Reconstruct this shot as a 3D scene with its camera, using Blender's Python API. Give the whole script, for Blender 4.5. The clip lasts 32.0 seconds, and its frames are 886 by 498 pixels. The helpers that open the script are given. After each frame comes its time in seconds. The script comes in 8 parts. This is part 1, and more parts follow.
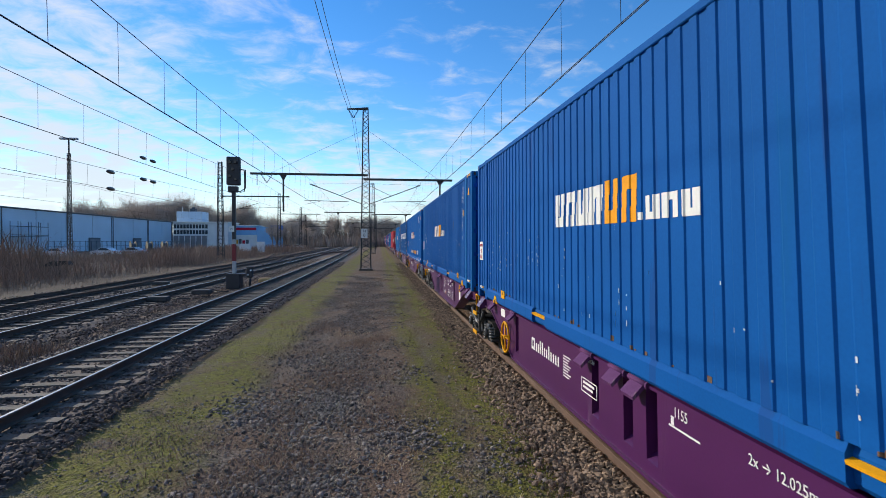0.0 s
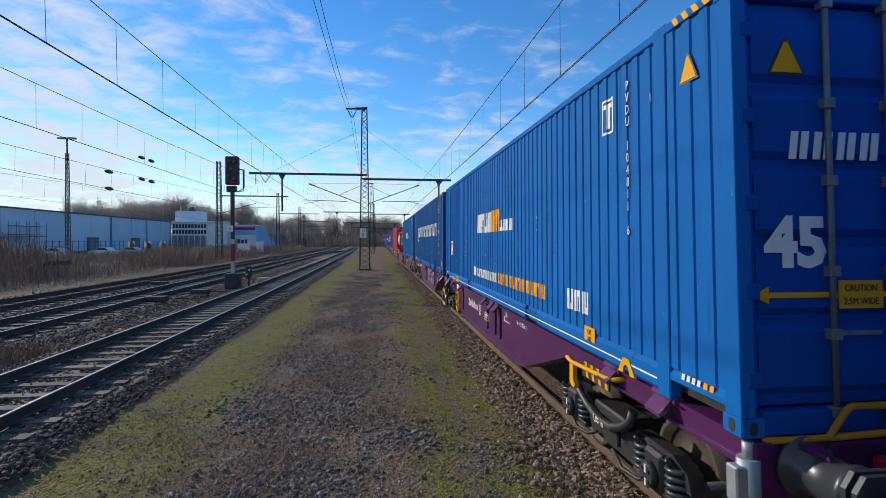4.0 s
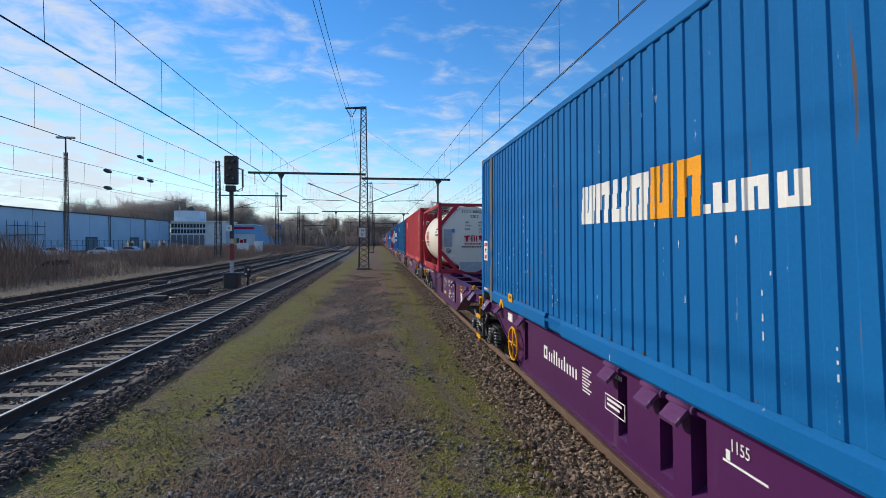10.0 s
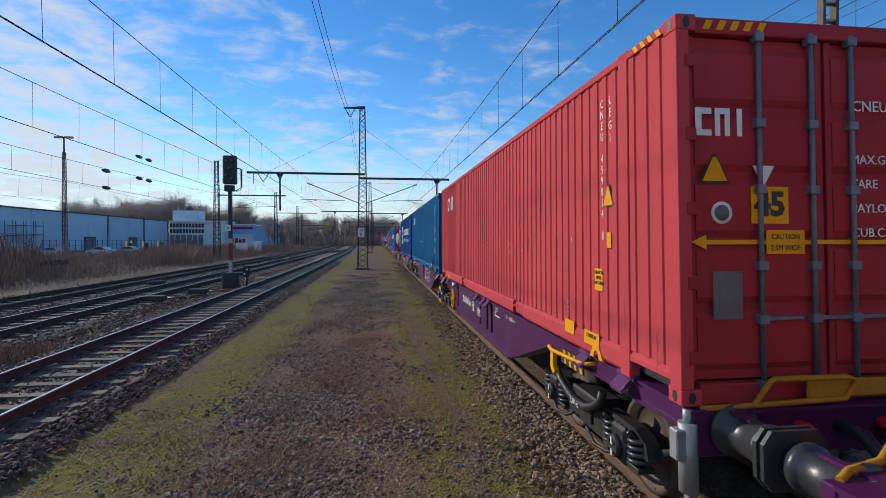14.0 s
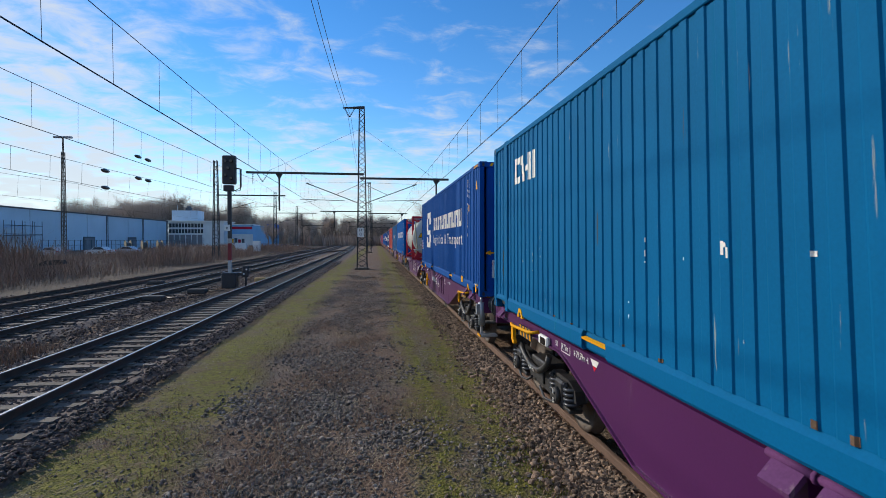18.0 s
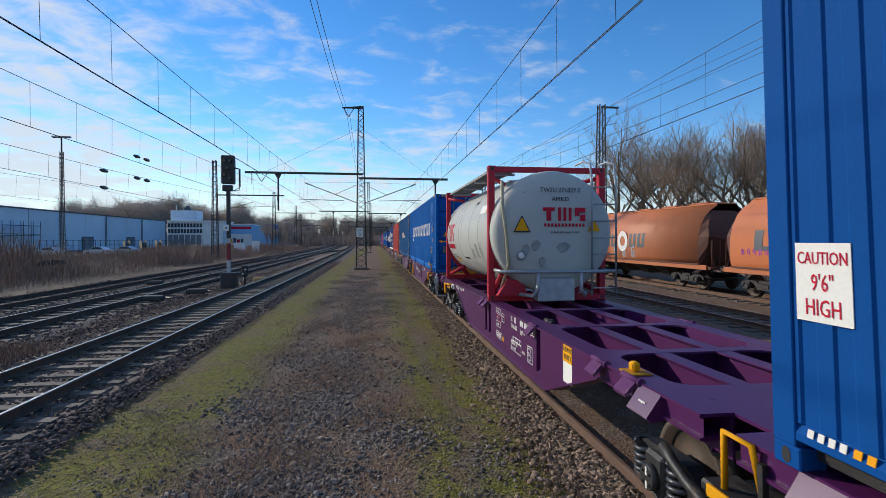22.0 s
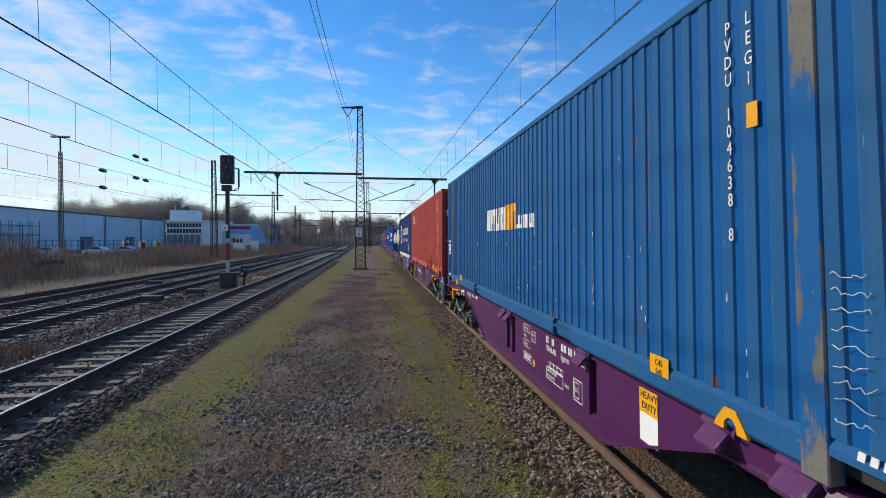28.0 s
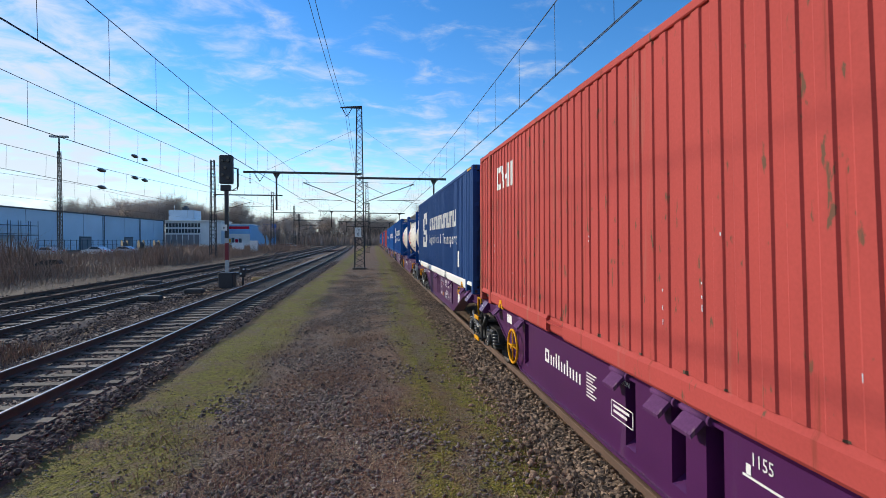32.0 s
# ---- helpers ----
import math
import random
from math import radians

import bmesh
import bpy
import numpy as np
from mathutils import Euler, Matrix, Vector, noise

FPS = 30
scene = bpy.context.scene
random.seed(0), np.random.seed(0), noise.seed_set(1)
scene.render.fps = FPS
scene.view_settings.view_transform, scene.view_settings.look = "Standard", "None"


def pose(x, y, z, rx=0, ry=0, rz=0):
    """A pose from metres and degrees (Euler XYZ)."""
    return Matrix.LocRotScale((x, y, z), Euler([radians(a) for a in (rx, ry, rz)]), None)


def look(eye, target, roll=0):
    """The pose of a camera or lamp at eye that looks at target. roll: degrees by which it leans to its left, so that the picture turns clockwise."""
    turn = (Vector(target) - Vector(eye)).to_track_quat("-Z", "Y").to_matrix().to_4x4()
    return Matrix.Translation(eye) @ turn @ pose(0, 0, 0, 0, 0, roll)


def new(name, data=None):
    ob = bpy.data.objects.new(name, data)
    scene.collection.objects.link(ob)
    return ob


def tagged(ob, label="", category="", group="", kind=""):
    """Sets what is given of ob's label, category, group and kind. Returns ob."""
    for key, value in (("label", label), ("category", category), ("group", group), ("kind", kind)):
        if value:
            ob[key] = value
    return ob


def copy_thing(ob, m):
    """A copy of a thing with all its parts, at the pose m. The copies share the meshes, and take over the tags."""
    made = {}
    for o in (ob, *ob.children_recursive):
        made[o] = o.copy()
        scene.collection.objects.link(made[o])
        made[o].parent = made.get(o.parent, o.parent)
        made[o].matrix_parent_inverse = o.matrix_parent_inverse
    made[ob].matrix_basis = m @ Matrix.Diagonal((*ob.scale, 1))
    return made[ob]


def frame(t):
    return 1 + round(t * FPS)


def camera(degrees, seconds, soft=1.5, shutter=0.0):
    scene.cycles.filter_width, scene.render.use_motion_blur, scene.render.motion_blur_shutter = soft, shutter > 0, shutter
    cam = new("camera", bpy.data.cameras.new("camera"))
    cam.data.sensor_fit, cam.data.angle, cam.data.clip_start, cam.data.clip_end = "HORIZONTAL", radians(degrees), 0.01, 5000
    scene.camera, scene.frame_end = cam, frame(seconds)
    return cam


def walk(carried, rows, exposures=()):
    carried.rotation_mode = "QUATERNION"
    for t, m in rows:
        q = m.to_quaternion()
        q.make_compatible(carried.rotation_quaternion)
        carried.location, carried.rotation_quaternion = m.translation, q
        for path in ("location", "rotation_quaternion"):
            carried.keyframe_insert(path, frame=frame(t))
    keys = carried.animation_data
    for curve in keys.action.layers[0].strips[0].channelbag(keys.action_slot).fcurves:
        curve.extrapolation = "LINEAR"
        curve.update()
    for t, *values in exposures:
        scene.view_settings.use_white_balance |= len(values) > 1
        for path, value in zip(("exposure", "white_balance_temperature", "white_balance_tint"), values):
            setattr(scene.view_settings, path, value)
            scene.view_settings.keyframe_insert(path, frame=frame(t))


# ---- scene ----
import itertools

# ---------------------------------------------------------------- camera
EYE_Z = 2.37
SHUTTER = 0.028 * FPS                   # the sensor takes 28 thousandths of a second from its first row to its last
cam = camera(81.77, 32.0, soft=0.85, shutter=SHUTTER)
scene.cycles.rolling_shutter_type, scene.cycles.rolling_shutter_duration = "TOP", 0.04     # rows are read from the top down


def heading(deg_right, deg_down):
    a, b = radians(deg_right), radians(deg_down)
    return look((0, 0, EYE_Z), (math.sin(a) * 100, math.cos(a) * 100, EYE_Z - 100 * math.tan(b)))


walk(cam, [(t, heading(a, b)) for t, a, b in (
    (0, 7.08, 0.90), (3, 7.19, 0.92), (6, 7.22, 0.95), (9, 7.27, 0.98), (13, 7.40, 1.00), (17, 7.47, 1.00),
    (21, 7.57, 1.01), (25, 7.65, 1.01), (28, 7.68, 1.02), (32, 7.77, 1.03))],
    exposures=((0, 0.20), (3, 0.12), (6, 0.06), (8, 0.10), (9, 0.16), (10, 0.08), (12, -0.04), (13.2, -0.12), (14.2, 0.0), (17.5, 0.08), (21.5, 0.06), (23.2, 0.08), (24.6, 0.08), (26, 0.10), (29, 0.14), (32, 0.20)))

# ---------------------------------------------------------------- light
SUN_LEFT, SUN_UP = 50.0, 22.0          # degrees left of the track's line, and above the horizon
world = bpy.data.worlds.new("sky")
scene.world = world
world.use_nodes = True
wn = world.node_tree.nodes
sky = wn.new("ShaderNodeTexSky")
sky.sky_type, sky.sun_disc = "NISHITA", False
sky.sun_elevation, sky.sun_rotation = radians(SUN_UP), radians(-SUN_LEFT)
sky.air_density, sky.dust_density, sky.ozone_density = 1.0, 0.0, 4.0
tone = wn.new("ShaderNodeHueSaturation")
tone.inputs["Saturation"].default_value = 1.24
tone.inputs["Hue"].default_value = 0.505
wn["Background"].inputs["Strength"].default_value = 0.17
world.node_tree.links.new(sky.outputs[0], tone.inputs["Color"])
world.node_tree.links.new(tone.outputs[0], wn["Background"].inputs["Color"])
sun = new("sun", bpy.data.lights.new("sun", "SUN"))
sun.data.energy, sun.data.angle, sun.data.color = 3.7, radians(0.8), (1.0, 0.91, 0.77)
sa, su = radians(SUN_LEFT), radians(SUN_UP)
sun.matrix_world = look((-math.sin(sa) * 100, math.cos(sa) * 100, 100 * math.tan(su)), (0, 0, 0))

# ---------------------------------------------------------------- mesh building


class Shape:
    """Collects vertices and faces; mesh() turns them into one mesh."""

    def __init__(self):
        self.v, self.f, self.s, self.second = [], [], [], []

    def add(self, verts, faces, smooth=False):
        n = len(self.v)
        self.v.extend(verts)
        self.f.extend([tuple(n + i for i in f) for f in faces])
        self.s.extend([smooth] * len(faces))
        return self

    def box(self, x0, x1, y0, y1, z0, z1, c=0.0):
        if c <= 0:
            v = [(x, y, z) for x in (x0, x1) for y in (y0, y1) for z in (z0, z1)]
            return self.add(v, [(0, 1, 3, 2), (4, 6, 7, 5), (0, 4, 5, 1), (2, 3, 7, 6), (0, 2, 6, 4), (1, 5, 7, 3)])
        v, idx = [], {}
        for i, x in enumerate((x0, x1)):
            for j, y in enumerate((y0, y1)):
                for k, z in enumerate((z0, z1)):
                    ix, iy, iz = (c if i == 0 else -c), (c if j == 0 else -c), (c if k == 0 else -c)
                    for a, p in enumerate(((x, y + iy, z + iz), (x + ix, y, z + iz), (x + ix, y + iy, z))):
                        idx[i, j, k, a] = len(v)
                        v.append(p)
        f = []
        for i in (0, 1):
            f.append([idx[i, 0, 0, 0], idx[i, 0, 1, 0], idx[i, 1, 1, 0], idx[i, 1, 0, 0]][::1 if i == 0 else -1])
            f.append([idx[0, i, 0, 1], idx[1, i, 0, 1], idx[1, i, 1, 1], idx[0, i, 1, 1]][::1 if i == 0 else -1])
            f.append([idx[0, 0, i, 2], idx[0, 1, i, 2], idx[1, 1, i, 2], idx[1, 0, i, 2]][::1 if i == 0 else -1])
        for i in (0, 1):
            for j in (0, 1):
                f.append([idx[i, j, 0, 0], idx[i, j, 1, 0], idx[i, j, 1, 1], idx[i, j, 0, 1]])
                f.append([idx[i, 0, j, 0], idx[i, 1, j, 0], idx[i, 1, j, 2], idx[i, 0, j, 2]])
                f.append([idx[0, i, j, 1], idx[1, i, j, 1], idx[1, i, j, 2], idx[0, i, j, 2]])
                for k in (0, 1):
                    f.append([idx[i, j, k, 0], idx[i, j, k, 1], idx[i, j, k, 2]])
        return self.add(v, f)

    def ring(self, rings, closed=True, caps=True, smooth=True):
        """Skins a row of loops that have the same number of points."""
        m = len(rings[0])
        v = [p for r in rings for p in r]
        f = []
        for i in range(len(rings) - 1):
            for j in range(m if closed else m - 1):
                a, b = i * m + j, i * m + (j + 1) % m
                f.append((a, b, b + m, a + m))
        self.add(v, f, smooth)
        if caps and closed:
            n = len(self.v) - len(v)
            self.f.append(tuple(n + j for j in range(m))[::-1])
            self.f.append(tuple(n + (len(rings) - 1) * m + j for j in range(m)))
            self.s.extend([False, False])
        return self

    def cyl(self, p0, p1, r0, r1=None, n=10, caps=True, smooth=True):
        r1 = r0 if r1 is None else r1
        p0, p1 = Vector(p0), Vector(p1)
        d = (p1 - p0).normalized()
        u = d.orthogonal().normalized()
        w = d.cross(u)
        cs = [(math.cos(2 * math.pi * i / n), math.sin(2 * math.pi * i / n)) for i in range(n)]
        return self.ring([[tuple(p + (u * c + w * s) * r) for c, s in cs] for p, r in ((p0, r0), (p1, r1))], True, caps, smooth)

    def tube(self, pts, r, n=6):
        pts = [Vector(p) for p in pts]
        for a, b in zip(pts, pts[1:]):
            self.cyl(a, b, r, n=n)
        return self

    def sweep(self, pts, r, n=6, closed=False):
        """A smooth pipe through the points."""
        pts = [Vector(p) for p in pts]
        rings, m = [], len(pts)
        up = None
        for i, p in enumerate(pts):
            a = pts[(i - 1) % m] if (i or closed) else p
            b = pts[(i + 1) % m] if (i < m - 1 or closed) else p
            d = (b - a).normalized()
            if up is None:
                up = d.orthogonal().normalized()
            up = (up - d * up.dot(d)).normalized()
            w = d.cross(up)
            rings.append([tuple(p + (up * math.cos(2 * math.pi * k / n) + w * math.sin(2 * math.pi * k / n)) * r) for k in range(n)])
        if closed:
            rings.append(rings[0])
        return self.ring(rings, True, not closed)

    def prism(self, poly, axis, a, b):
        """A polygon given in the two other axes, drawn out along axis from a to b."""
        def put(p, q):
            return {"x": (q, p[0], p[1]), "y": (p[0], q, p[1]), "z": (p[0], p[1], q)}[axis]
        n = len(poly)
        v = [put(p, a) for p in poly] + [put(p, b) for p in poly]
        f = [tuple(range(n))[::-1], tuple(range(n, 2 * n))] + [(i, (i + 1) % n, n + (i + 1) % n, n + i) for i in range(n)]
        return self.add(v, f)

    def lathe(self, prof, origin, axis="y", n=24, caps=True):
        """prof: rows of (distance along the axis, radius)."""
        ox, oy, oz = origin
        rings = []
        for d, r in prof:
            ring = []
            for k in range(n):
                c, s = math.cos(2 * math.pi * k / n) * r, math.sin(2 * math.pi * k / n) * r
                ring.append({"y": (ox + c, oy + d, oz + s), "x": (ox + d, oy + c, oz + s), "z": (ox + c, oy + s, oz + d)}[axis])
            rings.append(ring)
        return self.ring(rings, True, caps)

    def mesh(self, name, fix=True):
        me = bpy.data.meshes.new(name)
        me.from_pydata(self.v, [], self.f)
        me.polygons.foreach_set("use_smooth", self.s)
        if fix and len(self.f) < 20000:
            bm = bmesh.new()
            bm.from_mesh(me)
            bmesh.ops.recalc_face_normals(bm, faces=bm.faces)
            bm.to_mesh(me)
            bm.free()
        me.materials.append(None)
        if self.second:
            me.materials.append(None)
            for i in self.second:
                me.polygons[i].material_index = 1
        return me


MESHES = {}


def part(name, shape, material, parent=None, label="", key=None, at=None):
    """One mesh object, under a thing or a part when parent is given. Alike pieces share a mesh by key."""
    if key is not None and key in MESHES:
        me = MESHES[key]
    else:
        me = (shape() if callable(shape) else shape)
        me = me.mesh(name) if isinstance(me, Shape) else me
        if key is not None:
            MESHES[key] = me
    ob = new(name, me)
    for slot, m in zip(ob.material_slots, material if isinstance(material, tuple) else (material, material)):
        slot.link = "OBJECT"
        slot.material = m
    if parent is not None:
        ob.parent = parent
    if at is not None:
        ob.matrix_basis = at
    if label:
        tagged(ob, label)
    return ob


def thing(name, label, category, group="", kind="", at=None):
    ob = tagged(new(name), label, category, group, kind)
    ob.empty_display_size = 0.2
    if at is not None:
        ob.matrix_basis = at
    return ob


def words(text, size, align="CENTER", narrow=1.0, bold=0.0, depth=0.0015):
    """A mesh of lettering in the x-y plane."""
    cu = bpy.data.curves.new("lettering", "FONT")
    cu.body, cu.size, cu.align_x, cu.align_y, cu.extrude = text, size, align, "CENTER", depth
    cu.resolution_u, cu.offset = 2, bold
    ob = bpy.data.objects.new("lettering", cu)
    scene.collection.objects.link(ob)
    bpy.context.view_layer.update()
    me = bpy.data.meshes.new_from_object(ob.evaluated_get(bpy.context.evaluated_depsgraph_get()))
    bpy.data.objects.remove(ob)
    if narrow != 1.0:
        me.transform(Matrix.Diagonal((narrow, 1, 1, 1)))
    me.materials.clear()
    me.materials.append(None)
    return me


# lettering on a face that looks to -x (the train's side), and on one that looks to -y (an end)
SIDE = Matrix(((0, 0, -1, 0), (-1, 0, 0, 0), (0, 1, 0, 0), (0, 0, 0, 1)))
END = Matrix(((1, 0, 0, 0), (0, 0, -1, 0), (0, 1, 0, 0), (0, 0, 0, 1)))


def lettered(text, size, place, face, material, parent, align="CENTER", narrow=1.0, turn=0, bold=0.0):
    key = ("words", text, size, align, narrow, bold)
    return part("lettering", lambda: words(text, size, align, narrow, bold), material, parent, key=key,
                at=Matrix.Translation(place) @ face @ pose(0, 0, 0, 0, 0, turn))


# ---------------------------------------------------------------- materials
def material(name, color, rough=0.6, metal=0.0, vary=0.25, scale=3.0, grain=60.0, bump=0.15, bump_at=None,
             wear=None, wear_amount=0.5, wear_scale=(1, 1, 1), island=0.0, spec=0.5, object_random=0.0, wear_size=1.3, coat=0.0, spots=()):
    m = bpy.data.materials.new(name)
    m.use_nodes = True
    nt = m.node_tree
    N, L = nt.nodes, nt.links
    b = N["Principled BSDF"]
    b.inputs["Roughness"].default_value, b.inputs["Metallic"].default_value = rough, metal
    b.inputs["Specular IOR Level"].default_value = spec
    b.inputs["Coat Weight"].default_value = coat
    tc = N.new("ShaderNodeTexCoord")
    big, small = N.new("ShaderNodeTexNoise"), N.new("ShaderNodeTexNoise")
    big.inputs["Scale"].default_value, big.inputs["Detail"].default_value = scale, 6
    small.inputs["Scale"].default_value, small.inputs["Detail"].default_value = grain, 3
    L.new(tc.outputs["Object"], big.inputs["Vector"])
    L.new(tc.outputs["Object"], small.inputs["Vector"])
    mix = N.new("ShaderNodeMix")
    mix.data_type = "FLOAT"
    mix.inputs[0].default_value = 0.4
    L.new(big.outputs["Fac"], mix.inputs[2])
    L.new(small.outputs["Fac"], mix.inputs[3])
    value = mix.outputs[0]
    ramp = N.new("ShaderNodeMapRange")
    ramp.inputs["From Min"].default_value, ramp.inputs["From Max"].default_value = 0.3, 0.7
    ramp.inputs["To Min"].default_value, ramp.inputs["To Max"].default_value = 1 - vary, 1 + vary
    L.new(value, ramp.inputs["Value"])
    factor = ramp.outputs[0]
    for source, amount in (("island", island), ("object", object_random)):
        if amount:
            g = N.new("ShaderNodeNewGeometry") if source == "island" else N.new("ShaderNodeObjectInfo")
            r = N.new("ShaderNodeMapRange")
            r.inputs["To Min"].default_value, r.inputs["To Max"].default_value = 1 - amount, 1 + amount
            L.new(g.outputs["Random Per Island"] if source == "island" else g.outputs["Random"], r.inputs["Value"])
            mu = N.new("ShaderNodeMath")
            mu.operation = "MULTIPLY"
            L.new(factor, mu.inputs[0])
            L.new(r.outputs[0], mu.inputs[1])
            factor = mu.outputs[0]
    hsv = N.new("ShaderNodeHueSaturation")
    hsv.inputs["Color"].default_value = (*color, 1)
    L.new(factor, hsv.inputs["Value"])
    out = hsv.outputs[0]
    if wear:
        mp = N.new("ShaderNodeMapping")
        mp.inputs["Scale"].default_value = wear_scale
        L.new(tc.outputs["Object"], mp.inputs["Vector"])
        wz = N.new("ShaderNodeTexNoise")
        wz.inputs["Scale"].default_value, wz.inputs["Detail"].default_value, wz.inputs["Roughness"].default_value = wear_size, 9, 0.68
        L.new(mp.outputs[0], wz.inputs["Vector"])
        cut = N.new("ShaderNodeMapRange")
        lo = 0.72 - 0.34 * wear_amount
        cut.inputs["From Min"].default_value, cut.inputs["From Max"].default_value = lo, lo + 0.12
        L.new(wz.outputs["Fac"], cut.inputs["Value"])
        mc = N.new("ShaderNodeMix")
        mc.data_type = "RGBA"
        mc.inputs[7].default_value = (*wear, 1)
        L.new(cut.outputs[0], mc.inputs[0])
        L.new(out, mc.inputs[6])
        out = mc.outputs[2]
        rr = N.new("ShaderNodeMapRange")
        rr.inputs["To Min"].default_value, rr.inputs["To Max"].default_value = rough, 0.9
        L.new(cut.outputs[0], rr.inputs["Value"])
        L.new(rr.outputs[0], b.inputs["Roughness"])
    for color2, size2, stretch2, level in spots:
        mp = N.new("ShaderNodeMapping")
        mp.inputs["Scale"].default_value = stretch2
        L.new(tc.outputs["Object"], mp.inputs["Vector"])
        wz = N.new("ShaderNodeTexNoise")
        wz.inputs["Scale"].default_value, wz.inputs["Detail"].default_value, wz.inputs["Roughness"].default_value = size2, 7, 0.6
        L.new(mp.outputs[0], wz.inputs["Vector"])
        cut = N.new("ShaderNodeMapRange")
        cut.inputs["From Min"].default_value, cut.inputs["From Max"].default_value = level, level + 0.035
        L.new(wz.outputs["Fac"], cut.inputs["Value"])
        mc = N.new("ShaderNodeMix")
        mc.data_type = "RGBA"
        mc.inputs[7].default_value = (*color2, 1)
        L.new(cut.outputs[0], mc.inputs[0])
        L.new(out, mc.inputs[6])
        out = mc.outputs[2]
    L.new(out, b.inputs["Base Color"])
    if bump:
        bp = N.new("ShaderNodeBump")
        bp.inputs["Strength"].default_value, bp.inputs["Distance"].default_value = bump, 0.01
        if bump_at:
            bn = N.new("ShaderNodeTexNoise")
            bn.inputs["Scale"].default_value, bn.inputs["Detail"].default_value = bump_at, 4
            L.new(tc.outputs["Object"], bn.inputs["Vector"])
            L.new(bn.outputs["Fac"], bp.inputs["Height"])
        else:
            L.new(small.outputs["Fac"], bp.inputs["Height"])
        L.new(bp.outputs[0], b.inputs["Normal"])
    return m


RUST = (0.16, 0.07, 0.035)
STREAK = (1.2, 1.2, 0.12)      # stains drawn out downwards


def paint(name, color, wear=RUST, amount=0.25, rough=0.72, vary=0.12, size=2.2, spots=(), spec=0.05):
    return material(name, color, rough, 0, vary, 0.8, 45, 0.05, 3.0, wear, amount, STREAK, wear_size=size, spec=spec, spots=spots)


BLUE_A = paint("container blue", (0.0061, 0.0901, 0.3109), (0.0135, 0.0901, 0.2507), 0.45, spots=(((0.07, 0.08, 0.09), 2.4, (1.5, 4.0, 0.30), 0.68), ((0.30, 0.32, 0.33), 7.0, (1.0, 1.6, 0.5), 0.71)))
BLUE_B = paint("bright container blue", (0.0055, 0.0884, 0.3159), (0.0086, 0.0935, 0.2759), 0.4, spots=(((0.010, 0.070, 0.25), 1.6, (1.2, 3.0, 0.25), 0.62),))
BLUE_C = paint("faded container blue", (0.0063, 0.0857, 0.2708), (0.0183, 0.0895, 0.2112), 0.50, spots=(((0.10, 0.09, 0.08), 2.2, (1.4, 3.5, 0.3), 0.63), ((0.45, 0.47, 0.48), 8.0, (1.0, 1.8, 0.4), 0.71)))
BLUE_D = paint("weathered container blue", (0.0073, 0.1262, 0.3467), (0.0383, 0.1175, 0.2166), 0.40, spots=(((0.10, 0.085, 0.08), 2.6, (1.5, 4.5, 0.30), 0.67), ((0.55, 0.56, 0.52), 8.0, (1.0, 1.8, 0.4), 0.69)))
BLUE_E = paint("light container blue", (0.0074, 0.119, 0.3861), (0.0122, 0.1232, 0.3361), 0.35, spots=(((0.010, 0.085, 0.28), 2.6, (1.5, 4.5, 0.22), 0.60), ((0.45, 0.48, 0.48), 9.0, (1.0, 1.8, 0.45), 0.71)))
BLUE_F = paint("dull faded container blue", (0.020, 0.098, 0.235), (0.05, 0.105, 0.19), 0.45, spots=(((0.12, 0.085, 0.06), 2.6, (1.5, 4.5, 0.30), 0.67), ((0.40, 0.43, 0.44), 8.0, (1.0, 1.8, 0.4), 0.70)))
TEAL = paint("teal container blue", (0.0006, 0.1071, 0.2563), (0.0024, 0.1186, 0.2409), 0.4, spots=(((0.20, 0.26, 0.28), 6.0, (1.2, 4.0, 0.18), 0.675), ((0.06, 0.07, 0.07), 2.0, (1.2, 3.0, 0.3), 0.68)))
# one blue for the near ends, deepened to hold their shade
SHADED_END_BLUE = paint("shaded end blue", (0.0052, 0.07, 0.3172), (0.0104, 0.077, 0.27), 0.4)
ROYAL = paint("royal container blue", (0.0043, 0.0658, 0.256), (0.0086, 0.0711, 0.2206), 0.35, spots=(((0.16, 0.20, 0.24), 9.0, (1.0, 1.8, 0.45), 0.76),))
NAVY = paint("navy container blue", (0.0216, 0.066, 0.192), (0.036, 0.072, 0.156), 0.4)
# container red with the shade of the door ends put into the colour
SHADED_DOOR_RED = paint("shaded door red", (0.345, 0.0384, 0.0517), (0.276, 0.042, 0.0517), 0.4)
RED_POST = paint("rubbed red post", (0.44, 0.075, 0.060), (0.17, 0.10, 0.06), 0.62, 0.75, 0.25, 4)
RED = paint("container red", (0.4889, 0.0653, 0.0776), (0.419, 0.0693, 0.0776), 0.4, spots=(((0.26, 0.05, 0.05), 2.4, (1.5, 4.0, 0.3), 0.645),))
RED_FADED = paint("faded container red", (0.4452, 0.0756, 0.0648), (0.3929, 0.135, 0.1026), 0.42, spots=(((0.16, 0.085, 0.055), 4.5, (1.0, 2.2, 0.7), 0.63), ((0.30, 0.06, 0.045), 1.8, (1.4, 4.0, 0.2), 0.62)))
RED_FRAME = paint("tank frame red", (0.43, 0.038, 0.058), (0.34, 0.06, 0.065), 0.3, 0.4)
BLUE_FRAME = paint("tank frame blue", (0.012, 0.07, 0.28), (0.05, 0.05, 0.08), 0.2, 0.4)
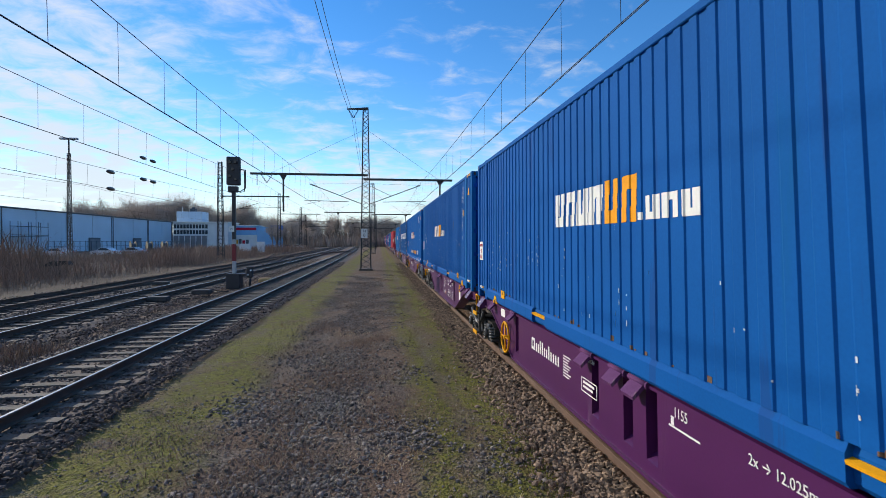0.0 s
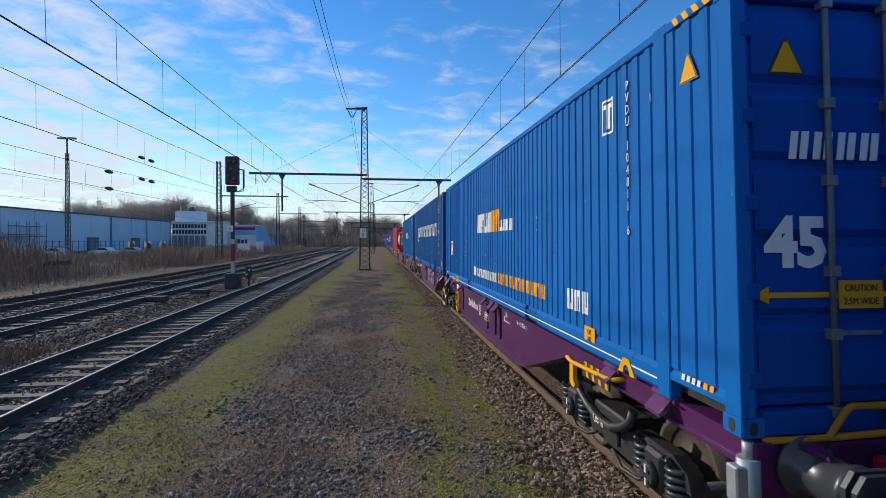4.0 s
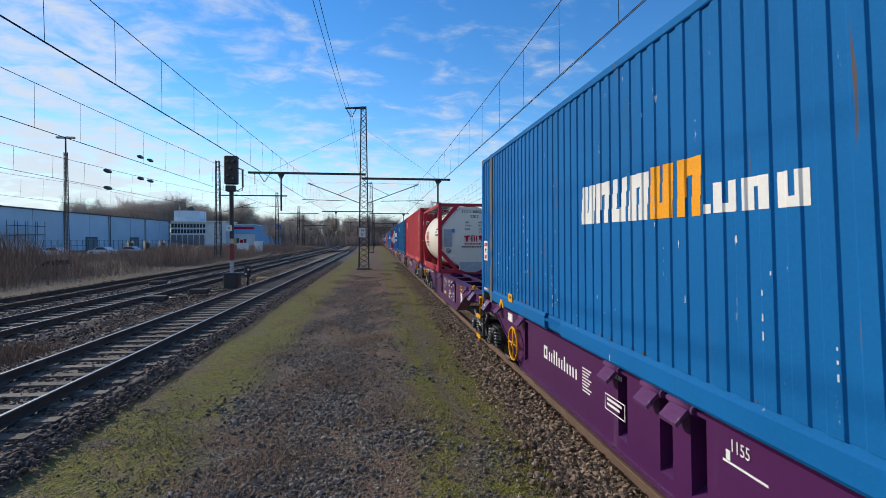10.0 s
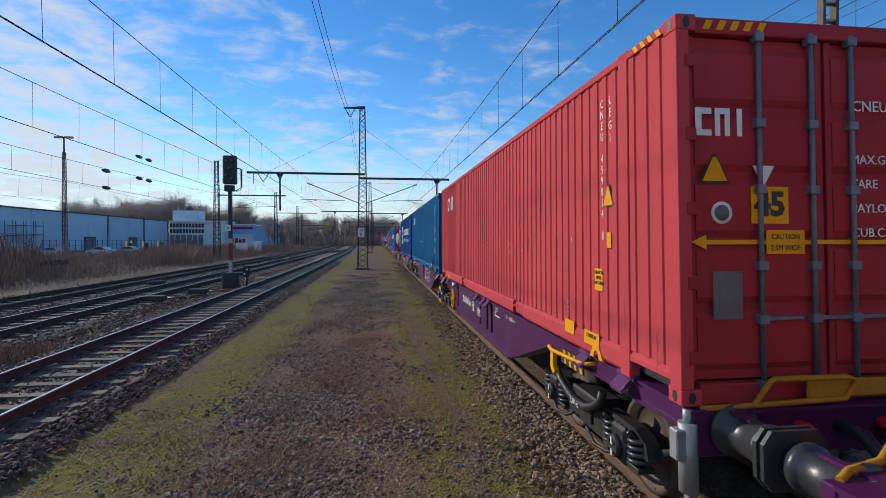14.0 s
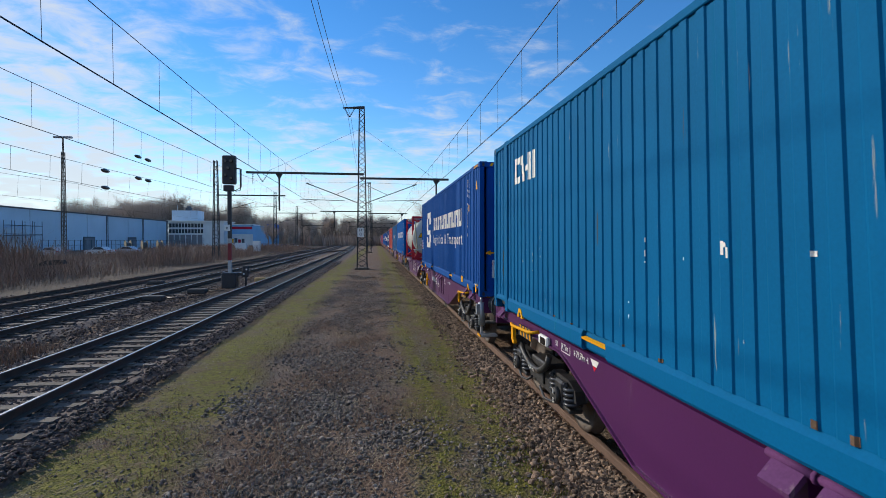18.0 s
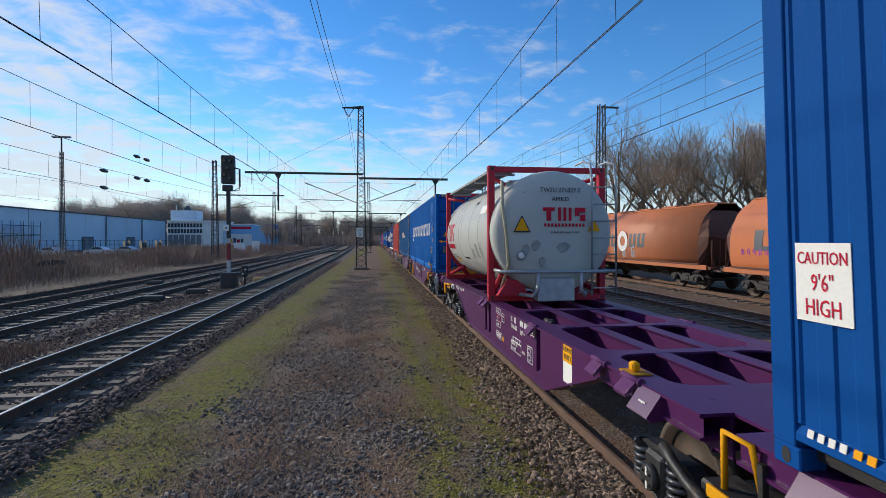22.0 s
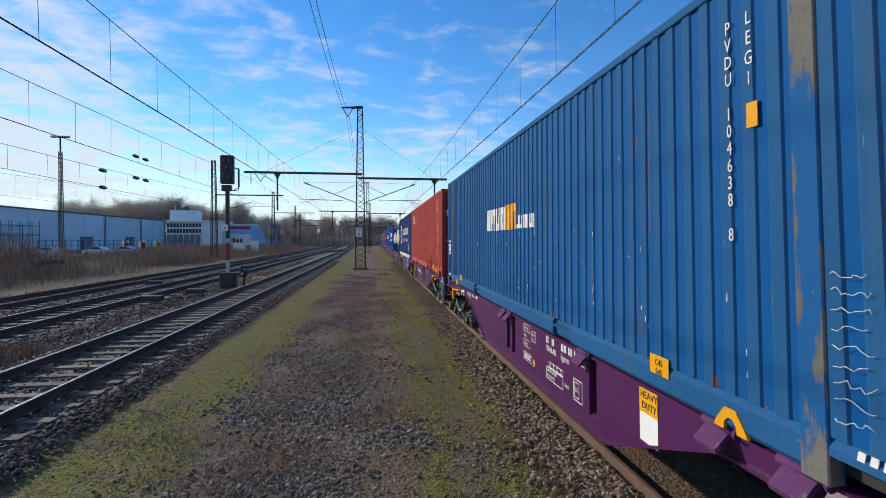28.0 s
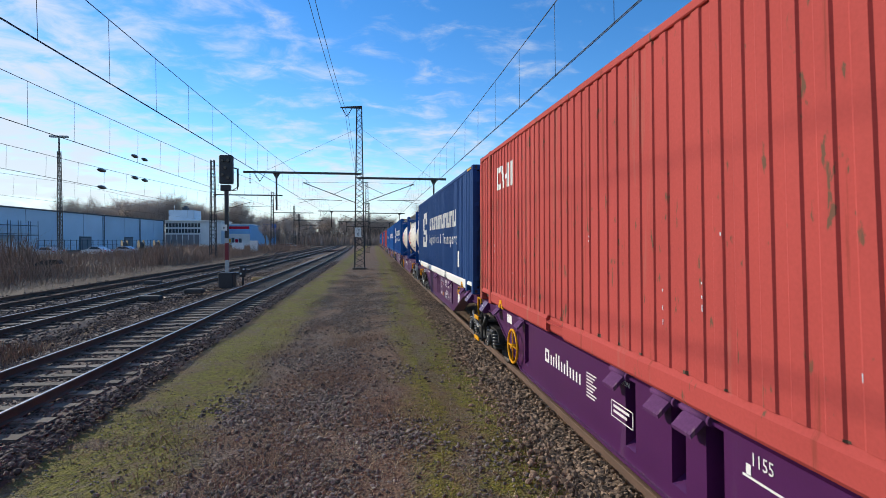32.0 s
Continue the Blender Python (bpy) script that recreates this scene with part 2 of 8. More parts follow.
WORN_POST = paint("rusty post paint", (0.150, 0.140, 0.125), (0.17, 0.095, 0.05), 0.45, 0.75, 0.3, 5, spots=(((0.015, 0.10, 0.27), 4.0, (1, 1, 0.25), 0.53), ((0.36, 0.37, 0.36), 9.0, (1, 1, 0.4), 0.69)))
PURPLE = paint("wagon purple", (0.072, 0.012, 0.076), (0.085, 0.02, 0.08), 0.3, 0.38, 0.1, spec=0.4)
PURPLE_OLD = paint("worn wagon purple", (0.110, 0.040, 0.115), (0.20, 0.13, 0.17), 0.4, 0.6, 0.25, 7)
YELLOW = paint("safety yellow", (0.74, 0.34, 0.014), (0.45, 0.26, 0.05), 0.25, 0.5, 0.12, 6)
# ochre darkened for the shade at the wagon ends; peg feet share it
SHADED_OCHRE = paint("shaded ochre plate", (0.40, 0.19, 0.025), (0.25, 0.14, 0.04), 0.3, 0.6, 0.2, 6)
ORANGE = paint("orange marking", (0.82, 0.34, 0.02), (0.7, 0.28, 0.04), 0.2, 0.5)
WHITE = paint("white marking", (0.74, 0.73, 0.68), (0.62, 0.62, 0.60), 0.35, 0.55, 0.08)
MARK_RED = paint("red marking", (0.50, 0.02, 0.045), (0.4, 0.05, 0.05), 0.2, 0.5)
MARK_BLACK = material("black marking", (0.02, 0.02, 0.022), 0.6, 0, 0.2)
TANK_CREAM = paint("cream tank paint", (0.76, 0.71, 0.60), (0.62, 0.57, 0.48), 0.2, 0.35, 0.06, 1.2)
TANK_GREY = paint("grey-white tank paint", (0.44, 0.45, 0.42), (0.36, 0.36, 0.33), 0.35, 0.4, 0.08, 1.5, spots=(((0.25, 0.25, 0.22), 5.0, (0.6, 1.6, 1.0), 0.70),))
STEEL = material("galvanised steel", (0.34, 0.36, 0.38), 0.5, 0.5, 0.2, 8, 80, 0.1)
LOCK_STEEL = material("dull lock bar steel", (0.15, 0.17, 0.19), 0.6, 0.3, 0.25, 8, 80, 0.1, None, (0.12, 0.08, 0.06), 0.35, wear_size=5)
DARK_STEEL = material("dark oily steel", (0.035, 0.034, 0.034), 0.5, 0.3, 0.4, 9, 60, 0.3, None, (0.09, 0.065, 0.05), 0.45, wear_size=6)
BLACK_PAINT = material("dark buffer paint", (0.045, 0.048, 0.055), 0.36, 0.2, 0.3, 6, 60, 0.1)
WHEEL = material("wheel steel", (0.075, 0.055, 0.042), 0.7, 0.25, 0.3, 8, 50, 0.2, None, (0.12, 0.07, 0.045), 0.5, wear_size=5)
RAIL_SIDE = material("rusty rail", (0.130, 0.075, 0.050), 0.85, 0.1, 0.3, 3, 50, 0.3)
RAIL_TOP = material("polished rail head", (0.50, 0.47, 0.44), 0.36, 1.0, 0.15, 4, 60, 0.05)
CONCRETE = material("weathered sleeper concrete", (0.135, 0.112, 0.088), 0.9, 0, 0.3, 4, 70, 0.3, object_random=0.3)
WOOD = material("dark sleeper wood", (0.085, 0.065, 0.050), 0.9, 0, 0.4, 6, 50, 0.4, object_random=0.3)
MAST = material("weathered mast steel", (0.060, 0.058, 0.055), 0.8, 0.2, 0.3, 3, 40, 0.15, None, (0.085, 0.055, 0.04), 0.45, wear_size=3)
WIRE = material("wire", (0.035, 0.04, 0.045), 0.55, 0.6, 0.1)
PORCELAIN = material("brown insulator", (0.06, 0.05, 0.045), 0.3, 0, 0.2)
SIGNAL_BLACK = material("black signal enamel", (0.022, 0.022, 0.026), 0.55, 0, 0.25, 5, 50)
LENS = material("dark signal lens", (0.015, 0.012, 0.012), 0.15, 0, 0.1)

# ---------------------------------------------------------------- the train's figures
TRAIN_X, DECK_Z, RAIL_Z = 3.45, 1.155, -0.08
LONG, HIGH, HALF = 13.716, 2.896, 1.25          # a 45 foot high-cube container
SECOND = 14.513                                  # where the wagon's second container begins
WAGON = 29.59
WHEEL_R = 0.46


def run(t):
    """How far along the track the third container's near end is, at t seconds."""
    return 27.197 - 6.12404 * t + 0.0125222 * t * t + 0.00014341 * t ** 3


# ---------------------------------------------------------------- containers
PITCH, GROOVE = 0.2035, 0.0135


def side_line():
    """The corrugated side seen from above: rows of (y, depth of the groove)."""
    rows = []

    def stretch(a, b):
        n = max(1, round((b - a) / PITCH))
        p = (b - a) / n
        rows.append((a, 0.0))
        for i in range(n):
            y = a + i * p
            rows.extend([(y + p * 0.10, GROOVE), (y + p * 0.50, GROOVE), (y + p * 0.565, 0.0), (y + p, 0.0)])
    stretch(0.14, 0.765)
    stretch(0.8975, 0.8975 + 59 * PITCH)
    stretch(LONG - 0.699, LONG - 0.699 + 3 * PITCH)
    return rows


SIDE_ROWS = side_line()
FACE_X = -HALF + 0.014


def side_depth(y):
    for (a, da), (b, db) in zip(SIDE_ROWS, SIDE_ROWS[1:]):
        if a <= y <= b:
            return da + (db - da) * (y - a) / max(1e-6, b - a)
    return 0.0


def side_wall(right=False):
    s = Shape()
    k = -1 if right else 1
    lo = [(k * (FACE_X + d), y, 0.25) for y, d in SIDE_ROWS]
    hi = [(k * (FACE_X + d), y, HIGH - 0.07) for y, d in SIDE_ROWS]
    s.ring([lo, hi], closed=False, smooth=False)
    s.second = [i for i, (a, b) in enumerate(zip(SIDE_ROWS, SIDE_ROWS[1:])) if a[1] > 0 and b[1] > 0]
    return s


def painted(blocks):
    """Paint on the near side that follows the corrugation. blocks: (y left, y right, z low, z high, slant)."""
    s = Shape()
    for y1, y0, z0, z1, slant in blocks:
        steps = 3 if slant else 1
        for i in range(steps):
            za, zb = z0 + (z1 - z0) * i / steps, z0 + (z1 - z0) * (i + 1) / steps
            shift = -slant * ((za + zb) / 2 - z0)
            a, b = y0 + shift, y1 + shift
            ys = sorted({a, b, *[y for y, d in SIDE_ROWS if a < y < b]})
            lo = [(FACE_X + side_depth(y) - 0.003, y, za) for y in ys]
            hi = [(FACE_X + side_depth(y) - 0.003, y, zb) for y in ys]
            s.ring([lo, hi], closed=False, smooth=False)
    return s


def glyphs(y, z0, z1, width, gap, count, slant=0.0, stroke=0.40):
    """A row of plain double bars that stands for a name."""
    rows = []
    for i in range(count):
        a = y - i * (width + gap)
        rows.append((a, a - width * stroke, z0, z1, slant))
        rows.append((a - width * (1 - stroke), a - width, z0, z1, slant))
        third, top = (z1 - z0) / 3, i % 2 == 1
        lean = -slant * third * (2.5 if top else 0.5)
        rows.append((a - width * stroke + lean, a - width * (1 - stroke) + lean, z1 - third * 0.9 if top else z0, z1 if top else z0 + third * 0.9, 0))
    return rows


def name_row(c, rows, mat):
    """Each letter's block as a part of its own."""
    for i in range(0, len(rows), 3):
        part("name_marking", lambda: painted(rows[i:i + 3]), mat, c, key=("glyph", *rows[i]))


def casting(x, y, z, s):
    """A corner casting with its oval hole, at the outer corner (x, y, z); s: signs towards the middle."""
    sx, sy, sz = s
    sh = Shape()
    xs, ys, zs = sorted((x, x + sx * 0.162)), sorted((y, y + sy * 0.178)), sorted((z, z + sz * 0.118))
    sh.box(xs[0], xs[1], ys[0], ys[1], zs[0], zs[1], 0.008)
    return sh


def end_frame(y, inward, k):
    """A corner post."""
    a, b = sorted((y, y + inward * 0.15))
    x = sorted((k * HALF, k * (HALF - 0.10)))
    return Shape().box(x[0], x[1], a, b, 0.118, HIGH - 0.118, 0.006)


def door_leaf(x0, x1):
    s = Shape()
    y = 0.085
    s.box(x0, x1, y, y + 0.03, 0.17, HIGH - 0.14, 0.004)
    # a rim
    s.box(x0, x0 + 0.05, y - 0.03, y, 0.17, HIGH - 0.14)
    s.box(x1 - 0.05, x1, y - 0.03, y, 0.17, HIGH - 0.14)
    return s


def door_panel(x0, x1, i):
    h = (HIGH - 0.40) / 5
    z, y = 0.20 + i * h, 0.085
    return Shape().prism([(y, z + 0.04), (y - 0.035, z + 0.09), (y - 0.035, z + h - 0.07), (y, z + h - 0.02)], "x", x0 + 0.055, x1 - 0.055)


def lock_bar(x):
    s = Shape()
    y = 0.025
    s.cyl((x, y, 0.10), (x, y, HIGH - 0.09), 0.019, n=8)
    for z in (0.13, 0.62, 1.02, 1.6, 2.1, HIGH - 0.14):
        s.box(x - 0.04, x + 0.04, y - 0.028, y + 0.04, z - 0.035, z + 0.035, 0.006)
    return s


def front_wall():
    s = Shape()
    rows, y0, n = [], 0.03, 9
    w = (2 * HALF - 0.30) / n
    for i in range(n):
        x = -HALF + 0.15 + i * w
        rows += [(x, y0 + 0.05), (x + w * 0.16, y0), (x + w * 0.62, y0), (x + w * 0.78, y0 + 0.05)]
    rows.append((HALF - 0.15, y0 + 0.05))
    s.ring([[(x, y, 0.15) for x, y in rows], [(x, y, HIGH - 0.12) for x, y in rows]], closed=False, smooth=False)
    return s


def triangle_sign(w):
    s = Shape()
    s.prism([(-w / 2, 0), (w / 2, 0), (0.012, w * 0.9), (-0.012, w * 0.9)], "y", -0.002, 0.002)
    return s


def code(y, z, text, size, parent, step=0.108, mat=None):
    """Upright lettering, one character below another."""
    for i, ch in enumerate(text):
        if ch != " ":
            lettered(ch, size, (FACE_X - 0.004, y, z - i * step), SIDE, mat or WHITE, parent, narrow=0.8)


def container(label, wall, end="doors", end_wall=None, post=None, marks=(), rail=None, inner=None, lip=None, handle=None, group="containers on the train"):
    """One 45 foot container: origin at the middle of its near end, at its foot."""
    c = thing("shipping_container", label, "container", group)
    end_wall, post, rail = end_wall or wall, post or wall, rail or wall
    part("side_wall", lambda: side_wall(False), (wall, inner or wall), c, key="side near")
    part("side_wall", lambda: side_wall(True), (wall, inner or wall), c, key="side far")

    def roof():
        s = Shape()
        n = 44
        for i in range(n):
            y = 0.15 + (LONG - 0.3) * i / n
            s.box(-HALF + 0.05, HALF - 0.05, y, y + (LONG - 0.3) / n - 0.06, HIGH - 0.045, HIGH - 0.015)
        s.box(-HALF + 0.04, HALF - 0.04, 0.05, LONG - 0.05, HIGH - 0.06, HIGH - 0.035)
        return s
    part("roof", roof, wall, c, key="roof")
    part("underframe", lambda: Shape().box(-HALF + 0.10, HALF - 0.10, 0.16, LONG - 0.16, 0.06, 0.20), DARK_STEEL, c, key="under")
    for k in (-1, 1):
        def lower():
            s = Shape()
            x = k * (HALF - 0.006)
            # a sloping upper ledge, a flat web and a foot
            poly = [(x, 0.06), (x, 0.20), (k * (HALF - 0.05), 0.285), (k * (HALF - 0.10), 0.285), (k * (HALF - 0.10), 0.03), (k * (HALF - 0.03), 0.03)]
            for a, b in ((0.935, LONG / 2 - 2.80), (LONG / 2 - 2.22, LONG / 2 + 2.22), (LONG / 2 + 2.80, LONG - 0.935)):
                s.prism(poly, "y", a, b)
            # set back at the lifting pockets
            low = [(p[0] - k * 0.045, p[1]) if abs(p[0]) > HALF - 0.09 else p for p in poly]
            for m in (-2.51, 2.51):
                s.prism(low, "y", LONG / 2 + m - 0.29, LONG / 2 + m + 0.29)
            poly2 = [(p[0], max(p[1], 0.16)) for p in poly]
            s.prism(poly2, "y", 0.15, 0.765)
            s.prism(poly2, "y", LONG - 0.765, LONG - 0.15)
            return s
        part("bottom_rail", lower, rail, c, key=("rail", k))
        part("top_rail", lambda: Shape().box(*sorted((k * HALF, k * (HALF - 0.07))), 0.15, LONG - 0.15, HIGH - 0.085, HIGH - 0.012, 0.008), wall, c, key=("top", k))
        for y in (0.85, LONG - 0.85):
            part("post", lambda: Shape().box(*sorted((k * HALF, k * (HALF - 0.10))), y - 0.085, y + 0.085, 0.0, HIGH, 0.008), post, c, key=("post", k, y))
        for y in (1.45, LONG - 1.70):
            part("lifting_handle", lambda: Shape().prism([(y - 0.15, 0.02), (y - 0.13, 0.06), (y - 0.05, 0.16), (y + 0.05, 0.16), (y + 0.13, 0.06), (y + 0.15, 0.02), (y + 0.06, 0.02), (y + 0.05, 0.07), (y + 0.02, 0.10), (y - 0.02, 0.10), (y - 0.05, 0.07), (y - 0.06, 0.02)], "x", *sorted((k * (HALF + 0.004), k * (HALF - 0.02)))),
                 handle or YELLOW, c, key=("handle", k, y))
        for y in (LONG / 2 - 2.51, LONG / 2 + 2.51):
            def pocket():
                return Shape().prism([(k * (HALF - 0.008), 0.148), (k * (HALF - 0.004), 0.170), (k * (HALF - 0.05), 0.182), (k * (HALF - 0.05), 0.148)], "y", y - 0.29, y + 0.29)
            part("lifting_lip", pocket, lip or rail, c, "yellow lip of the lifting pocket" if lip else "", key=("pocket", k, y))
    for y, inward in ((0.0, 1), (LONG, -1)):
        for kx in (-1, 1):
            part("end_post", lambda: end_frame(y, inward, kx), wall if post is WORN_POST else post, c, key=("end", y, kx))
        a, b = sorted((y + inward * 0.02, y + inward * 0.13))
        part("end_header", lambda: Shape().box(-HALF + 0.16, HALF - 0.16, a, b, HIGH - 0.13, HIGH - 0.01, 0.008), end_wall, c, key=("header", y))
        part("end_sill", lambda: Shape().box(-HALF + 0.16, HALF - 0.16, a, b, 0.0, 0.15, 0.008), end_wall, c, key=("sill", y))
        for kx in (-1, 1):
            for z, sz in ((0.0, 1), (HIGH, -1)):
                cst = part("corner_casting", lambda: casting(kx * HALF, y, z, (-kx, inward, sz)), post, c, key=("cast", kx, y, z))
                if kx < 0:
                    def hole():
                        return Shape().prism([(y + inward * 0.089 + 0.03 * math.cos(q), z + sz * 0.06 + 0.045 * math.sin(q)) for q in [math.pi * j / 5 for j in range(10)]], "x", -HALF - 0.002, -HALF + 0.01)

                    def end_hole():
                        return Shape().prism([(-HALF + 0.08 + 0.03 * math.cos(q), z + sz * 0.06 + 0.045 * math.sin(q)) for q in [math.pi * j / 5 for j in range(10)]], "y", -0.002, 0.01)
                    part("lock_hole", hole, MARK_BLACK, cst, key=("hole", y, z))
                    if y == 0:
                        part("lock_hole", end_hole, MARK_BLACK, cst, key=("end hole", z))
    # hazard stripes on the header of the near end and on the top rail
    for side in (-1, 1):
        def stripes():
            s = Shape()
            for i in range(5):
                x = side * (HALF - 0.22 - i * 0.11)
                s.prism([(x, HIGH - 0.10), (x + 0.055, HIGH - 0.10), (x + 0.09, HIGH - 0.03), (x + 0.035, HIGH - 0.03)], "y", 0.016, 0.02)
            return s
        part("hazard_stripes", stripes, YELLOW, c, key=("stripes", side))

    def top_stripes():
        s = Shape()
        for i in range(4):
            y = 0.20 + i * 0.12
            s.prism([(y, HIGH - 0.08), (y + 0.06, HIGH - 0.08), (y + 0.10, HIGH - 0.02), (y + 0.04, HIGH - 0.02)], "x", -HALF - 0.003, -HALF + 0.002)
        return s
    part("hazard_stripes", top_stripes, YELLOW, c, key="top stripes")
    part("side_wall", lambda: Shape().box(-HALF + 0.14, HALF - 0.14, LONG - 0.06, LONG - 0.03, 0.15, HIGH - 0.12), end_wall, c, key="back wall")
    if end == "doors":
        for x0, x1, sgn in ((-HALF + 0.11, -0.015, -1), (0.015, HALF - 0.11, 1)):
            leaf = part("door", lambda: door_leaf(x0, x1), end_wall, c, key=("leaf", sgn))
            for i in range(5):
                part("door_panel", lambda: door_panel(x0, x1, i), end_wall, leaf, key=("door panel", sgn, i))
            for q in ((0.505, 0.90) if sgn < 0 else (0.18, 0.565)):
                bar = part("lock_bar", lambda: lock_bar(x0 + (x1 - x0) * q), LOCK_STEEL, leaf, key=("bar", sgn, q))
                part("handle", lambda: Shape().box(x0 + (x1 - x0) * q - 0.02, x0 + (x1 - x0) * q + 0.34, 0.012, 0.03, 0.61, 0.64, 0.006), LOCK_STEEL, leaf, key=("lever", sgn, q))
            for i in range(5):
                z = 0.35 + i * 0.55
                part("hinge", lambda: Shape().box(*sorted((sgn * (HALF - 0.06), sgn * (HALF - 0.15))), -0.006, 0.05, z - 0.05, z + 0.05, 0.008), end_wall, leaf, key=("hinge", sgn, i))
    else:
        part("front_wall", front_wall, end_wall, c, key="front wall")
    for m in marks:
        m(c)
    return c


# marks that containers carry ------------------------------------------------
def caution_sign(y, z=1.0):
    def put(c):
        part("caution_sign", lambda: Shape().box(FACE_X - 0.006, FACE_X - 0.002, y - 0.16, y + 0.16, z - 0.20, z + 0.20), WHITE, c, "white sign with red lettering", key=("caution", y, z))
        for i, w in enumerate(("CAUTION", "9'6''", "HIGH")):
            lettered(w, 0.12 if i else 0.09, (FACE_X - 0.008, y, z + 0.12 - i * 0.125), SIDE, MARK_RED, c, narrow=0.72)
    return put


def end_caution(c):
    part("caution_sign", lambda: Shape().box(-0.98, -0.66, 0.024, 0.028, 0.40, 0.79), WHITE, c, "white sign with red lettering", key="end caution")
    for i, w in enumerate(("CAUTION", "9'6''", "HIGH")):
        lettered(w, 0.12 if i else 0.085, (-0.82, 0.022, 0.70 - i * 0.12), END, MARK_RED, c, narrow=0.8)


def band(y_end, z=1.20, text=True):
    """A yellow arrow that points to the corner, across the near end."""
    def put(c):
        s = Shape()
        s.prism([(-HALF + 0.12, z), (-HALF + 0.24, z + 0.055), (-HALF + 0.24, z + 0.017), (HALF - 0.3, z + 0.017), (HALF - 0.3, z - 0.017), (-HALF + 0.24, z - 0.017), (-HALF + 0.24, z - 0.055)], "y", y_end - 0.003, y_end)
        part("width_arrow", s, YELLOW, c, "yellow arrow marking", key=("arrow", y_end, z))
        if text:
            part("width_sign", lambda: Shape().box(-0.52, -0.20, y_end - 0.006, y_end - 0.002, z - 0.09, z + 0.09), YELLOW, c, key=("arrow sign", y_end, z))
            lettered("CAUTION", 0.062, (-0.36, y_end - 0.008, z + 0.04), END, MARK_BLACK, c, narrow=0.85)
            lettered("2.5M WIDE", 0.062, (-0.36, y_end - 0.008, z - 0.045), END, MARK_BLACK, c, narrow=0.85)
    return put


def unit_name(y=8.41, z=1.385, tint=None):
    def put(c):
        w = tint or WHITE
        name_row(c, glyphs(y, z, z + 0.40, 0.30, 0.05, 4, 0.12), w)
        name_row(c, glyphs(y - 1.42, z, z + 0.42, 0.30, 0.06, 2, 0.06), ORANGE)
        name_row(c, glyphs(y - 2.22, z + 0.01, z + 0.21, 0.22, 0.05, 3), w)
        part("name_marking", lambda: painted([(y - 2.11, y - 2.175, z + 0.01, z + 0.075, 0)]), w, c, key=("name dot", y, z))
    return put


def foot_name(c):
    """The small name on the foot of the near end of the side, and under the far end."""
    def bar(y, n, wdt, mat):
        for i in range(n):
            a = y - i * (wdt + 0.025)
            part("name_marking", lambda: Shape().prism([(a, 0.20), (a - wdt, 0.20), (a - wdt - 0.010, 0.245), (a - 0.010, 0.245)], "x", -HALF + 0.003, -HALF + 0.007), mat, c, key=("foot", round(a, 3)))
    for y in (0.62, LONG - 0.22):
        bar(y, 4, 0.035, WHITE)
        bar(y - 0.25, 2, 0.04, ORANGE)


def end_unit(c):
    """White name and 45 on the doors."""
    s = Shape()
    for i in range(4):
        x = -0.84 + i * 0.17
        for q in (0, 0.075):
            s.prism([(x + q, 1.74), (x + q + 0.05, 1.74), (x + q + 0.075, 1.92), (x + q + 0.025, 1.92)], "y", 0.042, 0.048)
    part("name_marking", s, WHITE, c, key="door name")
    lettered("45", 0.43, (-0.80, 0.046, 1.19), END, WHITE, c, narrow=1.0, bold=0.018)


def triangle(y, z, near_end=False, w=0.26):
    def put(c):
        if near_end:
            part("sign_border", lambda: triangle_sign(w * 1.22), MARK_BLACK, c, key=("tri", w * 1.22), at=pose(y, 0.047, z - w * 0.07))
            part("warning_sign", lambda: triangle_sign(w), YELLOW, c, "yellow triangular warning sign", key=("tri", w), at=pose(y, 0.043, z))
        else:
            part("sign_border", lambda: triangle_sign(w * 1.22), MARK_BLACK, c, key=("tri", w * 1.22), at=Matrix.Translation((FACE_X - 0.001, y, z - w * 0.07)) @ pose(0, 0, 0, 0, 0, -90))
            part("warning_sign", lambda: triangle_sign(w), YELLOW, c, "yellow triangular warning sign", key=("tri", w), at=Matrix.Translation((FACE_X - 0.004, y, z)) @ pose(0, 0, 0, 0, 0, -90))
    return put


def plate(y, z, w, h, mat=None, text=(), size=0.08):
    """A small plate on the near side, with lettering."""
    def put(c):
        x = FACE_X - (0.0125 if z < 0.3 else 0.002)
        part("sign_plate", lambda: Shape().box(x - 0.004, x, y - w / 2, y + w / 2, z, z + h), mat or YELLOW, c, key=("plate", y, z, w, h))
        for i, tx in enumerate(text):
            lettered(tx, size, (x - 0.006, y, z + h - size * (0.8 + i * 1.05)), SIDE, MARK_BLACK, c, narrow=0.9)
    return put


def frame_t(y, z):
    """A white outlined plate with a T in it."""
    def put(c):
        w, h, t = 0.24, 0.34, 0.022
        part("sign_frame", lambda: painted([(y + w / 2, y - w / 2, z, z + t, 0), (y + w / 2, y - w / 2, z + h - t, z + h, 0), (y + w / 2, y + w / 2 - t, z + t, z + h - t, 0), (y - w / 2 + t, y - w / 2, z + t, z + h - t, 0)]), WHITE, c, key=("frame", y, z))
        part("sign_mark", lambda: painted([(y + 0.085, y - 0.085, z + 0.25, z + 0.295, 0), (y + 0.028, y - 0.028, z + 0.05, z + 0.25, 0)]), WHITE, c, key=("frame t", y, z))
    return put


def upright(y, z, text, size=0.118, step=0.108):
    return lambda c: code(y, z, text, size, c, 0.122 if len(text) < 5 else step)


def patch(blocks, mat, key):
    return lambda c: part("paint_patch", lambda: painted(blocks), mat, c, key=key)


